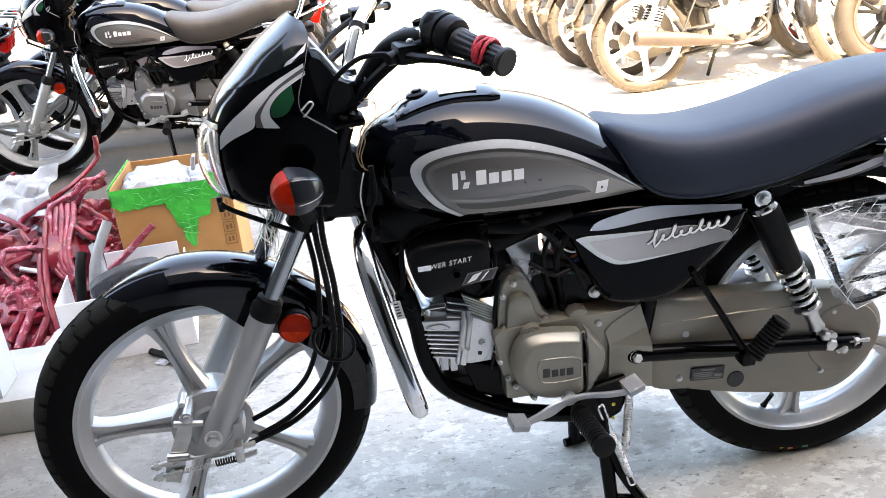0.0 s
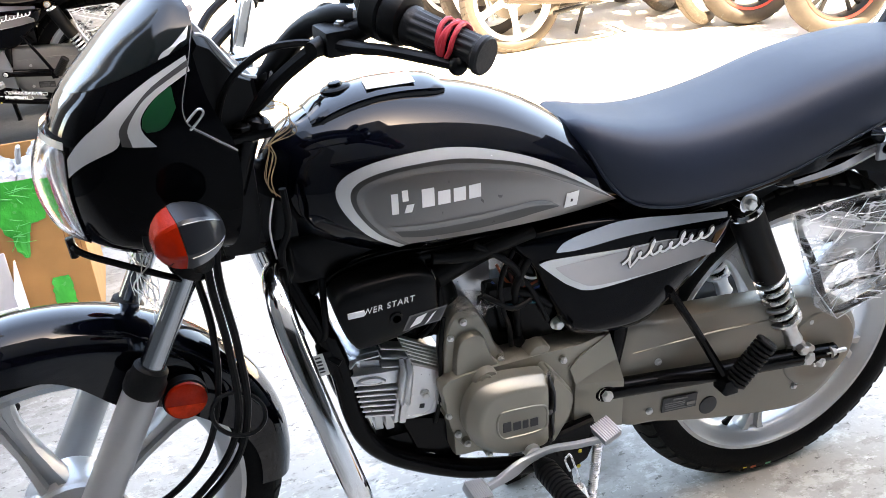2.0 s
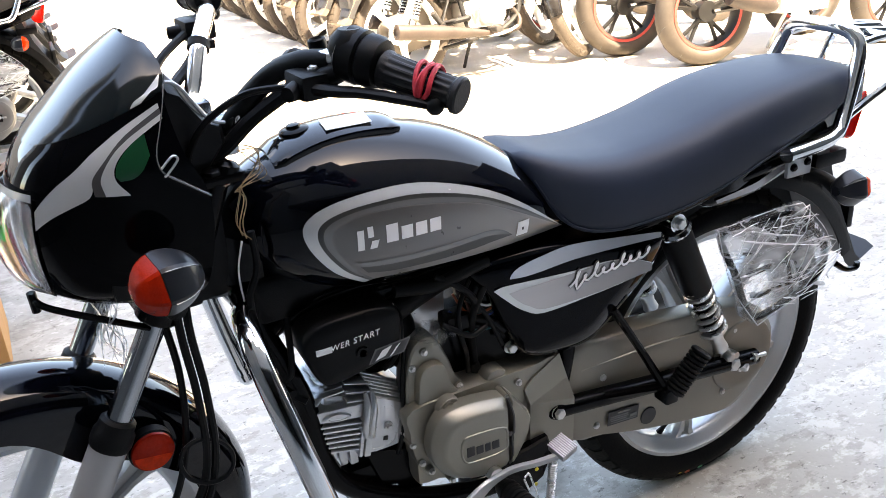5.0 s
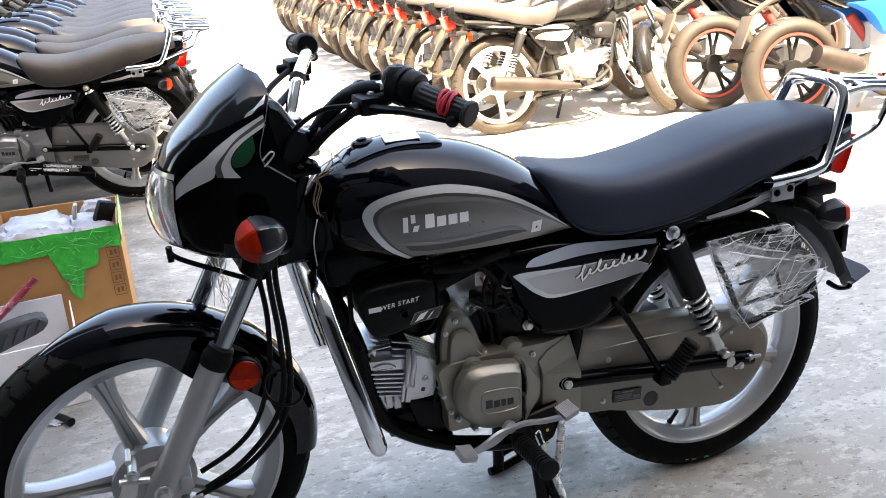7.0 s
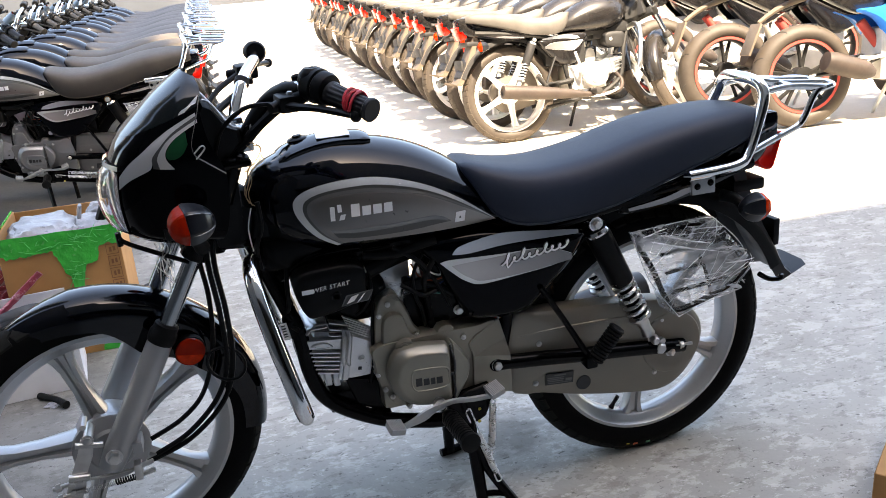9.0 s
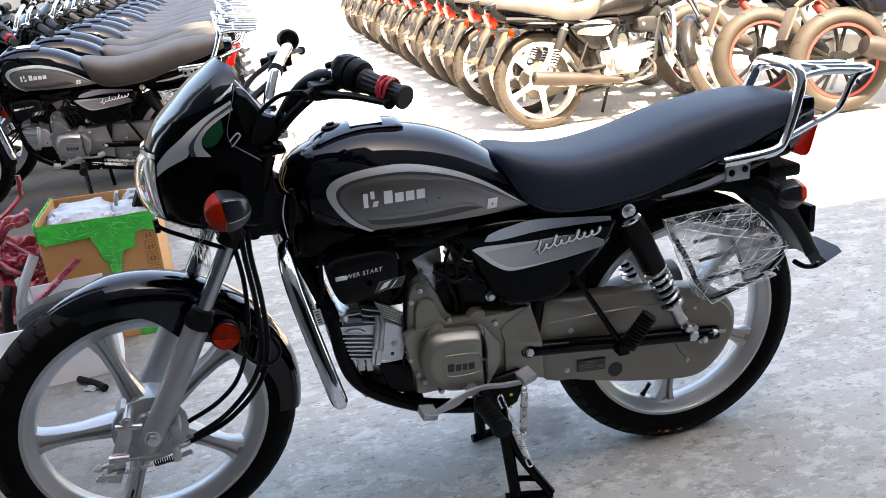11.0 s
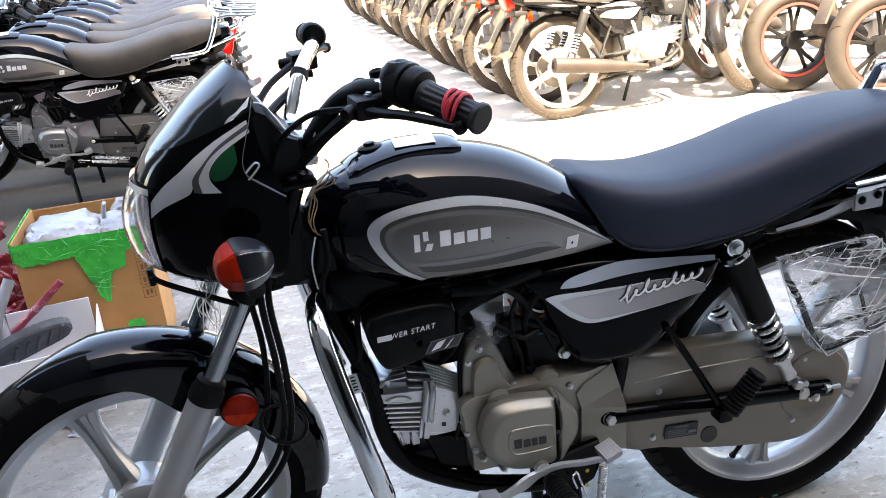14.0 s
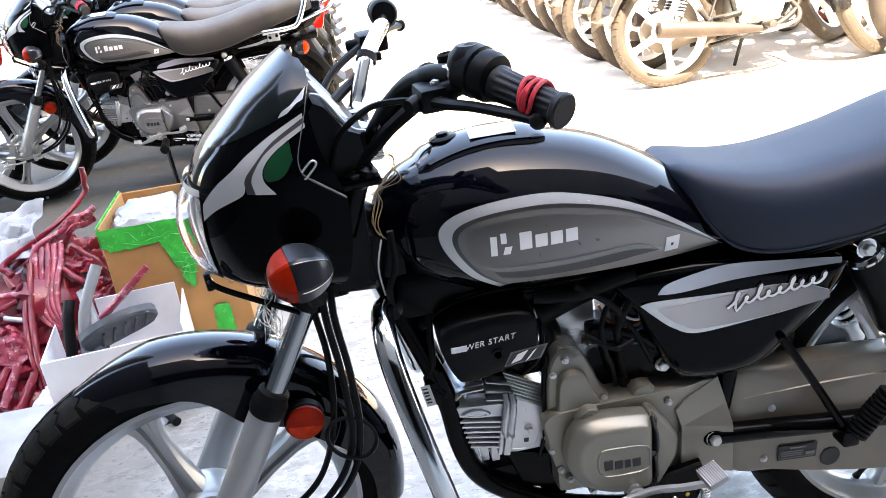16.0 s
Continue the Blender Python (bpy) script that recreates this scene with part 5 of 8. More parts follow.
    for side in (-1, 1):
        b = B()
        cover(b, tail, [(side * 0.04, 1.0), (side * 0.105, 1.0), (side * 0.115, 0.94), (side * 0.118, 0.7)])
        for v in b.verts:
            v.co.y *= 1 - 0.42 * min(1.0, max(0.0, (v.co.x - 0.60) / 0.24))
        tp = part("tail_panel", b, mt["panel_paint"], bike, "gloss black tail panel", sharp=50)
        for key, label, c0, c1 in (("tail_grey", "grey tail stripe", [(0.511, 0.658), (0.58, 0.667), (0.669, 0.682), (0.80, 0.712)], [(0.513, 0.652), (0.58, 0.655), (0.669, 0.667), (0.80, 0.695)]), ("silver_decal", "thin silver tail line", [(0.503, 0.680), (0.520, 0.692), (0.581, 0.7015), (0.66, 0.714)], [(0.5055, 0.678), (0.522, 0.6895), (0.582, 0.699), (0.66, 0.7125)])):
            b = B()
            vs = [[b.verts.new((x, side * 0.1195 * (1 - 0.42 * min(1.0, max(0.0, (x - 0.60) / 0.24))), z)) for x, z in r] for r in band(open_curve(c0, 6), open_curve(c1, 6), 2)]
            for p, q in zip(vs, vs[1:]):
                for j in range(len(p) - 1):
                    b.faces.new((p[j], p[j + 1], q[j + 1], q[j]))
            part("tail_decal", b, mt[key], tp, label)
    b = B()
    box(b, (0.84, -0.066, 0.728), (0.922, 0.066, 0.812), 0.018, m=None)
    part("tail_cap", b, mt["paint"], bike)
    b = B()
    cover(b, outline([(0.872, 0.698), (0.886, 0.680), (0.912, 0.676), (0.922, 0.700), (0.930, 0.730), (0.938, 0.756), (0.925, 0.760), (0.905, 0.750), (0.884, 0.728)], 3), [(-0.052, 0.4), (-0.060, 0.9), (-0.057, 1.0), (0.057, 1.0), (0.060, 0.9), (0.052, 0.4)])
    part("tail_lamp", b, mt["red_lens"], bike, "red tail lamp lens")
    b = B()
    guard(b, REAR_AXLE, 0.35, (22, 142), 0.075, 0.03, lambda f: 1.0, lambda d: 0.02, 26)
    part("rear_mudguard", b, mt["plastic"], bike, "black rear mudguard", sharp=60)
    b = B()
    rings = []
    for x, z, hw in ((0.83, 0.69, 0.07), (0.86, 0.60, 0.072), (0.905, 0.51, 0.074), (0.955, 0.425, 0.072), (0.976, 0.408, 0.07), (1.018, 0.424, 0.066)):
        rings.append([Vector((x + dx, y * hw, z + dz)) for y, dx, dz in ((-1, -0.028, -0.012), (-1, 0.0, 0.0), (-0.6, 0.008, 0.004), (0.6, 0.008, 0.004), (1, 0, 0), (1, -0.028, -0.012), (0.6, -0.006, -0.004), (-0.6, -0.006, -0.004))])
    loft(b, rings)
    flap = part("mud_flap", b, mt["flap"], bike, "black plastic mud flap with upturned tip")
    b = B()
    box(b, (0.918, -0.07, 0.490), (0.934, 0.07, 0.555), 0.003)
    part("plate_holder", b, mt["plastic"], bike, "black number plate holder")
    b = B()
    box(b, (0.80, -0.075, 0.635), (0.885, 0.075, 0.665), 0.01)
    part("tail_bracket", b, mt["plastic"], bike)
    b = B()
    tube(b, [(0.86, -0.1, 0.44), (0.885, -0.105, 0.424), (0.915, -0.105, 0.42), (0.918, -0.105, 0.43)], 0.006, 8)
    part("hook", b, mt["frame"], bike, "small black hook")

    # engine
    shell = lambda pts: outline(pts, 4)
    b = B()
    box(b, (-0.052, -0.088, 0.285), (0.215, 0.10, 0.447), 0.018)
    engine = part("crankcase", b, mt["bronze"], bike, "bronze-grey crankcase")
    b = B()
    cover(b, shell([(-0.056, 0.44), (-0.062, 0.40), (-0.058, 0.36), (-0.045, 0.325), (-0.02, 0.298), (0.03, 0.29), (0.11, 0.295), (0.16, 0.30), (0.215, 0.296), (0.215, 0.44), (0.16, 0.446), (0.06, 0.446)]), [(-0.07, 1.0), (-0.090, 1.0), (-0.094, 0.985), (-0.095, 0.6)])
    part("case_flange", b, mt["bronze"], engine, sharp=45)
    b = B()
    alt_line = shell([(-0.042, 0.376), (-0.038, 0.402), (-0.029, 0.422), (-0.012, 0.436), (0.02, 0.440), (0.06, 0.436), (0.090, 0.429), (0.094, 0.41), (0.093, 0.37), (0.0925, 0.33), (0.090, 0.306), (0.066, 0.300), (0.036, 0.300), (0.008, 0.307), (-0.018, 0.324), (-0.035, 0.348)])
    cover(b, alt_line, [(-0.10, 1.0), (-0.121, 1.0), (-0.1245, 0.985), (-0.138, 0.85), (-0.1405, 0.815), (-0.1415, 0.77), (-0.1415, 0.3)], centre=(0.05, 0.365))
    alt = part("alternator_cover", b, mt["bronze"], bike, "bronze-grey alternator cover", sharp=30)
    if full:
        b = B()
        ro = shell([(-0.001, 0.372), (0.004, 0.392), (0.02, 0.397), (0.078, 0.390), (0.085, 0.366), (0.078, 0.345), (0.02, 0.345), (0.004, 0.352)])
        cover(b, ro, [(-0.140, 1.0), (-0.1432, 0.99), (-0.1438, 0.97), (-0.1438, 0.93), (-0.1422, 0.90), (-0.1420, 0.4)])
        part("cover_boss", b, mt["bronze"], alt, sharp=45)
        for k, (x, w) in enumerate(((0.010, 0.0135), (0.0265, 0.0125), (0.0420, 0.0095), (0.0545, 0.0130))):
            b = B()
            box(b, (x, -0.1434, 0.3585 - 0.0008 * k), (x + w, -0.1420, (0.3765 if k == 0 else 0.3735) - 0.0008 * k), 0.0006, seg=1)
            part("marking", b, mt["ink"], alt, "dark bar in place of lettering")
    b = B()
    cover(b, shell([(0.0965, 0.429), (0.103, 0.431), (0.117, 0.412), (0.131, 0.391), (0.132, 0.372), (0.126, 0.350), (0.113, 0.327), (0.0955, 0.304), (0.0965, 0.34), (0.0975, 0.38)]), [(-0.10, 1.0), (-0.126, 1.0), (-0.1325, 0.95), (-0.136, 0.86), (-0.1365, 0.4)], centre=(0.103, 0.37))
    part("sprocket_cover", b, mt["bronze"], bike, "bronze-grey sprocket cover", sharp=30)
    b = B()
    cover(b, shell([(-0.058, 0.40), (-0.055, 0.44), (-0.052, 0.48), (-0.046, 0.513), (-0.034, 0.537), (-0.016, 0.546), (0.0, 0.542), (0.012, 0.523), (0.024, 0.496), (0.034, 0.465), (0.050, 0.440), (0.050, 0.42), (0.0, 0.395)]), [(-0.04, 1.0), (-0.064, 1.0), (-0.072, 0.96), (-0.0745, 0.90), (-0.076, 0.5)])
    cam_cover = part("timing_cover", b, mt["bronze"], bike, "bronze-grey upper timing cover", sharp=30)
    b = B()
    cover(b, shell([(-0.042, 0.405), (-0.040, 0.45), (-0.036, 0.485), (-0.028, 0.501), (-0.010, 0.506), (0.006, 0.499), (0.013, 0.480), (0.020, 0.458), (0.033, 0.438), (0.030, 0.42), (0.0, 0.40)]), [(-0.068, 1.0), (-0.085, 1.0), (-0.0895, 0.95), (-0.0905, 0.90), (-0.091, 0.4)])
    part("timing_boss", b, mt["bronze"], cam_cover, sharp=30)
    b = B()
    cover(b, shell([(-0.018, 0.430), (-0.012, 0.442), (0.004, 0.449), (0.018, 0.444), (0.016, 0.434), (0.008, 0.424), (-0.008, 0.421)]), [(-0.08, 1.0), (-0.104, 1.0), (-0.107, 0.88), (-0.1075, 0.4)])
    plug = part("inspection_boss", b, mt["bronze"], cam_cover)
    b = B()
    lathe(b, [(0, 0.0098), (-0.004, 0.0095), (-0.0045, 0.006), (-0.002, 0.005)], (0.0, -0.1065, 0.435), (0, 1, 0), 20)
    part("inspection_plug", b, mt["bronze"], plug)
    b = B()
    cover(b, shell([(0.076, 0.448), (0.084, 0.458), (0.098, 0.462), (0.110, 0.457), (0.114, 0.448), (0.10, 0.443), (0.085, 0.443)]), [(-0.05, 1.0), (-0.088, 1.0), (-0.093, 0.85), (-0.094, 0.4)])
    part("rear_lug", b, mt["bronze"], engine)
    # front end of the chain case: two planes meeting in a ridge
    b = B()
    wf = [b.verts.new(q) for q in ((0.136, -0.117, 0.418), (0.152, -0.116, 0.434), (0.207, -0.112, 0.462), (0.217, -0.120, 0.418), (0.222, -0.134, 0.382), (0.142, -0.124, 0.392))]
    b.faces.new((wf[0], wf[1], wf[2], wf[3], wf[5]))
    b.faces.new((wf[5], wf[3], wf[4]))
    lo = [b.verts.new(q) for q in ((0.224, -0.128, 0.29), (0.14, -0.122, 0.312))]
    b.faces.new((wf[5], wf[4], lo[0], lo[1]))
    solidify(b, 0.03)
    part("case_front", b, mt["bronze"], engine, sharp=10, m=pose(0.007, 0.017, -0.009))
    if full:
        for x, y, z in ((-0.002, -0.070, 0.494), (-0.033, -0.082, 0.458), (0.036, -0.080, 0.446), (-0.047, -0.078, 0.432), (-0.046, -0.097, 0.342), (-0.057, -0.092, 0.377), (-0.034, -0.104, 0.326), (0.132, -0.099, 0.428), (0.096, -0.122, 0.426), (0.0, -0.106, 0.297), (-0.020, -0.078, 0.524), (-0.040, -0.074, 0.500)):
            b = B()
            cyl(b, (x, y + 0.03, z), (x, y, z), 0.0072, 0.0064, 14)
            part("bolt_boss", b, mt["bronze"], engine)
            b = B()
            bolt(b, (x, y, z), r=0.0042, h=0.006)
            part("cover_bolt", b, mt["zinc"], engine, "zinc-plated cover bolt")
        for x, y, z, r in ((0.199, -0.112, 0.353, 0.0095), (0.083, -0.047, 0.442, 0.0085), (0.132, -0.076, 0.483, 0.0085)):
            b = B()
            cyl(b, (x, y + 0.05, z), (x, y + 0.002, z), r * 0.9, seg=12)
            bolt(b, (x, y, z), r=r, h=0.012)
            part("mount_bolt", b, mt["zinc"], engine, "large zinc-plated engine bolt")
        b = B()
        tube(b, [(0.091, -0.131, 0.432), (0.094, -0.1365, 0.418), (0.097, -0.1395, 0.40), (0.096, -0.1405, 0.375), (0.092, -0.140, 0.365), (0.0935, -0.139, 0.345), (0.096, -0.135, 0.325), (0.094, -0.128, 0.303)], 0.0021, 6)
        part("parting_line", b, mt["ink"], engine)
        b = B()
        sphere(b, (0.087, -0.1405, 0.371), (0.007, 0.0015, 0.005), 10)
        part("parting_notch", b, mt["ink"], engine)
        b = B()
        tube(b, [(0.059, -0.100, 0.424), (0.040, -0.088, 0.438)], 0.0012, 6)
        part("casting_line", b, mt["bronze"], engine)
        lump_film = B()
        sphere(lump_film, (0, 0, 0), 1.0, 18)
        for v in lump_film.verts:
            d = v.co.normalized()
            v.co = Vector((0.006, -0.072, 0.548)) + Vector((d.x * 0.034, d.y * 0.022, d.z * 0.016)) * (1 + 0.7 * noise.noise(d * 2.6))
        part("film_scrap", lump_film, mt["thin_film"], engine, "scrap of clear film over the engine", sharp=20)
    # cylinder and head: level fins below, a smooth band with a boss, kinked fins above, the barrel behind a flange
    tilt = pose(-0.127, 0, 0.429, 0, 12, 0) @ Matrix.Diagonal((1.10, 1.05, 1.07, 1))
    b = B()
    box(b, (-0.052, -0.046, -0.052), (0.072, 0.046, 0.040), 0.008, m=tilt)
    cyl2 = part("cylinder", b, mt["cast"], bike, "cast aluminium cylinder and head")

    def fin_plate(name, pts, w, th, nose, key="cast"):
        """A plate across the engine that follows the line pts in its plane, its front end drawn back at the sides."""
        f = B()
        rings = []
        for y, back, k in ((-1, 1, 0.55), (-0.965, 0.72, 1), (-0.85, 0.3, 1), (-0.5, 0, 1), (0.5, 0, 1), (0.85, 0.3, 1), (0.965, 0.72, 1), (1, 1, 0.55)):
            line = [Vector((x + (nose * back if j == 0 else 0), w * y, z)) for j, (x, z) in enumerate(pts)]
            rings.append([tilt @ (q + Vector((0, 0, th * k))) for q in line] + [tilt @ (q - Vector((0, 0, th * k))) for q in reversed(line)])
        loft(f, rings)
        return part(name, f, mt[key], cyl2, sharp=30)

    low, high = (6, 6) if full else (3, 2)
    for k in range(low):
        f = k / (low - 1)
        fin_plate("fin", [(-0.074 + 0.019 * f, 0.0015 - 0.0435 * f), (-0.03, 0.0018 - 0.0437 * f), (0.001, 0.002 - 0.0445 * f)], 0.064 - 0.002 * f, 0.0021, 0.010)
    for k in range(high // 2):
        f = k / 2
        fin_plate("fin", [(-0.078 + 0.020 * f, 0.037 + 0.015 * f), (-0.060 + 0.012 * f, 0.0475 + 0.010 * f), (-0.030, 0.0545 + 0.0065 * f)], 0.061 - 0.017 * f, 0.0018, 0.012)
        fin_plate("fin", [(-0.024, 0.036 + 0.021 * f), (0.017, 0.0355 + 0.017 * f)], 0.061 - 0.014 * f, 0.0018, 0.0)
    for k in range(high):
        f = (k + 1) / high
        fin_plate("fin", [(0.016 - 0.014 * f, 0.042 + 0.024 * f), (0.073 - 0.009 * f, 0.022 + 0.023 * f)], 0.061 - 0.026 * f, 0.0013, 0.0)
    for pts, w, nm in (([(-0.076, 0.0165), (-0.070, 0.0165), (0.0, 0.0205)], 0.0625, "head_band"),):
        f = B()
        rings = []
        for y, k in ((-1, 0.9), (-0.97, 1), (0.97, 1), (1, 0.9)):
            line = [Vector((x + (0.012 if abs(y) > 0.9 and j == 0 else 0), w * y, z)) for j, (x, z) in enumerate(pts)]
            rings.append([tilt @ (q + Vector((0, 0, (0.005 + 0.007 * j / 2) * k))) for j, q in enumerate(line)] + [tilt @ (q - Vector((0, 0, (0.0065 + 0.004 * j / 2) * k))) for j, q in reversed(list(enumerate(line)))])
        loft(f, rings)
        part(nm, f, mt["cast"], cyl2, sharp=30)
    for x0, x1, w in ((0.001, 0.007, 0.066), (0.0085, 0.0185, 0.0675)):
        b = B()
        box(b, (x0, -w, -0.054), (x1, w, 0.034), 0.0025, m=tilt)
        part("head_flange", b, mt["cast"], cyl2)
    b = B()
    cover(b, [(0.018, 0.040), (0.045, 0.032), (0.073, 0.021), (0.078, -0.010), (0.080, -0.040), (0.055, -0.047), (0.028, -0.053), (0.018, -0.053)], [(0.062, 0.94), (0.058, 1.0), (-0.058, 1.0), (-0.062, 0.94), (-0.0622, 0.5)])
    part("barrel_side", b, mt["cast"], cyl2, sharp=30, m=tilt)
    if full:
        b = B()
        cover(b, shell([(-0.058, 0.014), (-0.048, 0.0215), (-0.032, 0.0235), (-0.017, 0.0175), (-0.022, 0.0125), (-0.04, 0.0105)]), [(-0.055, 1), (-0.0645, 1.0), (-0.067, 0.86), (-0.0672, 0.66), (-0.0655, 0.60), (-0.0653, 0.3)])
        part("head_boss", b, mt["cast"], cyl2, m=tilt)
        for x in (0.004, 0.0135):
            b = B()
            tube(b, [tilt @ Vector((x - 0.004, -0.064, 0.050)), tilt @ Vector((x, -0.0705, 0.028)), tilt @ Vector((x, -0.0715, -0.004)), tilt @ Vector((x + 0.005, -0.067, -0.022))], [0.0035, 0.0055, 0.0062, 0.0035], 10)
            part("head_lug", b, mt["cast"], cyl2)
        for x, z in ((0.042, -0.010), (0.068, -0.024)):
            b = B()
            cyl(b, tilt @ Vector((x, -0.055, z)), tilt @ Vector((x, -0.066, z)), 0.0085, 0.0072, 14)
            part("stud_boss", b, mt["cast"], cyl2)
            b = B()
            bolt(b, tilt @ Vector((x, -0.066, z)), r=0.005, h=0.006)
            part("head_bolt", b, mt["zinc"], cyl2)
        b = B()
        box(b, (0.037, -0.0632, -0.034), (0.044, -0.0618, -0.027), 0.0005, m=tilt, seg=1)
        part("casting_mark", b, mt["ink"], cyl2)
        b = B()
        tube(b, [tilt @ Vector((0.022, -0.0622, -0.046)), tilt @ Vector((0.055, -0.0622, -0.038)), tilt @ Vector((0.058, -0.0622, 0.022))], 0.0012, 6, n=3)
        part("casting_rib", b, mt["cast"], cyl2)
        b = B()
        bolt(b, (-0.085, -0.042, 0.351), r=0.0075, h=0.014)
        part("drain_plug", b, mt["brass"], cyl2, "brass plug")
        for x in (-0.180, -0.163, -0.146):
            b = B()
            box(b, (x, -0.052, 0.350 + 0.25 * (-0.146 - x)), (x + 0.013, 0.052, 0.395), 0.002)
            part("lower_fin", b, mt["cast"], cyl2)
        b = B()
        slab(b, [(-0.125, 0.37), (-0.085, 0.36), (-0.055, 0.35), (-0.04, 0.30), (-0.03, 0.262), (-0.06, 0.262), (-0.075, 0.285), (-0.10, 0.295)], -0.058, -0.046, 0.003)
        part("engine_bracket", b, mt["frame"], engine, "black engine mounting bracket")
        # upper dark and inlet blocks are plain fillers for gaps behind the engine
        for lo, hi, nm in (((-0.16, -0.05, 0.285), (-0.09, 0.05, 0.335), "engine_bracket"), ((-0.10, -0.05, 0.31), (-0.03, 0.05, 0.38), "engine_bracket"), ((0.02, -0.045, 0.43), (0.085, 0.045, 0.535), "gap_block"), ((-0.035, -0.030, 0.515), (0.045, 0.040, 0.600), "throttle_body"), ((-0.075, -0.028, 0.545), (-0.030, 0.036, 0.595), "inlet_flange"), ((-0.150, -0.026, 0.478), (-0.045, 0.030, 0.560), "inlet_manifold")):
            b = B()
            box(b, lo, hi, 0.008)
            part(nm, b, mt["cast" if nm == "throttle_body" else "frame"], engine)
    # air cover with its writing
    aw = shell([(-0.205, 0.585), (-0.205, 0.612), (-0.185, 0.630), (-0.12, 0.635), (-0.085, 0.632), (-0.064, 0.620), (-0.060, 0.60), (-0.064, 0.562), (-0.085, 0.550), (-0.12, 0.538), (-0.172, 0.530), (-0.19, 0.54)])
    b = B()
    cover(b, aw, [(-0.02, 0.98), (-0.085, 1.0), (-0.097, 0.97), (-0.101, 0.90), (-0.102, 0.5)])
    air = part("air_cover", b, mt["plastic"], bike, "matt black cover lettered power start", sharp=60)
    if full:
        b = B()
        box(b, (-0.192, -0.1040, 0.5865), (-0.169, -0.1020, 0.5955), 0.0004, seg=1)
        part("marking", b, mt["white_mark"], air)
        txt = bpy.data.curves.new("lettering", "FONT")
        txt.body, txt.size, txt.shear, txt.extrude, txt.space_character = "POWER START", 0.0125, 0.25, 0.0003, 1.15
        ob = new("lettering_curve", txt)
        dg = bpy.context.evaluated_depsgraph_get()
        me = bpy.data.meshes.new_from_object(ob.evaluated_get(dg))
        bpy.data.objects.remove(ob)
        me.transform(pose(-0.190, -0.1034, 0.5865, 90, -4, 0))
        me.materials.append(mt["white_mark"])
        lt = new("lettering", me)
        lt.parent = air
        lt["label"] = "white power start lettering"
        for x0, x1, z0, z1, key in ((-0.118, -0.062, 0.548, 0.570, "grey_decal"), (-0.1155, -0.0645, 0.5498, 0.5682, "ink"), (-0.108, -0.092, 0.552, 0.566, "white_mark"), (-0.086, -0.079, 0.552, 0.566, "white_mark")):
            b = B()
            vs = [b.verts.new((px, -0.1024 - dict(grey_decal=0.0, ink=0.0008, white_mark=0.0016)[key], pz)) for px, pz in ((x0, z0), (x1, z0 + 0.004), (x1 + 0.012, z1 + 0.004), (x0 + 0.012, z1))]
            b.faces.new(vs)
            part("marking", b, mt[key], air)
        b = B()
        lathe(b, [(0, 0.0095), (-0.003, 0.0095), (-0.003, 0.006), (0.002, 0.005)], (-0.125, -0.102, 0.571), (0, 1, 0), 16)
        part("cover_screw", b, mt["plastic"], air)
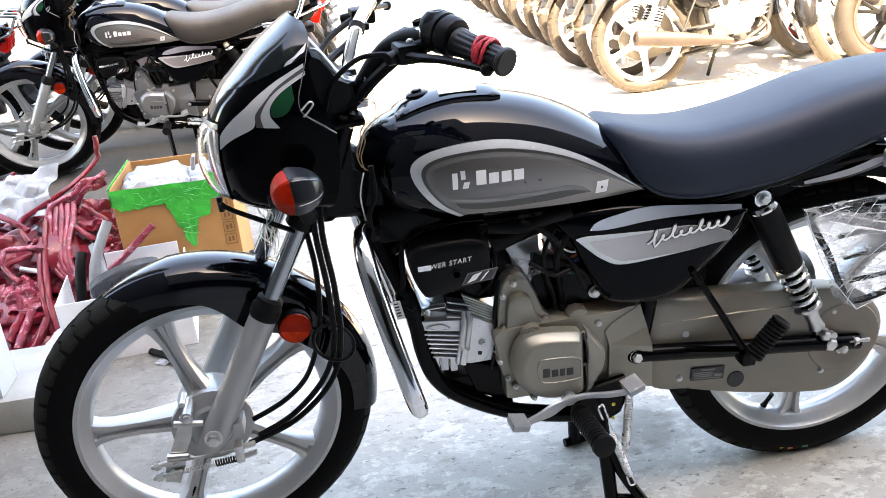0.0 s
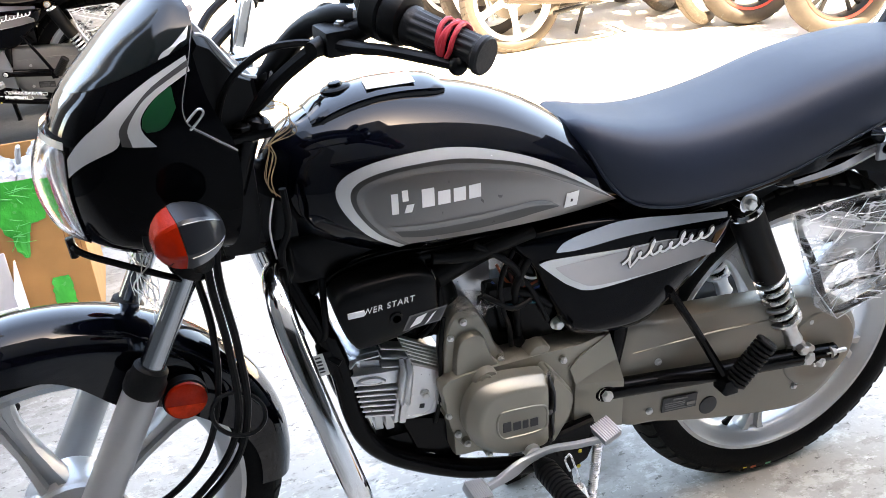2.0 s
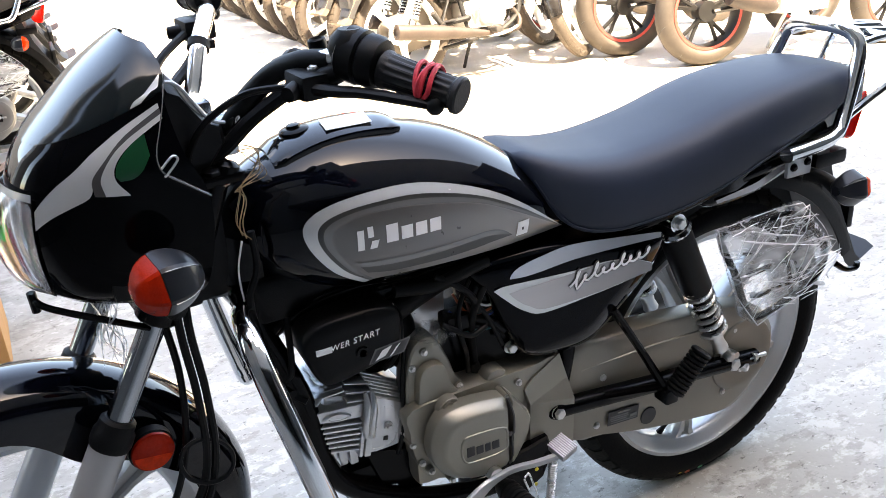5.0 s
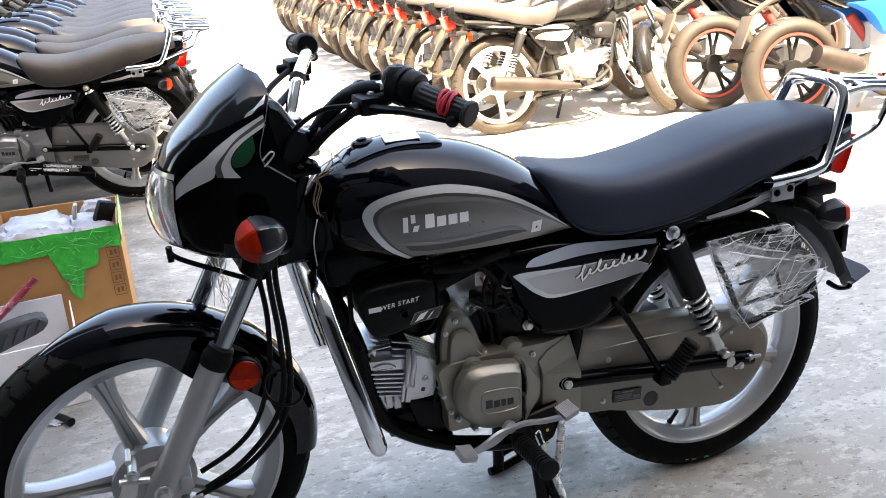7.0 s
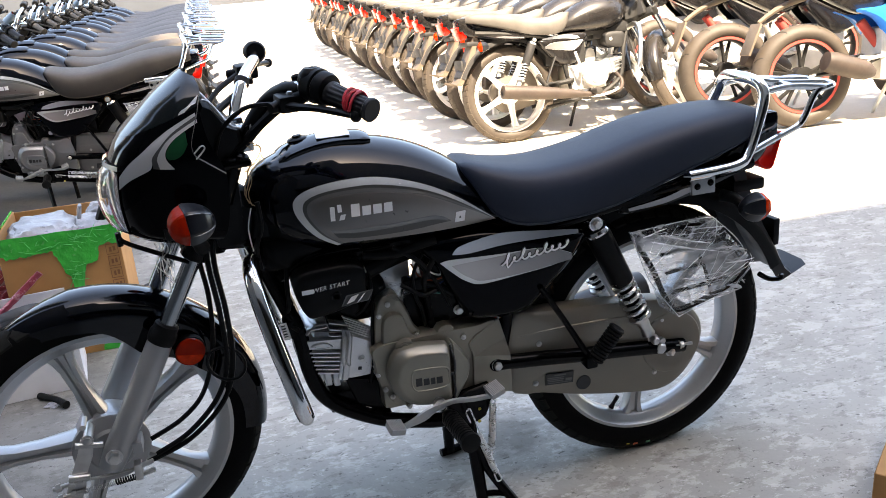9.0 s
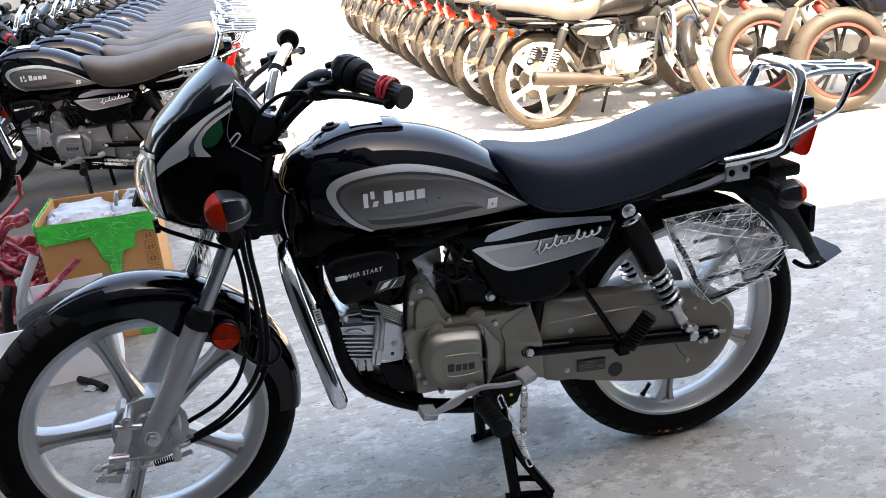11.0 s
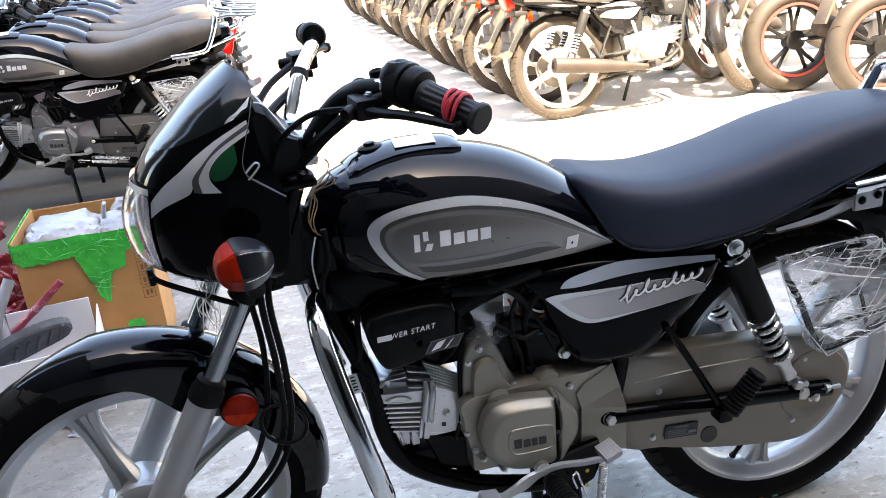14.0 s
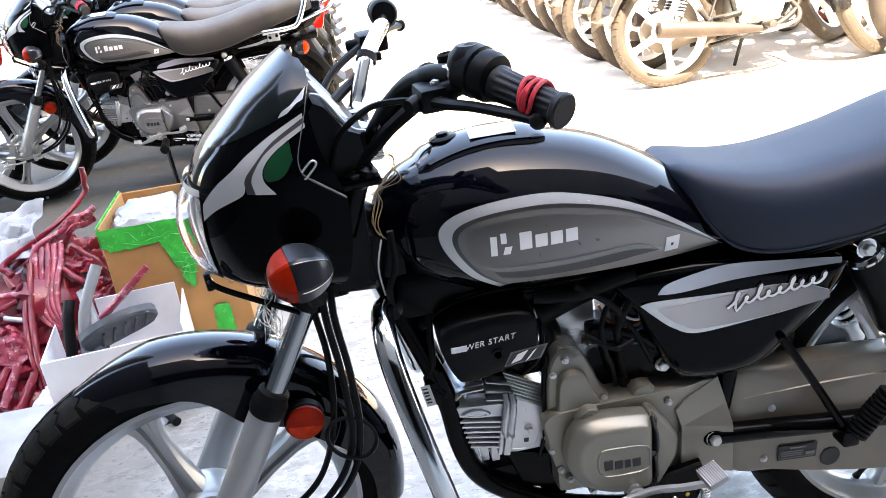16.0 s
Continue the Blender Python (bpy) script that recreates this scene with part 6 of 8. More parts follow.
        # plumbing round the inlet
        for pts, r, key in (([(-0.055, -0.06, 0.60), (0.0, -0.05, 0.615), (0.05, -0.04, 0.62), (0.09, -0.04, 0.60)], 0.020, "rubber"), ([(-0.046, -0.060, 0.62), (-0.048, -0.064, 0.585), (-0.052, -0.068, 0.55), (-0.066, -0.070, 0.525), (-0.085, -0.070, 0.512)], 0.0042, "plastic"), ([(-0.045, -0.062, 0.53), (-0.056, -0.068, 0.47), (-0.060, -0.070, 0.40), (-0.072, -0.064, 0.35)], 0.0038, "plastic"),
                            ([(0.02, -0.07, 0.57), (0.05, -0.075, 0.56), (0.09, -0.08, 0.545), (0.12, -0.08, 0.52)], 0.007, "plastic"), ([(0.055, -0.074, 0.60), (0.062, -0.08, 0.56), (0.066, -0.078, 0.53)], 0.003, "dark_red"), ([(0.055, -0.08, 0.595), (0.085, -0.085, 0.56), (0.11, -0.09, 0.50)], 0.004, "plastic"), ([(-0.21, -0.04, 0.63), (-0.215, -0.06, 0.60), (-0.218, -0.06, 0.55), (-0.23, -0.05, 0.52), (-0.205, -0.07, 0.50)], 0.005, "plastic"), ([(0.0, -0.09, 0.65), (0.03, -0.095, 0.63), (0.06, -0.09, 0.60), (0.07, -0.09, 0.57)], 0.005, "plastic"),
                            ([(-0.065, -0.02, 0.58), (-0.035, -0.03, 0.565), (-0.03, -0.03, 0.53), (-0.06, -0.03, 0.50)], 0.018, "plastic"), ([(0.07, -0.075, 0.63), (0.045, -0.085, 0.60), (0.035, -0.09, 0.57), (0.04, -0.09, 0.53), (0.052, -0.078, 0.50), (0.06, -0.065, 0.455)], 0.004, "plastic"), ([(0.085, -0.085, 0.61), (0.06, -0.09, 0.57), (0.066, -0.072, 0.52), (0.078, -0.060, 0.455)], 0.006, "rubber"), ([(0.01, -0.085, 0.565), (0.03, -0.092, 0.552), (0.055, -0.09, 0.535), (0.085, -0.085, 0.54)], 0.0045, "plastic"), ([(-0.06, -0.08, 0.64), (0.0, -0.088, 0.635), (0.05, -0.09, 0.645), (0.09, -0.085, 0.65)], 0.010, "rubber"), ([(0.072, -0.060, 0.470), (0.080, -0.056, 0.447)], 0.011, "rubber"), ([(0.03, -0.070, 0.575), (0.05, -0.078, 0.552), (0.075, -0.074, 0.545), (0.11, -0.070, 0.552)], 0.0022, "wire_blue"), ([(0.04, -0.066, 0.60), (0.055, -0.076, 0.570), (0.085, -0.074, 0.558), (0.12, -0.070, 0.566)], 0.0022, "wire_orange"), ([(0.02, -0.066, 0.56), (0.045, -0.078, 0.538), (0.08, -0.078, 0.532), (0.115, -0.074, 0.525)], 0.0024, "wire_teal"), ([(0.05, -0.070, 0.61), (0.07, -0.080, 0.585), (0.095, -0.078, 0.570), (0.13, -0.072, 0.575)], 0.002, "paper")):
            b = B()
            tube(b, pts, r, 10)
            part("hose", b, mt[key], bike, "black hose or wire at the inlet")
        b = B()
        box(b, (0.018, -0.088, 0.545), (0.06, -0.05, 0.572), 0.008)
        part("connector", b, mt["plastic"], bike, "black wiring connector")
        b = B()
        box(b, (-0.0585, -0.0675, 0.598), (-0.0465, -0.0655, 0.615), 0.001)
        part("tag", b, mt["paper"], bike, "small white wire tag")
    b = B()
    box(b, (0.07, -0.072, 0.455), (0.36, 0.072, 0.64), 0.02)
    part("battery_box", b, mt["frame"], bike, "black battery and airbox housing")

    # leg guard
    lg = [(-0.255, -0.03, 0.640), (-0.272, -0.065, 0.662), (-0.280, -0.11, 0.668), (-0.281, -0.150, 0.645), (-0.274, -0.176, 0.60), (-0.257, -0.204, 0.520), (-0.237, -0.224, 0.432), (-0.230, -0.226, 0.402), (-0.2265, -0.226, 0.387), (-0.226, -0.225, 0.377)]
    for pts in (lg, mirrored(lg)):
        b = B()
        tube(b, pts, [0.0165] * (len(pts) - 2) + [0.0155, 0.0090], sg + 2, n=8)
        part("leg_guard", b, mt["chrome"], bike, "chromed tubular leg guard")
    # rear end: swing arm, chain case, suspension
    for side in (-1, 1):
        b = B()
        tube(b, [(0.196, side * 0.102, 0.353), (0.30, side * 0.106, 0.344), (0.406, side * 0.106, 0.331), (0.506, side * 0.104, 0.320), (0.661, side * 0.100, 0.299)], 0.0165, sg)
        sphere(b, (0.202, side * 0.103, 0.3525), (0.021, 0.0165, 0.0185), 14)
        arm = part("swing_arm", b, mt["frame"], bike, "black tubular swing arm")
        b = B()
        top, low = Vector((0.440, side * 0.088, 0.632)), Vector((0.575, side * 0.096, 0.342))
        d = (low - top).normalized()
        lathe(b, [(-0.002, 0.014), (0.014, 0.0265), (0.03, 0.0285), (0.16, 0.0275), (0.165, 0.025)], top, d, sg + 8)
        shock = part("rear_shock", b, mt["plastic"], bike, "rear shock absorber with black shroud")
        b = B()
        lathe(b, [(0.012, 0.015), (0.016, 0.029), (0.022, 0.032), (0.028, 0.029)], top, d, sg + 8)
        cyl(b, top + Vector((0, -0.022 * side * -1, 0)), top - Vector((0, -0.022 * side * -1, 0)), 0.016, seg=16)
        part("shock_cap", b, mt["chrome"], shock, "chrome shock cap")
        b = B()
        bolt(b, top + Vector((0, side * 0.022, 0)), (0, side, 0), 0.009, 0.012)
        part("shock_bolt", b, mt["zinc"], shock)
        b = B()
        spring(b, top + d * 0.155, top + d * 0.262, 0.0235, 0.0044, 6, seg=7 if full else 5, per=16 if full else 10)
        part("coil_spring", b, mt["spring"], shock, "bright steel coil spring")
        b = B()
        lathe(b, [(0.26, 0.028), (0.266, 0.028), (0.27, 0.016), (0.30, 0.013), (0.318, 0.016)], top, d, 16)
        part("shock_rod", b, mt["zinc"], shock)
        b = B()
        cyl(b, top + d * 0.15, top + d * 0.265, 0.017, seg=12)
        part("damper_body", b, mt["plastic"], shock)
        # pillion peg
        b = B()
        tube(b, [(0.306, side * 0.112, 0.515), (0.350, side * 0.128, 0.438), (0.398, side * 0.145, 0.348)], [0.0115, 0.011, 0.0125], 8, flat=0.6)
        tube(b, [(0.398, side * 0.145, 0.350), (0.31, side * 0.118, 0.350), (0.22, side * 0.098, 0.352)], 0.008, 8)
        hang = part("peg_hanger", b, mt["frame"], bike, "black pillion peg hanger")
        b = B()
        box(b, (0.386, side * 0.149 - 0.017, 0.325), (0.412, side * 0.149 + 0.017, 0.352), 0.004)
        part("peg_clevis", b, mt["frame"], hang)
        b = B()
        p0, p1 = Vector((0.408, side * 0.155, 0.338)), Vector((0.459, side * 0.164, 0.409))
        dd = (p1 - p0).normalized()
        k = 11 if full else 1
        prof = [(0.0, 0.012)]
        for i in range(k):
            h = 0.004 + (p1 - p0).length * i / k
            prof += [(h, 0.0185), (h + 0.0042, 0.0185), (h + 0.0055, 0.0142)]
        prof += [((p1 - p0).length, 0.0185), ((p1 - p0).length + 0.003, 0.015)]
        lathe(b, prof, p0, dd, 14)
        part("pillion_peg", b, mt["rubber"], hang, "folded ribbed rubber pillion peg")
        # rider's peg
        b = B()
        q0, q1 = Vector((0.074, side * 0.13, 0.272)), Vector((0.084, side * 0.262, 0.274))
        dd = (q1 - q0).normalized()
        prof = [(0.0, 0.012)]
        for i in range(k):
            h = 0.02 + 0.10 * i / k
            prof += [(h, 0.0195), (h + 0.0055, 0.0195), (h + 0.007, 0.0165)]
        prof += [((q1 - q0).length - 0.008, 0.022), ((q1 - q0).length, 0.021), ((q1 - q0).length + 0.002, 0.012)]
        lathe(b, prof, q0, dd, 16)
        part("foot_peg", b, mt["rubber"], bike, "ribbed rubber foot peg")
    b = B()
    cc = shell([(0.233, 0.444), (0.308, 0.448), (0.428, 0.441), (0.538, 0.429), (0.608, 0.42), (0.673, 0.397), (0.713, 0.352), (0.72, 0.307), (0.703, 0.257), (0.663, 0.21), (0.608, 0.188), (0.508, 0.2), (0.408, 0.22), (0.308, 0.247), (0.233, 0.275)])
    cover(b, cc, [(-0.050, 1.0), (-0.082, 1.0), (-0.090, 0.975), (-0.094, 0.90), (-0.094, 0.5)])
    case = part("chain_case", b, mt["case"], bike, "bronze-grey full chain case", sharp=45)
    b = B()
    tube(b, [(0.258, -0.091, 0.400), (0.408, -0.093, 0.400), (0.528, -0.093, 0.394)], 0.0042, 6)
    lathe(b, [(0, 0.078), (-0.006, 0.074), (-0.008, 0.06), (-0.006, 0.055)], (0.633, -0.091, 0.310), (0, 1, 0), 36)
    part("case_rib", b, mt["case"], case, sharp=45)
    b = B()
    lathe(b, [(0, 0.018), (-0.0015, 0.017)], (0.410, -0.0945, 0.2545), (0, 1, 0), 24)
    part("case_plug", b, mt["ink"], case, "round black rubber plug")
    if full:
        b = B()
        box(b, (-0.034, -0.001, -0.014), (0.034, 0.001, 0.014), 0.0004, m=pose(0.350, -0.0968, 0.280, 0, 5, 0), seg=1)
        lab = part("data_plate", b, mt["ink"], case, "black data label")
        for dx, dz, w, h in ((0.0, 0.009, 0.014, 0.0016), (-0.010, 0.003, 0.020, 0.001), (-0.010, -0.001, 0.020, 0.001), (-0.010, -0.005, 0.018, 0.001), (0.022, -0.004, 0.008, 0.003), (0.0, -0.0095, 0.028, 0.0008)):
            b = B()
            box(b, (dx - w, -0.0005, dz - h), (dx + w, 0.0005, dz + h), 0, m=pose(0.350, -0.0984, 0.280, 0, 5, 0))
            part("printed_bar", b, mt["grey_decal"], lab)
        for x, z in ((0.293, 0.278), (0.305, 0.373), (0.591, 0.241), (0.608, 0.370)):
            b = B()
            bolt(b, (x, -0.094, z), r=0.0048, h=0.005)
            part("case_screw", b, mt["zinc"], case)
    # axle nut and adjuster
    b = B()
    bolt(b, REAR_AXLE + Vector((-0.010, -0.100, 0.0)), r=0.0135, h=0.02)
    box(b, REAR_AXLE + Vector((-0.021, -0.104, -0.013)), REAR_AXLE + Vector((0.008, -0.092, 0.014)), 0.004)
    cyl(b, REAR_AXLE + Vector((0.0, -0.112, 0.000)), REAR_AXLE + Vector((0.072, -0.112, -0.004)), 0.0042, seg=8)
    bolt(b, REAR_AXLE + Vector((0.038, -0.112, -0.002)), (1, 0, 0), 0.0075, 0.012)
    bolt(b, REAR_AXLE + Vector((-0.024, -0.103, 0.022)), r=0.010, h=0.018)
    bolt(b, REAR_AXLE + Vector((0.014, -0.108, -0.014)), (0.4, -1, 0), 0.009, 0.014)
    cyl(b, REAR_AXLE + Vector((-0.004, -0.096, 0.016)), REAR_AXLE + Vector((-0.004, -0.112, 0.016)), 0.0075, seg=12)
    part("axle_nut", b, mt["zinc"], bike, "zinc-plated rear axle nut and chain adjuster")
    # gear lever: a flat bent blade with a pad at each end
    b = B()
    blade = smooth_path([(-0.041, -0.168, 0.284), (-0.010, -0.164, 0.291), (0.020, -0.160, 0.300), (0.045, -0.157, 0.309), (0.082, -0.156, 0.315), (0.127, -0.160, 0.312), (0.168, -0.166, 0.315)], 6)
    rings = []
    for k, q in enumerate(blade):
        f = k / (len(blade) - 1)
        hh = 0.0055 + 0.0075 * math.exp(-((f - 0.33) / 0.16) ** 2)
        rings.append([q + Vector((0, dy, dz * hh)) for dy, dz in ((-0.004, -0.8), (-0.005, 0), (-0.004, 0.8), (0, 1), (0.004, 0.8), (0.004, -0.8), (0, -1))])
    loft(b, rings)
    lever = part("gear_lever", b, mt["slider"], bike, "grey steel heel-and-toe gear lever", sharp=50)
    b = B()
    cyl(b, (0.056, -0.11, 0.310), (0.056, -0.152, 0.310), 0.013, seg=16)
    part("lever_boss", b, mt["zinc"], lever)
    for x, y, z, rot in ((-0.048, -0.178, 0.297, 16), (0.173, -0.162, 0.325, -14)):
        m = pose(x, y, z, 10, rot, 10)
        b = B()
        box(b, (-0.0175, -0.018, -0.010), (0.0175, 0.018, 0.005), 0.006, m=m)
        pad = part("pedal_pad", b, mt["slider"], lever, "ribbed aluminium pedal pad")
        if full:
            for i in range(9):
                b = B()
                box(b, (-0.0165 + 0.0038 * i, -0.018, 0.0045), (-0.0145 + 0.0038 * i, 0.018, 0.0066), 0, m=m)
                part("rib", b, mt["cast"], pad)
    # stands
    for side in (-1, 1):
        b = B()
        if stand == "centre":
            tube(b, [(0.140, side * 0.105, 0.17), (0.165, side * 0.125, 0.10), (0.218, side * 0.158, 0.014)], [0.0115, 0.011, 0.011], 10)
            tube(b, [(0.130, side * 0.080, 0.25), (0.134, side * 0.105, 0.17), (0.142, side * 0.132, 0.012)], [0.016, 0.0145, 0.0135], 10)
            tube(b, [(0.140, side * 0.126, 0.05), (0.165, side * 0.134, 0.052), (0.196, side * 0.146, 0.050)], 0.007, 8)
            tube(b, [(0.118, side * 0.130, 0.010), (0.160, side * 0.138, 0.010), (0.222, side * 0.158, 0.012)], [0.010, 0.010, 0.010], 8)
        else:
            tube(b, [(0.135, side * 0.075, 0.23), (0.25, side * 0.10, 0.215), (0.40, side * 0.13, 0.20)], [0.015, 0.0125, 0.013], 10)
        part("centre_stand", b, mt["frame"], bike, "black steel centre stand leg")
    b = B()
    cyl(b, (0.135, -0.1, 0.252), (0.135, 0.1, 0.252), 0.016, seg=14)
    part("stand_pivot", b, mt["frame"], bike)
    b = B()
    slab(b, [(0.075, 0.30), (0.175, 0.318), (0.185, 0.285), (0.165, 0.24), (0.135, 0.225), (0.085, 0.235)], -0.120, -0.100, 0.004)
    bracket = part("stand_bracket", b, mt["frame"], bike, "black footrest bracket")
    if full:
        for x, z in ((0.150, 0.262), (0.148, 0.232)):
            b = B()
            lathe(b, [(0, 0.0038), (-0.001, 0.0034)], (x, -0.1205, z), (0, 1, 0), 12)
            part("paint_dab", b, mt["yellow"], bracket, "yellow inspection dab")
    for a, c, tn in (((0.119, -0.140, 0.272), (0.176, -0.148, 0.093), 20), ((0.179, -0.128, 0.278), (0.170, -0.122, 0.145), 24)):
        a, c = Vector(a), Vector(c)
        if stand != "centre":
            c = a + Vector((0.16, 0, -0.03))
        b = B()
        d = (c - a).normalized()
        s = d.cross(Vector((0, 1, 0))).normalized() * 0.0055
        spring(b, a.lerp(c, 0.34 if tn == 20 else 0.06), c.lerp(a, 0.12), 0.0068, 0.0017, tn if full else 8, seg=5, per=10 if full else 6)
        if full:
            h0 = a.lerp(c, 0.34 if tn == 20 else 0.06)
            tube(b, [h0 + s * 0.6, a + s, a - d * 0.004, a - s, a.lerp(h0, 0.4) - s], 0.0018, 6)
            tube(b, [c.lerp(a, 0.12) + s * 0.6, c + s, c + d * 0.004, c - s, c.lerp(a, 0.1) - s], 0.0018, 6)
        part("stand_spring", b, mt["spring"], bike, "zinc-plated stand spring")
    if stand == "side":
        b = B()
        tube(b, [(0.06, -0.10, 0.25), (0.075, -0.16, 0.15), (0.09, -0.215, 0.03)], [0.013, 0.011, 0.011], 8)
        part("side_stand", b, mt["frame"], bike, "black side stand let down")
    # right side: clutch cover, cover over the throttle body, kick-starter, brake pedal
    b = B()
    cover(b, shell([(-0.055, 0.36), (-0.045, 0.41), (-0.01, 0.445), (0.05, 0.45), (0.10, 0.43), (0.125, 0.38), (0.11, 0.325), (0.06, 0.295), (0.0, 0.295), (-0.04, 0.32)]), [(0.08, 1.0), (0.118, 1.0), (0.130, 0.95), (0.136, 0.84), (0.137, 0.4)])
    clutch = part("clutch_cover", b, mt["bronze"], bike, "bronze-grey clutch cover", sharp=45)
    b = B()
    lathe(b, [(0, 0.052), (0.006, 0.05), (0.008, 0.044), (0.003, 0.04), (0.003, 0.012)], (0.035, 0.136, 0.372), (0, 1, 0), 24)
    part("clutch_ring", b, mt["bronze"], clutch)
    for x, z in ((-0.045, 0.36), (0.0, 0.44), (0.09, 0.43), (0.118, 0.36), (0.03, 0.298)):
        b = B()
        bolt(b, (x, 0.122, z), (0, 1, 0), 0.006, 0.008)
        part("cover_bolt", b, mt["zinc"], clutch)
    b = B()
    cover(b, aw, [(0.02, 0.98), (0.085, 1.0), (0.097, 0.97), (0.101, 0.90), (0.102, 0.5)])
    air2 = part("air_cover", b, mt["plastic"], bike, "black cover over the throttle body", sharp=60)
    b = B()
    lathe(b, [(0, 0.011), (0.004, 0.010), (0.004, 0.003)], (-0.10, 0.101, 0.588), (0, 1, 0), 14)
    part("cover_screw", b, mt["zinc"], air2)
    b = B()
    tube(b, [(0.135, 0.10, 0.40), (0.14, 0.155, 0.40), (0.165, 0.16, 0.46), (0.19, 0.165, 0.53)], [0.012, 0.011, 0.009, 0.009], 8)
    part("kick_starter", b, mt["zinc"], bike, "kick-start lever")
    b = B()
    tube(b, [(0.14, 0.12, 0.25), (0.05, 0.16, 0.235), (-0.05, 0.165, 0.25), (-0.10, 0.168, 0.27)], 0.008, 8)
    part("brake_pedal", b, mt["zinc"], bike, "rear brake pedal")
    # exhaust on the right
    b = B()
    tube(b, [(-0.14, 0.05, 0.37), (-0.175, 0.07, 0.315), (-0.14, 0.115, 0.262), (-0.05, 0.14, 0.245), (0.12, 0.15, 0.25)], 0.015, 10)
    part("exhaust_pipe", b, mt["silencer"], bike, "exhaust down pipe")
    b = B()
    lathe(b, [(0, 0.016), (0.06, 0.022), (0.2, 0.034), (0.3, 0.041), (0.6, 0.046), (0.615, 0.044), (0.62, 0.026), (0.61, 0.022)], (0.10, 0.158, 0.252), Vector((0.97, 0.03, 0.13)), 20)
    part("silencer", b, mt["silencer"], bike, "long tapered silencer")
    # grab rail and carrier
    if rack:
        rl = [(0.637, -0.144, 0.716), (0.72, -0.135, 0.716), (0.778, -0.120, 0.718), (0.806, -0.110, 0.732), (0.836, -0.098, 0.785), (0.860, -0.086, 0.845), (0.862, -0.072, 0.872), (0.856, -0.045, 0.885), (0.85, 0, 0.888)]
        b = B()
        tube(b, rl + mirrored(rl[:-1])[::-1], 0.0128, sg, n=6)
        rail = part("grab_rail", b, mt["chrome"], bike, "chromed grab rail and carrier")
        for pts in ([(0.822, -0.102, 0.735), (0.89, -0.092, 0.755), (0.95, -0.084, 0.772), (0.972, -0.082, 0.79), (1.000, -0.080, 0.842), (1.03, -0.078, 0.852), (1.06, -0.06, 0.854), (1.065, 0, 0.854), (1.06, 0.06, 0.854), (1.03, 0.078, 0.852), (1.000, 0.080, 0.842), (0.972, 0.082, 0.79), (0.95, 0.084, 0.772), (0.89, 0.092, 0.755), (0.822, 0.102, 0.735)],
                    [(0.862, -0.080, 0.858), (0.93, -0.079, 0.864), (1.03, -0.078, 0.852)], [(0.862, 0.080, 0.858), (0.93, 0.079, 0.864), (1.03, 0.078, 0.852)], [(0.856, -0.03, 0.886), (0.93, -0.03, 0.868), (1.062, -0.03, 0.854)], [(0.856, 0.03, 0.886), (0.93, 0.03, 0.868), (1.062, 0.03, 0.854)], [(0.94, -0.079, 0.863), (0.94, 0, 0.866), (0.94, 0.079, 0.863)]):
            b = B()
            tube(b, pts, 0.0075, 8, n=5)
            part("carrier_bar", b, mt["chrome"], rail, "chromed carrier bar")
        for side in (-1, 1):
            b = B()
            box(b, (0.655, side * 0.131 - 0.004, 0.668), (0.712, side * 0.131 + 0.004, 0.722), 0.003)
            br = part("rail_bracket", b, mt["slider"], rail, "grey steel rail bracket")
            for x, z in ((0.667, 0.687), (0.699, 0.692)):
                b = B()
                bolt(b, (x, side * 0.135, z), (0, side, 0), 0.0055)
                part("bracket_bolt", b, mt["frame"], br)
    # sari guard in clear film
    if wrapped:
        b = B()
        for z in (0.47, 0.52, 0.565):
            tube(b, [(0.55 + (0.6 - z) * 0.3, -0.158, z - 0.008), (0.64 + (0.6 - z) * 0.3, -0.160, z), (0.71 + (0.6 - z) * 0.3, -0.158, z + 0.004)], 0.005, 6)
        tube(b, [(0.51, -0.15, 0.605), (0.60, -0.16, 0.612), (0.67, -0.16, 0.612), (0.71, -0.16, 0.585), (0.765, -0.16, 0.515), (0.745, -0.16, 0.46), (0.62, -0.16, 0.42), (0.585, -0.155, 0.435), (0.545, -0.155, 0.52)], 0.0065, 8, closed=True)
        tube(b, [(0.62, -0.16, 0.61), (0.665, -0.162, 0.52), (0.69, -0.16, 0.44)], 0.004, 6)
        guard_ob = part("sari_guard", b, mt["frame"], bike, "black wire sari guard wrapped in clear film", m=pose(0.030, 0.040, -0.018))
        def film_at(f, g, out):
            """A place on the wrap's near face: f along, g down."""
            lx, lz = interp(g, (0, 0.4, 0.8, 1), (0.482, 0.520, 0.559, 0.605)), interp(g, (0, 0.4, 0.8, 1), (0.622, 0.53, 0.436, 0.402))
            rx, rz = interp(g, (0, 0.6, 1), (0.680, 0.784, 0.758)), interp(g, (0, 0.6, 1), (0.630, 0.520, 0.450))
            q = Vector((lx + (rx - lx) * f + 0.030, -0.120 - out, lz + (rz - lz) * f - 0.018))
            k = noise.noise_vector(q * 14) * 0.006 + noise.noise_vector(q * 45) * 0.003
            return q + Vector((k.x * 0.5, k.y, k.z * 0.5))
        nu, nv = (20, 15) if full else (7, 5)
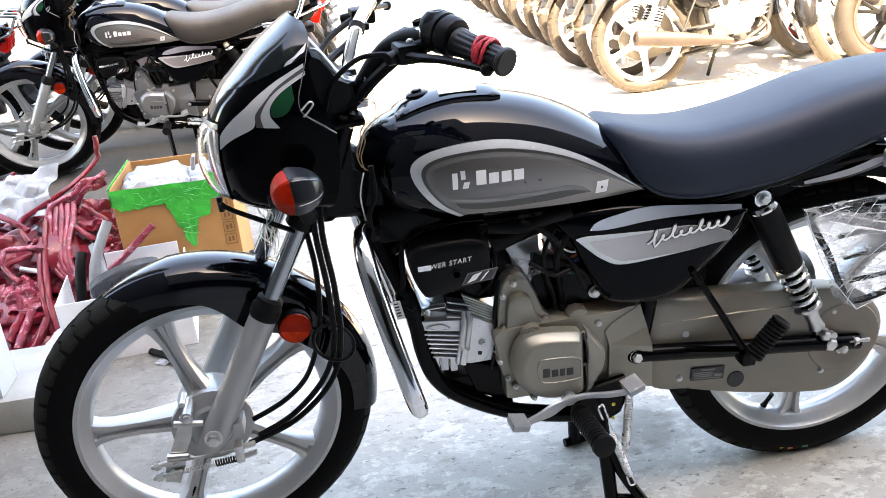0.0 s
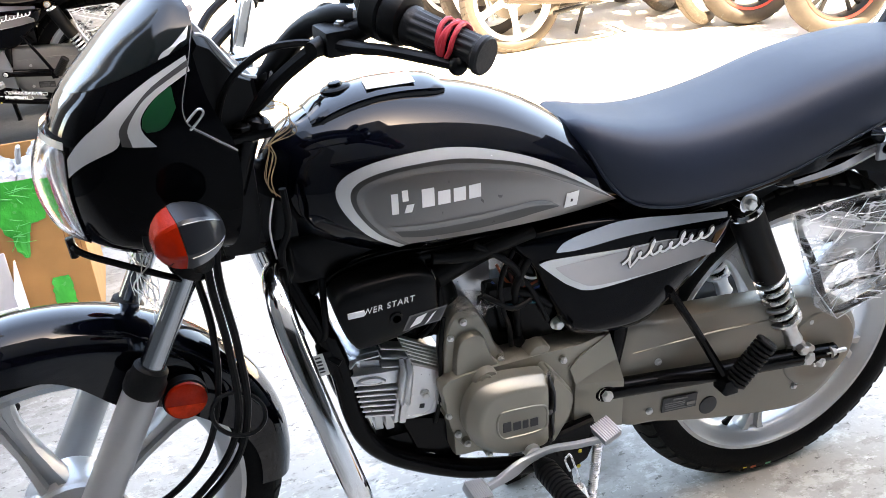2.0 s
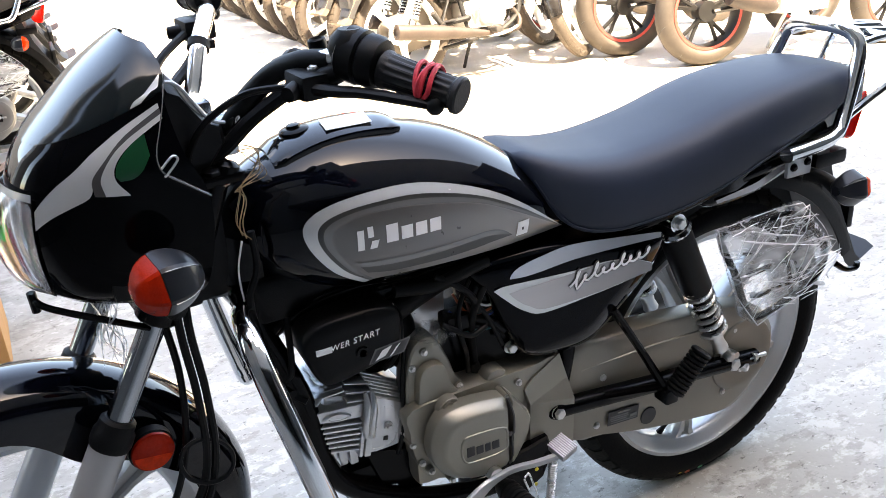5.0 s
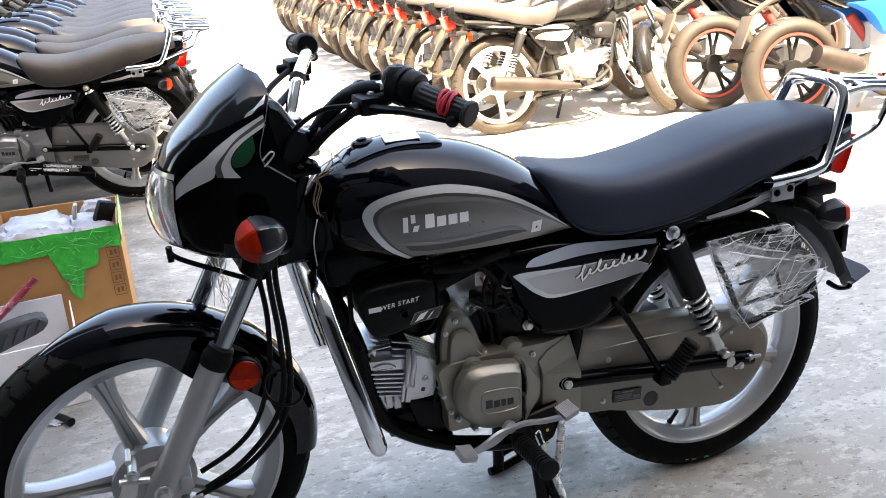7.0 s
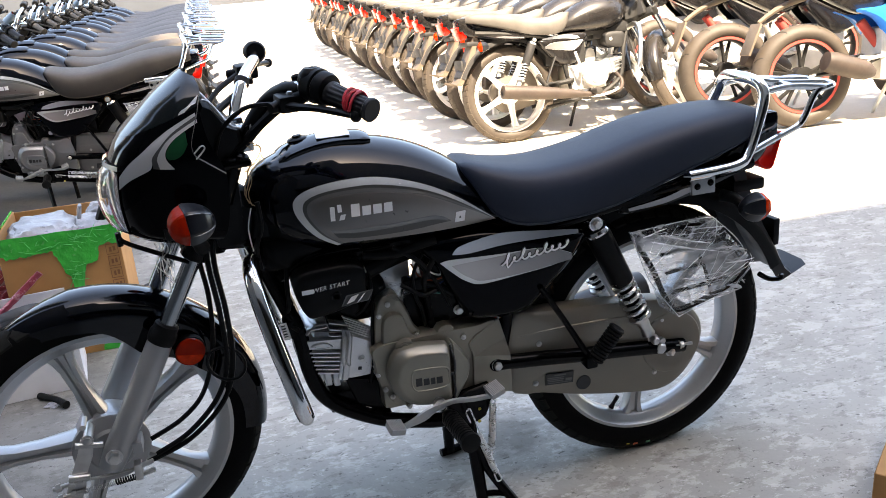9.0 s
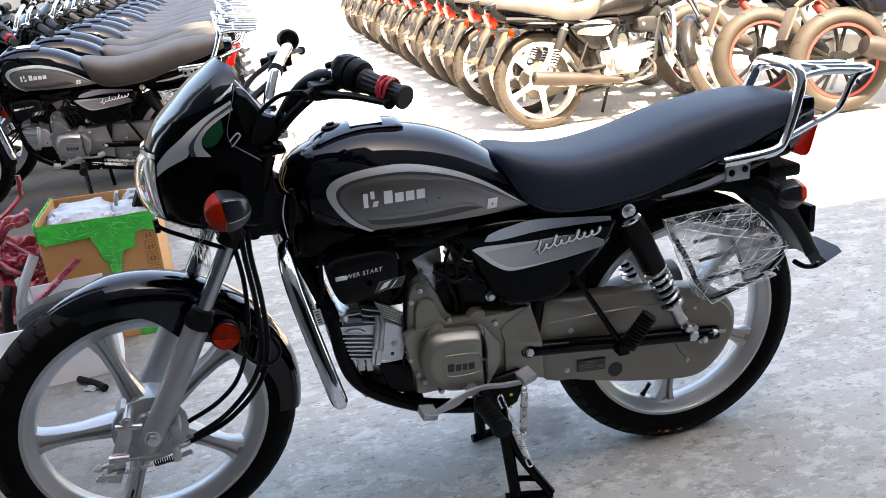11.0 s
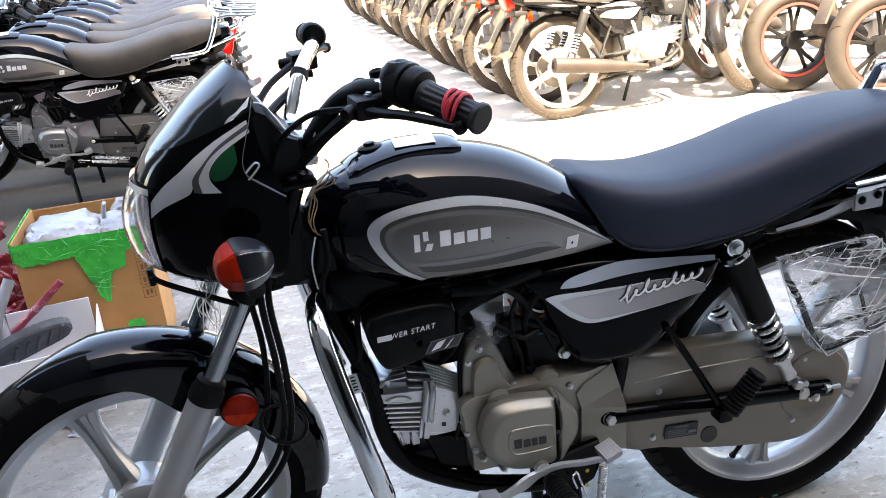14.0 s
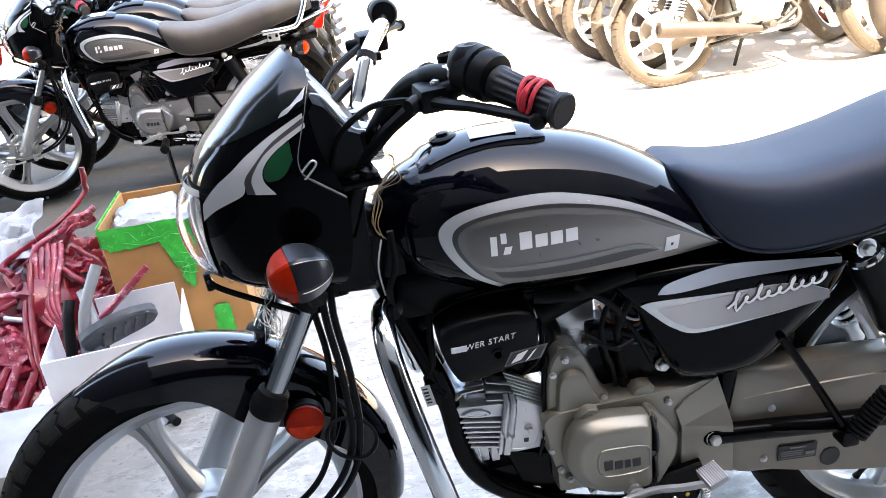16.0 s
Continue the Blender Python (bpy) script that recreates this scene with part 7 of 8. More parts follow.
        for out in (0.022, -0.024):
            b = B()
            vs = [[b.verts.new(film_at(i / nu, j / nv, out * (math.sin(math.pi * min(1, max(0, j / nv))) ** 0.5 * math.sin(math.pi * i / nu) ** 0.4 if 0 < i < nu and 0 < j < nv else 0.1))) for j in range(nv + 1)] for i in range(nu + 1)]
            for q, r in zip(vs, vs[1:]):
                for j in range(nv):
                    b.faces.new((q[j], q[j + 1], r[j + 1], r[j])) if (j * 7) % 3 else (b.faces.new((q[j], q[j + 1], r[j + 1])), b.faces.new((q[j], r[j + 1], r[j])))
            part("film_wrap", b, mt["shrink"], guard_ob, "crumpled clear plastic film", sharp=12)
        if full:
            rc = random.Random(3)
            # white ribbons on the wrap stand in for highlights along its wrinkles
            for k in range(46):
                b = B()
                f0, g0 = rc.random(), rc.random()
                ln, slope = rc.uniform(0.12, 0.6), rc.choice((-0.9, -0.7, -0.5, 0.15, 0.5))
                f1, g1 = min(1.0, max(0.0, f0 + ln)), min(1.0, max(0.0, g0 + ln * slope))
                w = rc.uniform(0.0006, 0.0026) * (1.6 if k % 9 == 0 else 1.0)
                rows = []
                for t in (0, 0.2, 0.4, 0.6, 0.8, 1):
                    c = film_at(f0 + (f1 - f0) * t, g0 + (g1 - g0) * t, 0.023)
                    half = w * math.sin(math.pi * (0.06 + 0.88 * t)) * rc.uniform(0.6, 1.2)
                    rows.append([b.verts.new(c + Vector((half * 0.5, 0, half))), b.verts.new(c + Vector((0, -0.0012, 0))), b.verts.new(c - Vector((half * 0.5, 0, half)))])
                for q, r in zip(rows, rows[1:]):
                    for j in range(2):
                        b.faces.new((q[j], q[j + 1], r[j + 1], r[j]))
                part("crease", b, mt["crease"], guard_ob)
            for pts in ([(0, 0), (0.35, 0), (0.7, 0), (1, 0.02)], [(1, 0.02), (1, 0.5), (1, 1)], [(0.02, 0), (0.0, 0.5), (0.0, 1)], [(0.0, 1), (0.3, 1), (0.6, 1), (1, 1)]):
                b = B()
                tube(b, [film_at(f, g, 0.004) for f, g in pts], 0.0011, 5)
                part("film_edge", b, mt["crease"], guard_ob, "rolled edge of clear film")
    return bike


main_bike = build_bike("new gloss black motorcycle with silver tank decals on centre stand", M)


# ---- the yard ----
def thing(name, bm, material, label, category, group="", kind="", sharp=38):
    return tagged(part(name, bm, material, None, sharp=sharp), label, category, group, kind)


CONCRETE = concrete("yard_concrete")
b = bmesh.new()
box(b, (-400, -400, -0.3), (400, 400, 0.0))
thing("ground", b, CONCRETE, "worn grey concrete yard with scuffs and painted light and shade", "ground", kind="structure")

# unseen building behind the camera, sized so its shadow covers the near yard
WALL = mat("grey_render", (0.10, 0.10, 0.098), 0.8, vary=0.08, scale=1.2, bump=0.1)
DARK = mat("dark_interior", (0.02, 0.02, 0.02), 0.9)
GREEN = mat("green_sheet", (0.02, 0.16, 0.07), 0.5, vary=0.15, scale=3)
b = bmesh.new()
box(b, (-14, -10, 2.7), (1.15, -3.6, 15.0))
box(b, (1.15, -10, 2.7), (16, -3.6, 8.7))
for x0, x1 in ((-14, -7), (-2.6, -2.35), (3.4, 3.7), (9, 16)):
    box(b, (x0, -10, 0), (x1, -3.6, 2.7))
thing("building_wall", b, WALL, "unseen grey shop front with open bays", "building", kind="structure")
# unseen dark interior, added so the bikes' sides reflect black
b = bmesh.new()
box(b, (-7, -9.9, 0), (9, -9.6, 2.7))
box(b, (-14, -9.5, 2.55), (9, -3.7, 2.69))
thing("back_wall", b, DARK, "unseen dark shop interior behind the bays", "wall", kind="structure")
# unseen dark walls, added to block sky and darken the paint's reflections
SIDE = mat("dark_blocker", (0.07, 0.07, 0.068), 0.85, vary=0.15, scale=2)
for nm, lo, hi in (("west_blocker", (-2.5, -3.6, 0), (-2.25, 0.6, 4.6)), ("east_blocker", (6.6, -3.6, 0), (6.9, -0.6, 4.6))):
    b = bmesh.new()
    box(b, lo, hi)
    thing(nm, b, SIDE, "unseen dark wall added to block sky and darken reflections", "wall", kind="structure")
b = bmesh.new()
box(b, (-5.9, -3.75, 0.6), (-2.4, -3.65, 2.0), 0.02)
thing("green_shutter", b, GREEN, "dark green sheet metal shutter", "shutter", kind="structure")

# unseen wall, added to keep the bright horizon out of the tank's reflection
b = bmesh.new()
box(b, (-60, 34, 0), (60, 34.4, 9.0))
thing("far_blocker", b, mat("blocker_slate", (0.05, 0.056, 0.066), 0.85, vary=0.15, scale=0.6), "unseen slate-grey wall added to darken the tank's horizon reflection", "wall", kind="structure")

# ---- rows of parked motorcycles ----
def lay_row(proto, at, step, ks, lean, turn):
    for k in ks:
        q = at + step * k
        m = pose(q.x + 0.03 * math.sin(k * 2.3), q.y, q.z, lean, 0, turn + 1.2 * math.sin(k * 1.7))
        if k == ks[0]:
            proto.matrix_basis = m
        else:
            copy_thing(proto, m)


LEFT_AT, LEFT_STEP = Vector((-1.19, 3.18, 0.02)), Vector((0.012, 0.56, 0))
lay_row(build_bike("black motorcycle with brown-dusted seat parked behind the cardboard box", NEARROW, steer=8.0, stand="side", group="row of new motorcycles"), LEFT_AT, LEFT_STEP, range(0, 1), 8, -1)
lay_row(build_bike("black motorcycle with brown-dusted seat leaning on its side stand", NEARROW, full=False, steer=14.0, stand="side", group="row of new motorcycles"), LEFT_AT, LEFT_STEP, range(1, 3), 8, -1)
lay_row(build_bike("black motorcycle with clean seat leaning on its side stand", ROWMAT, full=False, steer=14.0, stand="side", group="row of new motorcycles"), LEFT_AT, LEFT_STEP, range(3, 14), 8, -1)
lay_row(build_bike("black motorcycle seen tail first beside the row of new ones", ROWMAT, full=False, steer=14.0, stand="side", group="row of new motorcycles"), Vector((-2.78, 3.42, 0.02)), LEFT_STEP, range(0, 1), 8, -1)
RIGHT_AT, RIGHT_STEP = Vector((2.24, 3.5, 0.0)), Vector((0.016, 0.49, 0))
lay_row(build_bike("dust-covered motorcycle with pale alloy wheels parked in the sun", DUSTY, full=False, wrapped=False, steer=38.0, stand="side", rack=False, group="row of dusty motorcycles"), RIGHT_AT, RIGHT_STEP, range(0, 18), 7, 180)


# ---- sports motorcycles beyond the row ----
def sport_bike(label, body_key, steer=0.0):
    bike = tagged(new("sports_motorcycle"), label, "motorcycle", "sports motorcycles")
    B, mt = bmesh.new, DUSTY
    for name, c, hw in (("rear_wheel", Vector((0.66, 0, 0.315)), 0.066), ("front_wheel", Vector((-0.68, 0, 0.305)), 0.05)):
        rim = B()
        sec = [(-0.05, 0.222), (-0.052, 0.208), (-0.03, 0.196), (0.03, 0.196), (0.052, 0.208), (0.05, 0.222), (0.03, 0.212), (-0.03, 0.212)]
        loft(rim, [[c + Vector((r * math.cos(a), h * hw / 0.066, r * math.sin(a))) for h, r in sec] for a in [2 * math.pi * k / 40 for k in range(40)]], loop=True)
        lathe(rim, [(-0.05, 0.03), (-0.045, 0.06), (0.045, 0.06), (0.05, 0.03)], c, (0, 1, 0), 20)
        ro = part(name, rim, SPORT["black"], bike, "black alloy wheel with red rim tape")
        for k in range(5):
            a = radians(20 + 72 * k)
            for off in (-0.16, 0.16):
                b = B()
                tube(b, [c + Vector((0.05 * math.cos(a), 0, 0.05 * math.sin(a))), c + Vector((0.12 * math.cos(a + off * 0.7), 0, 0.12 * math.sin(a + off * 0.7))), c + Vector((0.202 * math.cos(a + off), 0, 0.202 * math.sin(a + off)))], [0.018, 0.012, 0.014], 6, n=3)
                part("spoke", b, SPORT["black"], ro)
        for s in (-1, 1):
            b = B()
            loft(b, [[c + Vector((r * math.cos(a), s * h * hw / 0.066, r * math.sin(a))) for h, r in ((0.0515, 0.226), (0.0535, 0.226), (0.0545, 0.209), (0.0525, 0.209))] for a in [2 * math.pi * k / 40 for k in range(40)]], loop=True)
            part("rim_tape", b, SPORT["red"], ro, "red rim tape")
        b = B()
        prof = [(-0.6, 0.218), (-0.9, 0.236), (-1.0, 0.258), (-0.93, 0.28), (-0.7, 0.302), (-0.35, 0.314), (0, 0.318)]
        prof = [(h * hw, r) for h, r in prof]
        lathe(b, prof + [(-h, r) for h, r in prof[-2::-1]], c, (0, 1, 0), 48, ends=False)
        tyre = part("tyre", b, mt["sport_tyre"], ro, "wide dusty tyre")
        for k in range(18):
            b = B()
            a0 = 2 * math.pi * k / 18
            s = 1 if k % 2 else -1
            tube(b, [c + Vector((r * math.cos(a0 + d), s * y * hw, r * math.sin(a0 + d))) for y, r, d in ((0.1, 0.3175, 0), (0.45, 0.311, 0.08), (0.8, 0.294, 0.12))], 0.003, 4, n=2)
            part("tread_groove", b, SPORT["black"], ro)
    for s in (-1, 1):
        b = B()
        tube(b, [(0.66, s * 0.1, 0.315), (0.40, s * 0.1, 0.34), (0.22, s * 0.08, 0.40)], [0.02, 0.024, 0.03], 8, flat=0.7)
        part("swing_arm", b, SPORT["black"], bike)
        b = B()
        tube(b, [(-0.68, s * 0.09, 0.305), (-0.46, s * 0.09, 0.72)], [0.03, 0.022], 10, smooth=False)
        part("fork_leg", b, SPORT["gold"], bike)
        b = B()
        cover(b, outline([(0.10, 0.60), (-0.05, 0.50), (-0.30, 0.62), (-0.44, 0.78), (-0.32, 0.92), (-0.10, 0.93), (0.06, 0.82), (0.18, 0.72)], 4), [(s * 0.06, 1), (s * 0.15, 1), (s * 0.175, 0.92), (s * 0.18, 0.6)])
        part("fairing", b, SPORT[body_key], bike, "glossy side fairing", sharp=50)
        b = B()
        cover(b, outline([(0.18, 0.74), (0.30, 0.66), (0.50, 0.74), (0.78, 0.90), (0.84, 0.95), (0.60, 0.90), (0.36, 0.82)], 4), [(s * 0.03, 1), (s * 0.09, 1), (s * 0.11, 0.9), (s * 0.112, 0.5)])
        part("tail_panel", b, mt["paint"], bike, "dusty black tail panel", sharp=50)
        b = B()
        tube(b, [(0.12, s * 0.10, 0.42), (0.28, s * 0.14, 0.40), (0.38, s * 0.17, 0.41)], 0.012, 8)
        part("foot_peg", b, mt["zinc"], bike)
        b = B()
        tube(b, [(-0.40, 0, 0.93), (-0.38, s * 0.15, 0.97), (-0.28, s * 0.33, 0.95)], 0.014, 8)
        part("handlebar", b, mt["plastic"], bike)
        if body_key == "blue":
            b = B()
            cover(b, outline([(0.38, 0.69), (0.27, 0.63), (0.18, 0.52), (0.11, 0.50), (0.02, 0.60), (-0.10, 0.74), (0.10, 0.73), (0.24, 0.70)], 4), [(s * 0.10, 1), (s * 0.165, 1), (s * 0.185, 0.9), (s * 0.188, 0.5)])
            part("side_panel", b, SPORT["blue"], bike, "bright blue side panel", sharp=50)
    b = B()
    rings = []
    for x, z0, z1, w in ((0.02, 0.80, 0.83, 0.09), (0.12, 0.77, 0.815, 0.13), (0.28, 0.78, 0.83, 0.14), (0.40, 0.82, 0.88, 0.12), (0.48, 0.86, 0.935, 0.11), (0.66, 0.90, 0.965, 0.10), (0.76, 0.93, 0.965, 0.07)):
        rings.append([Vector((x, w * y, z0 + (z1 - z0) * z)) for y, z in ((-1, 0), (-0.95, 0.7), (-0.6, 1), (0.6, 1), (0.95, 0.7), (1, 0))])
    loft(b, rings)
    part("seat", b, mt["vinyl"], bike, "stepped dusty seat", sharp=60)
    b = B()
    sphere(b, (-0.14, 0, 0.88), (0.24, 0.15, 0.12), 16)
    part("fuel_tank", b, SPORT[body_key], bike, "glossy fuel tank")
    b = B()
    box(b, (-0.12, -0.12, 0.26), (0.22, 0.12, 0.58), 0.03)
    part("engine", b, mt["bronze"], bike, "dusty engine block")
    b = B()
    lathe(b, [(0, 0.025), (0.05, 0.055), (0.1, 0.062), (0.28, 0.066), (0.33, 0.058), (0.335, 0.03)], (0.28, 0.155, 0.31), (0.93, 0.06, 0.28), 20)
    part("silencer", b, mt["silencer"], bike, "stubby dusty silencer")
    b = B()
    tube(b, [(0.60, 0, 0.80), (0.80, 0, 0.74), (0.93, 0, 0.66)], [0.02, 0.018, 0.014], 8)
    box(b, (-0.008, -0.075, -0.14), (0.008, 0.075, 0.06), 0.006, m=pose(0.965, 0, 0.60, 0, -22, 0))
    part("plate_holder", b, mt["flap"], bike, "dusty number plate holder")
    b = B()
    box(b, (0.82, -0.05, 0.88), (0.86, 0.05, 0.92), 0.008)
    part("tail_lamp", b, mt["red_lens"], bike, "red tail lamp")
    b = B()
    tube(b, [(0.3, 0.02, 0.62), (0.16, 0.05, 0.42)], 0.03, 10, smooth=False)
    part("rear_shock", b, SPORT["red"], bike)
    b = B()
    tube(b, [(0.02, -0.10, 0.26), (0.04, -0.17, 0.14), (0.06, -0.24, 0.012)], 0.012, 8)
    part("side_stand", b, mt["zinc"], bike)
    return bike


SPORT = dict(black=mat("sport_black", (0.008, 0.008, 0.008), 0.4, dust=0.08), red=mat("rim_tape_red", (0.5, 0.05, 0.04), 0.5, dust=0.45), gold=mat("fork_gold", (0.3, 0.28, 0.25), 0.4, metal=0.5), blue=mat("blue_paint", (0.012, 0.20, 0.72), 0.25, vary=0.06, coat=0.4), dark=mat("dark_paint", (0.010, 0.010, 0.012), 0.2, dust=0.05))
for label, key, x, y, turn in (("black sports motorcycle with red-taped rims and dust", "dark", 3.12, 3.32, 168), ("blue and black sports motorcycle with red-taped rims", "blue", 3.30, 2.78, 167), ("black sports motorcycle behind the others", "dark", 3.05, 4.05, 170), ("dark sports motorcycle parked further back", "dark", 3.0, 4.7, 170)):
    d = Matrix.Rotation(radians(turn), 4, "Z") @ Vector((0.66, 0, 0))
    sport_bike(label, key).matrix_basis = pose(x - d.x, y - d.y, 0, 6, 0, turn)

# ---- packing rubbish beside the front wheel ----
CARD = mat("brown_cardboard", (0.40, 0.198, 0.068), 0.85, vary=0.1, scale=10, bump=0.05, bump_scale=250)
CARD_IN = mat("cardboard_inside", (0.46, 0.29, 0.15), 0.9, vary=0.1)
TAPE = mat("green_tape", (0.018, 0.43, 0.05), 0.26, vary=0.18, scale=25, bump=0.5, bump_scale=60)
TAPE_FOLD = mat("green_tape_fold", (0.06, 0.54, 0.12), 0.18, vary=0.1)
WHITE_CARD = mat("white_card", (0.722, 0.713, 0.722), 0.7, vary=0.06, scale=12)
# second colours paint in the bag's grey creases and the red film's glare
BAG = mottled("white_bag", (0.27, 0.275, 0.29), (0.16, 0.165, 0.18), 22, 0.60, 0.3, 0.5)
RED_WRAP = mottled("red_film_wrap", (0.165, 0.004, 0.013), (0.32, 0.065, 0.09), 38, 0.64)
RED_PALE = mottled("pale_red_film", (0.26, 0.030, 0.052), (0.44, 0.20, 0.22), 48, 0.56)
BOARD = mat("foot_board_grey", (0.062, 0.067, 0.074), 0.6, spec=0.3, vary=0.25, scale=30)
STEEL_GREY = mat("grey_tube", (0.2, 0.2, 0.205), 0.45, vary=0.2)
PLINTH = mat("white_cement", (0.28, 0.276, 0.258), 0.85, vary=0.18, scale=9, bump=0.3, bump_scale=40)

BOX_M = pose(-0.8325, 1.40, 0, 0, 0, 0.5)
BW, BD, BH = 0.1855, 0.18, 0.436
carton = tagged(new("cardboard_box"), "open brown cardboard box bound with green tape on the ground", "box")
carton.matrix_basis = BOX_M
for lo, hi, nm in (((-BW, -BD, 0), (BW, -BD + 0.006, BH), "wall"), ((-BW, BD - 0.006, 0), (BW, BD, BH + 0.005), "wall"), ((-BW, -BD + 0.006, 0), (-BW + 0.006, BD - 0.006, BH + 0.01), "wall"), ((BW - 0.006, -BD + 0.006, 0), (BW, BD - 0.006, BH + 0.005), "wall"), ((-BW + 0.006, -BD + 0.006, 0), (BW - 0.006, BD - 0.006, 0.006), "base")):
    b = bmesh.new()
    box(b, lo, hi, 0.0015, seg=1)
    part(nm, b, CARD if nm == "wall" else CARD_IN, carton)
def tape(pts, y):
    b = bmesh.new()
    vs = []
    n = len(pts) // 2
    chain = []
    for k in range(n - 1):
        for f in range(12):
            e = f / 12
            chain.append([Vector(pts[k]).lerp(Vector(pts[k + 1]), e), Vector(pts[-1 - k]).lerp(Vector(pts[-2 - k]), e)])
    chain.append([Vector(pts[n - 1]), Vector(pts[n])])
    for k, (p, q) in enumerate(chain):
        q += Vector((0.5, 1)) * 0.008 * noise.noise((q.x * 70, q.y * 70, y)) + Vector((0.003, 0.003)) * noise.noise((q.x * 260, q.y * 260, y + 3))
        if pts[0][1] < BH:
            p += Vector((1, 0.5)) * 0.008 * noise.noise((p.x * 70, p.y * 70, y + 7))
        vs.append([b.verts.new((p.x + (q.x - p.x) * f, y - 0.0040 - 0.0022 * noise.noise((p.x * 40, p.y * 40 + f * 6, 1)) - 0.0030 * (abs(noise.noise((p.x * 22 + f * 3, f * 14, 5))) - 0.3), p.y + (q.y - p.y) * f)) for f in [j / 12 for j in range(13)]])
    for p, q in zip(vs, vs[1:]):
        for j in range(12):
            b.faces.new((p[j], p[j + 1], q[j + 1], q[j]))
    part("green_tape", b, TAPE, carton, "crinkled green adhesive tape", sharp=60)
top = [(-BW, BH + 0.004), (-0.15, BH + 0.006), (-0.08, BH + 0.004), (0, BH + 0.006), (0.08, BH + 0.003), (0.15, BH + 0.006), (BW, BH + 0.004)]
tape(top + [(BW, BH - 0.062), (0.15, BH - 0.058), (0.08, BH - 0.066), (0, BH - 0.055), (-0.08, BH - 0.06), (-0.15, BH - 0.064), (-BW, BH - 0.055)], -BD)
tape([(-0.028, BH - 0.05), (-0.008, BH - 0.10), (0.007, BH - 0.14), (0.020, BH - 0.18), (0.032, BH - 0.212), (0.045, BH - 0.210), (0.055, BH - 0.165), (0.069, BH - 0.118), (0.109, BH - 0.108), (0.119, BH - 0.05)], -BD - 0.001)
tape([(0.077, 0.15), (0.072, 0.08), (0.067, 0.004), (0.132, 0.004), (0.127, 0.08), (0.125, 0.155)], -BD)
# raised folds whose lighter green stands in for their highlights
rc = random.Random(5)
for k in range(34):
    low = k % 3 == 0
    x, z = (rc.uniform(0.01, 0.06), BH - rc.uniform(0.07, 0.17)) if low else (rc.uniform(-BW + 0.03, BW - 0.03), BH - rc.uniform(0.004, 0.052))
    ln, up = rc.uniform(0.008, 0.03), rc.uniform(-0.5, 0.5) if k % 2 else rc.choice((-1.6, 1.6, 0.15))
    dx = ln / math.hypot(1, up)
    b = bmesh.new()
    tube(b, [(x - dx, -BD - 0.0062, z - dx * up), (x, -BD - 0.0072, z + rc.uniform(-0.002, 0.002)), (x + dx, -BD - 0.0062, z + dx * up)], [0.0004, rc.uniform(0.0009, 0.0017), 0.0004], 5, n=3)
    part("tape_crease", b, TAPE_FOLD, carton, "raised fold in the tape, painted pale as a highlight")
b = bmesh.new()
box(b, (-BW - 0.004, -BD, BH - 0.05), (-BW - 0.0015, BD, BH + 0.014), 0)
part("green_tape", b, TAPE, carton)
b = bmesh.new()
box(b, (BW + 0.0015, -BD, BH - 0.05), (BW + 0.004, BD, BH + 0.010), 0)
part("green_tape", b, TAPE, carton)
for x, z, w, h in ((0.1565, 0.356, 0.019, 0.018), (0.1565, 0.314, 0.018, 0.018), (0.1565, 0.272, 0.018, 0.018), (0.1565, 0.230, 0.018, 0.018)):
    b = bmesh.new()
    for lo, hi in (((x - w, z - h), (x + w, z - h + 0.002)), ((x - w, z + h - 0.002), (x + w, z + h)), ((x - w, z - h), (x - w + 0.002, z + h)), ((x + w - 0.002, z - h), (x + w, z + h)), ((x - w * 0.5, z - h * 0.5), (x - w * 0.1, z + h * 0.4)), ((x + w * 0.15, z - h * 0.4), (x + w * 0.55, z + h * 0.5))):
        box(b, (lo[0], -BD - 0.0014, lo[1]), (hi[0], -BD - 0.0006, hi[1]))
    part("printed_mark", b, mat("brown_print", (0.22, 0.09, 0.035), 0.8), carton)

def lump(name, c, r, material, label, cat, seed, rough=0.3, flat=0.0, seg=26, group=""):
    """A crumpled bag or sheet: an uneven ball, pressed flat by as much as is given."""
    b = bmesh.new()
    sphere(b, (0, 0, 0), 1.0, seg)
    for v in b.verts:
        d = v.co.normalized()
        k = 1 + rough * noise.noise(d * 2.1 + Vector((seed, 0, 0))) + rough * 0.5 * noise.noise(d * 6.5 + Vector((0, seed, 0))) + rough * 0.25 * abs(noise.noise(d * 15 + Vector((0, 0, seed))))
        v.co = Vector((d.x * r[0], d.y * r[1], d.z * r[2])) * k
        v.co.z = max(v.co.z, -r[2] * (1 - flat))
    ob = thing(name, b, material, label, cat, group, sharp=32)
    ob.location = c
    return ob


def bag(c, r, turn, seed):
    """A filled film bag: a cushion with long folds and pinched corners."""
    b = bmesh.new()
    sphere(b, (0, 0, 0), 1.0, 44)
    for v in b.verts:
        d = v.co.normalized()
        q = Vector([math.copysign(abs(u) ** 0.62, u) for u in d])
        fold = abs(noise.noise(Vector((d.x * 2.2 + d.y * 1.5, d.y * 3.4, d.z * 2.6)) + Vector((seed, 0, 0))))
        fine = abs(noise.noise(d * 7 + Vector((0, seed, 0))))
        k = 0.94 + 0.20 * fold - 0.08 * fine
        v.co = Vector((q.x * r[0], q.y * r[1], q.z * r[2])) * k
    ob = thing("plastic_bag", b, BAG, "crumpled white plastic bag in the cardboard box", "bag", "bags in the cardboard box", sharp=40)
    ob.matrix_basis = pose(*c, 0, 0, turn)


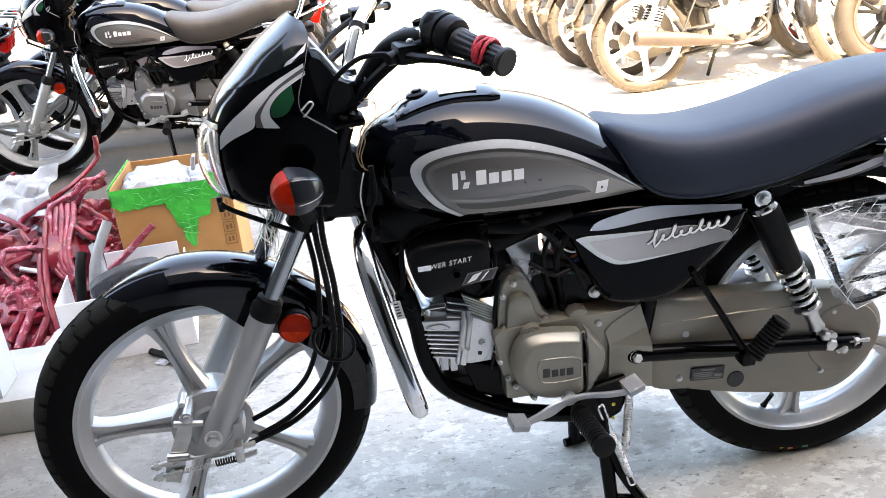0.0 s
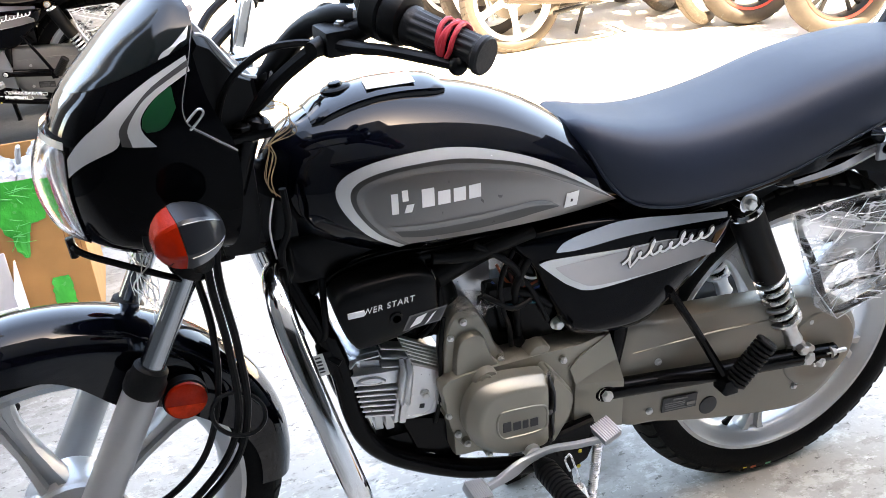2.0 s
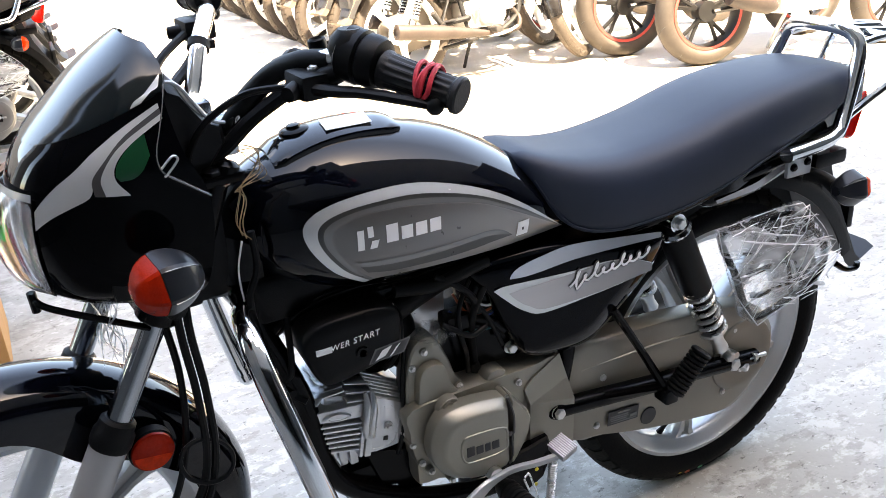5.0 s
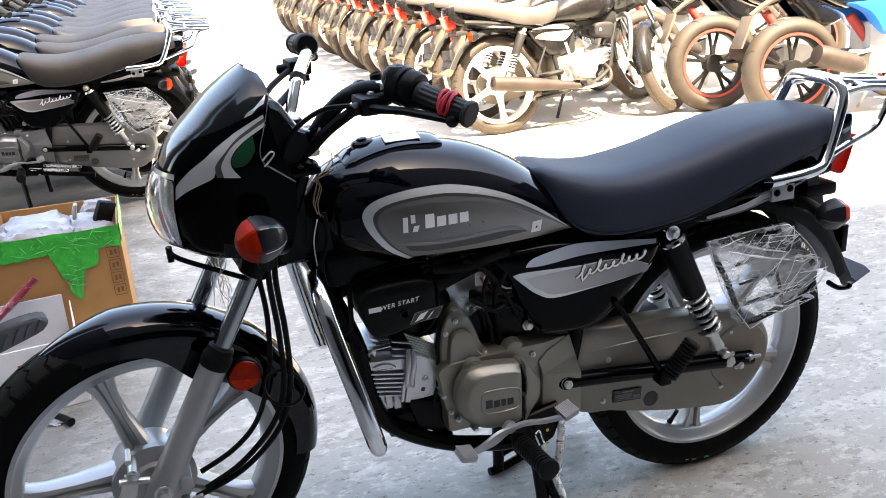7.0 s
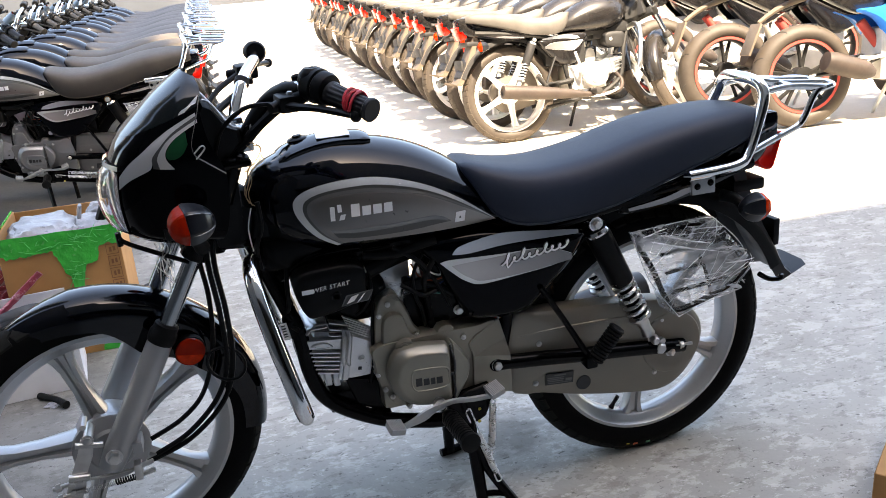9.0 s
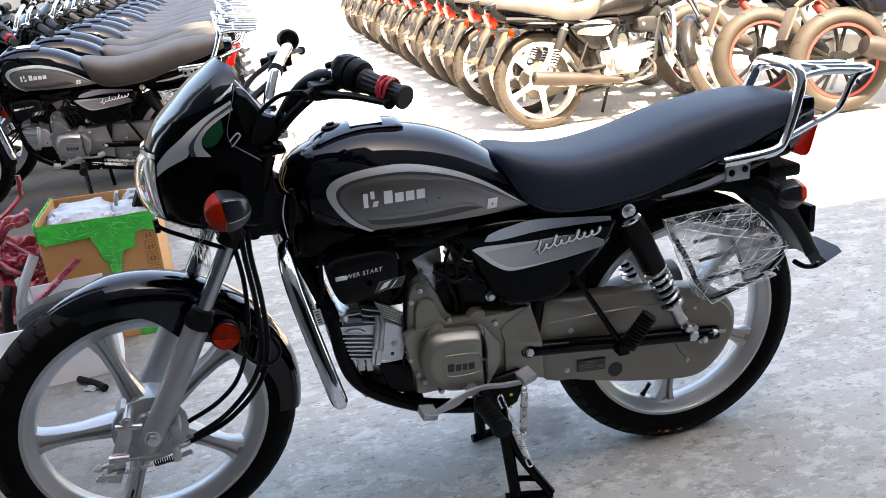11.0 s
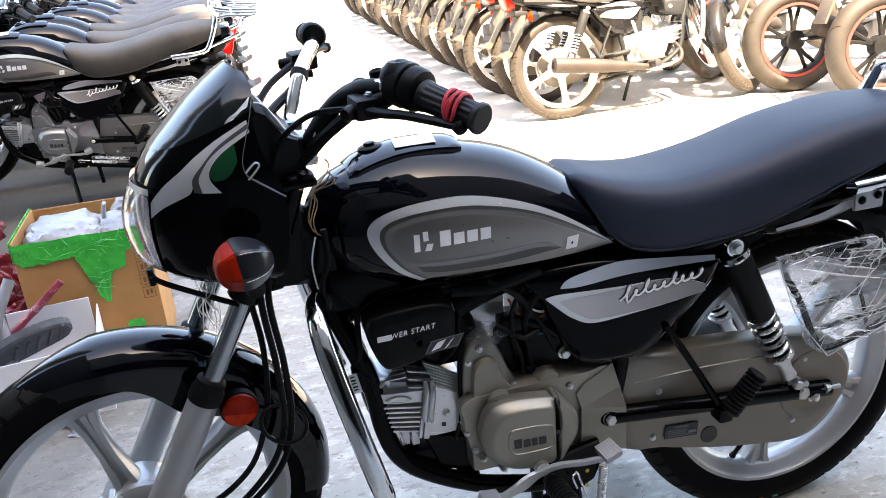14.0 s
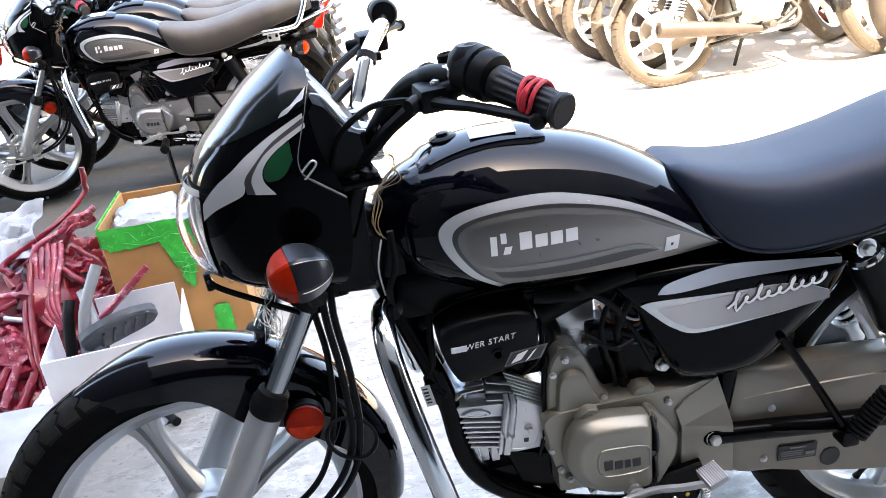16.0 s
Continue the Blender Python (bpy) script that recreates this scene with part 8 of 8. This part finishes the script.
bag((-0.895, 1.375, 0.372), (0.118, 0.135, 0.085), 6, 1.0)
bag((-0.745, 1.40, 0.362), (0.075, 0.120, 0.072), 14, 4.1)
bag((-0.715, 1.50, 0.382), (0.055, 0.055, 0.075), -10, 7.3)
b = bmesh.new()
tube(b, [(-0.780, 1.40, 0.42), (-0.775, 1.40, 0.455), (-0.768, 1.395, 0.478)], [0.014, 0.016, 0.012], 8, n=4, flat=0.5)
thing("plastic_bag", b, BAG, "twisted neck of a white plastic bag", "bag", "bags in the cardboard box")
b = bmesh.new()
box(b, (-0.03, -0.012, -0.05), (0.03, 0.012, 0.05), 0.01)
ob = thing("rubber_pad", b, M["rubber"], "dark rubber pad in the cardboard box", "pad")
ob.matrix_basis = pose(-0.690, 1.37, 0.436, 15, 20, 30)

# white carton of foot rests
wb = tagged(new("white_carton"), "open torn white carton holding a dark foot board", "carton")
wb.matrix_basis = pose(-0.995, 1.065, 0.004, 0, 0, 6)
for lo, hi in (((-0.185, -0.125, 0), (0.185, -0.121, 0.20)), ((-0.06, 0.121, 0), (0.165, 0.125, 0.25)), ((-0.185, -0.121, 0), (-0.181, 0.121, 0.20)), ((0.181, -0.121, 0), (0.185, 0.121, 0.225)), ((-0.185, -0.125, -0.004), (0.185, 0.125, 0))):
    b = bmesh.new()
    box(b, lo, hi, 0.001, seg=1)
    part("card_wall", b, WHITE_CARD, wb)
b = bmesh.new()
box(b, (0.02, -0.1272, 0.13), (0.042, -0.1258, 0.155), 0)
part("printed_mark", b, M["red_band"], wb, "small crimson printed mark")
def foot_rest(x, y, z, rx, ry, rz):
    fr = tagged(new("foot_rest"), "dark grey ribbed plastic foot board in the carton", "foot rest")
    b = bmesh.new()
    cover(b, outline([(-0.1, -0.05), (-0.09, 0.04), (-0.02, 0.07), (0.06, 0.055), (0.10, 0.01), (0.08, -0.05), (0.0, -0.06)], 3), [(0, 1), (-0.018, 1), (-0.024, 0.93), (-0.024, 0.4)])
    part("board", b, BOARD, fr)
    for k in range(5):
        b = bmesh.new()
        tube(b, [(-0.065 + 0.03 * k, -0.025, -0.035), (-0.05 + 0.03 * k, -0.027, 0.0), (-0.03 + 0.03 * k, -0.026, 0.04)], 0.004, 6, n=2)
        part("rib", b, BOARD, fr)
    fr.matrix_basis = pose(x, y, z, rx, ry, rz) @ Matrix.Scale(1.08, 4)
foot_rest(-0.985, 1.05, 0.225, 48, -16, 8)
for k, pts in enumerate(([(-1.09, 1.04, 0.10), (-1.075, 1.08, 0.25), (-1.02, 1.14, 0.37)], [(-1.14, 1.06, 0.10), (-1.12, 1.08, 0.24), (-1.11, 1.11, 0.29)], [(-1.05, 1.04, 0.10), (-1.055, 1.08, 0.22), (-1.08, 1.14, 0.30)])):
    b = bmesh.new()
    tube(b, pts, 0.016, 12)
    thing("tube_offcut", b, STEEL_GREY if k != 1 else M["rubber"], "grey bent tube standing in the carton", "tube", "tubes in the carton")

# heap of leg guards wrapped in red film
rnd = random.Random(7)


def wrapped_tube(pts, r, pale, seed, label="bent leg guard tube wrapped in red film"):
    b = bmesh.new()
    tube(b, pts, r, 10, n=7)
    for v in b.verts:
        v.co += Vector(noise.noise_vector(v.co * 55 + Vector((seed, 0, 0)))) * 0.0028
    return thing("leg_guard", b, RED_PALE if pale else RED_WRAP, label, "leg guard", "heap of wrapped leg guards")


for k in range(60):
    ln, bend = rnd.uniform(0.24, 0.46), rnd.uniform(-0.09, 0.09)
    pts = [Vector((-ln / 2, 0, 0)), Vector((-ln * 0.15, bend * 0.8, 0.01)), Vector((ln * 0.2, bend, 0)), Vector((ln / 2, bend * 0.3, 0))]
    ob = wrapped_tube(pts, rnd.uniform(0.007, 0.0105), rnd.random() < 0.12, k)
    f = rnd.random()
    ob.matrix_basis = pose(-1.60 + 0.46 * rnd.random(), 1.17 + 0.36 * f + 0.10 * rnd.random(), 0.03 + 0.26 * f, rnd.uniform(-25, 25), rnd.uniform(-45, 25), rnd.uniform(-50, 70))
# bundle bent over in front
for k in range(5):
    x, low = -1.258 + 0.0185 * k, 0.006 * k
    wrapped_tube([(x - 0.002, 1.40, 0.375 - 0.003 * k), (x + 0.001, 1.35, 0.325), (x + 0.001 - 0.003 * k, 1.285, 0.245 + low), (x + 0.014 - 0.006 * k, 1.245, 0.195 + low), (x + 0.060 - 0.012 * k, 1.215, 0.155 + low)], 0.0092, True, k + 70, "leg guard tube in pale red film in the bundle")
# loose tubes over the heap
for k, (r, pale, pts) in enumerate((
        (0.0088, False, [(-1.10, 1.535, 0.555), (-1.105, 1.535, 0.505), (-1.118, 1.53, 0.468), (-1.20, 1.46, 0.410), (-1.335, 1.38, 0.350), (-1.352, 1.35, 0.33), (-1.32, 1.30, 0.285)]),
        (0.0095, True, [(-1.075, 1.46, 0.445), (-1.155, 1.43, 0.405), (-1.250, 1.39, 0.37), (-1.268, 1.36, 0.33)]),
        (0.0110, True, [(-1.10, 1.14, 0.17), (-1.00, 1.16, 0.245), (-0.90, 1.18, 0.325)]),
        (0.0095, True, [(-1.408, 1.25, 0.235), (-1.396, 1.27, 0.268), (-1.375, 1.28, 0.275), (-1.275, 1.275, 0.27)]),
        (0.0090, False, [(-1.392, 1.25, 0.230), (-1.374, 1.255, 0.240), (-1.31, 1.27, 0.255)]),
        (0.0100, False, [(-1.270, 1.345, 0.335), (-1.266, 1.23, 0.225), (-1.254, 1.145, 0.135), (-1.233, 1.085, 0.055)]),
        (0.0090, False, [(-1.285, 1.31, 0.29), (-1.285, 1.22, 0.21), (-1.27, 1.14, 0.12), (-1.25, 1.09, 0.03)]),
        (0.0100, False, [(-1.45, 1.41, 0.37), (-1.377, 1.36, 0.345), (-1.322, 1.33, 0.315)]),
        (0.0100, False, [(-1.43, 1.31, 0.29), (-1.39, 1.24, 0.22), (-1.345, 1.20, 0.19)]),
        (0.0095, False, [(-1.176, 1.33, 0.305), (-1.112, 1.29, 0.27), (-1.057, 1.29, 0.27)]),
        (0.0090, False, [(-1.15, 1.38, 0.36), (-1.09, 1.35, 0.32), (-1.05, 1.33, 0.28)]),
        (0.0130, True, [(-1.308, 1.13, 0.115), (-1.333, 1.09, 0.07), (-1.352, 1.05, 0.03)]),
        (0.0130, False, [(-1.264, 1.11, 0.09), (-1.286, 1.07, 0.05), (-1.304, 1.045, 0.02)]),
        (0.0130, False, [(-1.334, 1.13, 0.11), (-1.36, 1.10, 0.08), (-1.378, 1.07, 0.05)]))):
    wrapped_tube(pts, r, pale, k + 90, "loose leg guard tube wrapped in red film")


def crumpled(name, c, size, turn, material, label, cat, seed, high=0.03, n=18):
    """A thin crumpled sheet lying on what is under it, with folds and a ragged edge."""
    b = bmesh.new()
    grid = []
    for i in range(n + 1):
        row = []
        for j in range(n + 1):
            u, v = 2 * i / n - 1, 2 * j / n - 1
            w = Vector((u, v, seed))
            edge = 1 + 0.25 * noise.noise(Vector((u * 1.6, v * 1.6, seed + 3)))
            z = high * (1.6 * abs(noise.noise(w * 1.4)) + 0.45 * abs(noise.noise(w * 3.3)) - 0.5 * (u * u + v * v))
            row.append(b.verts.new((u * size[0] * edge, v * size[1] * edge, z)))
        grid.append(row)
    for p, q in zip(grid, grid[1:]):
        for j in range(n):
            b.faces.new((p[j], q[j], q[j + 1], p[j + 1]))
    solidify(b, 0.0015)
    ob = thing(name, b, material, label, cat, sharp=24)
    ob.matrix_basis = pose(*c, *turn)
    return ob


for k, (c, size, turn, pale) in enumerate((((-1.345, 1.185, 0.155), (0.065, 0.055), (38, 0, 8), True), ((-1.12, 1.375, 0.325), (0.085, 0.06), (42, 0, -15), False), ((-1.16, 1.43, 0.395), (0.085, 0.022), (40, -25, 20), True), ((-1.05, 1.25, 0.235), (0.06, 0.045), (35, 0, 30), False), ((-1.45, 1.33, 0.25), (0.12, 0.09), (42, 0, 0), False), ((-1.28, 1.12, 0.04), (0.13, 0.10), (25, 0, 10), False), ((-1.26, 1.30, 0.20), (0.12, 0.10), (44, 0, 0), False))):
    crumpled("red_film", c, size, turn, RED_PALE if pale else RED_WRAP, "crumpled red packing film in the heap", "film", k * 2.7)
crumpled("packing_film", (-1.17, 1.36, 0.285), (0.05, 0.04), (40, 0, 20), BAG, "crumpled clear packing film among the red tubes", "film", 31.0)
for k, (x, y, z, rx, ry, rz) in enumerate(((-1.5, 1.50, 0.08, 0.30, 0.26, 0.20), (-1.24, 1.44, 0.14, 0.17, 0.2, 0.16), (-1.40, 1.22, 0.05, 0.18, 0.12, 0.08))):
    lump("red_film", (x, y, z), (rx, ry, rz), RED_WRAP, "crumpled red packing film in the heap", "film", k * 2.7, 0.45, 0.1, 30)
b = bmesh.new()
tube(b, [(-1.346, 1.235, 0.222), (-1.279, 1.222, 0.206)], 0.0085, 10, smooth=False)
thing("tube_offcut", b, M["zinc"], "short grey steel tube lying on the heap", "tube")
crumpled("plastic_sheet", (-1.37, 1.47, 0.40), (0.115, 0.10), (35, -6, -8), BAG, "crumpled white plastic sheet on the red heap", "sheet", 9.3, 0.032, 28)
lump("bubble_wrap", (-1.155, 0.99, 0.045), (0.085, 0.07, 0.05), mat("pinkish_wrap", (0.58, 0.5, 0.5), 0.45, vary=0.3, scale=45, bump=0.8, bump_scale=60), "crumpled pinkish bubble wrap", "wrap", 4.4, 0.35, 0.1)
b = bmesh.new()
tube(b, [(-0.932, 0.923, 0.013), (-0.879, 0.874, 0.014), (-0.845, 0.825, 0.013)], [0.011, 0.0095, 0.0125], 10)
thing("rubber_hose", b, M["rubber"], "short black rubber hose lying on the concrete", "hose")
lump("paper_scrap", (-0.883, 0.864, 0.004), (0.024, 0.02, 0.005), BAG, "small white paper scrap on the concrete", "scrap", 5.5, 0.5, 0.2)
b = bmesh.new()
g = outline([(math.cos(2 * math.pi * k / 20) * (0.13 if k % 2 else 0.10), math.sin(2 * math.pi * k / 20) * (0.13 if k % 2 else 0.10)) for k in range(20)], 2)
slab(b, g, 0, 0.012)
ob = thing("grey_disc", b, mat("blue_grey_card", (0.22, 0.25, 0.28), 0.7), "blue-grey notched disc lying behind the heap", "disc")
ob.matrix_basis = pose(-1.81, 3.37, 0.016, 90, 0, 10)

# white pillar and plinth at the edge of the shop
b = bmesh.new()
box(b, (-2.4, 0.585, 0), (-1.09, 0.90, 0.10), 0.010)
thing("plinth", b, PLINTH, "rough white cement plinth", "plinth", kind="structure")
b = bmesh.new()
box(b, (-1.75, 0.60, 0.10), (-1.235, 0.72, 0.42), 0.006)
box(b, (-1.75, 0.60, 0.42), (-1.25, 0.72, 3.0), 0.006)
thing("pillar", b, mat("white_sheet_metal", (0.46, 0.47, 0.465), 0.5, vary=0.06), "white painted pillar on the plinth", "pillar", kind="structure")
b = bmesh.new()
box(b, (-0.16, -0.12, 0), (0.16, 0.12, 0.11), 0.002, seg=1)
ob = thing("cardboard_carton", b, CARD, "closed brown cardboard carton on the ground", "box")
ob.matrix_basis = pose(1.095, -0.455, 0, 0, 0, 38)
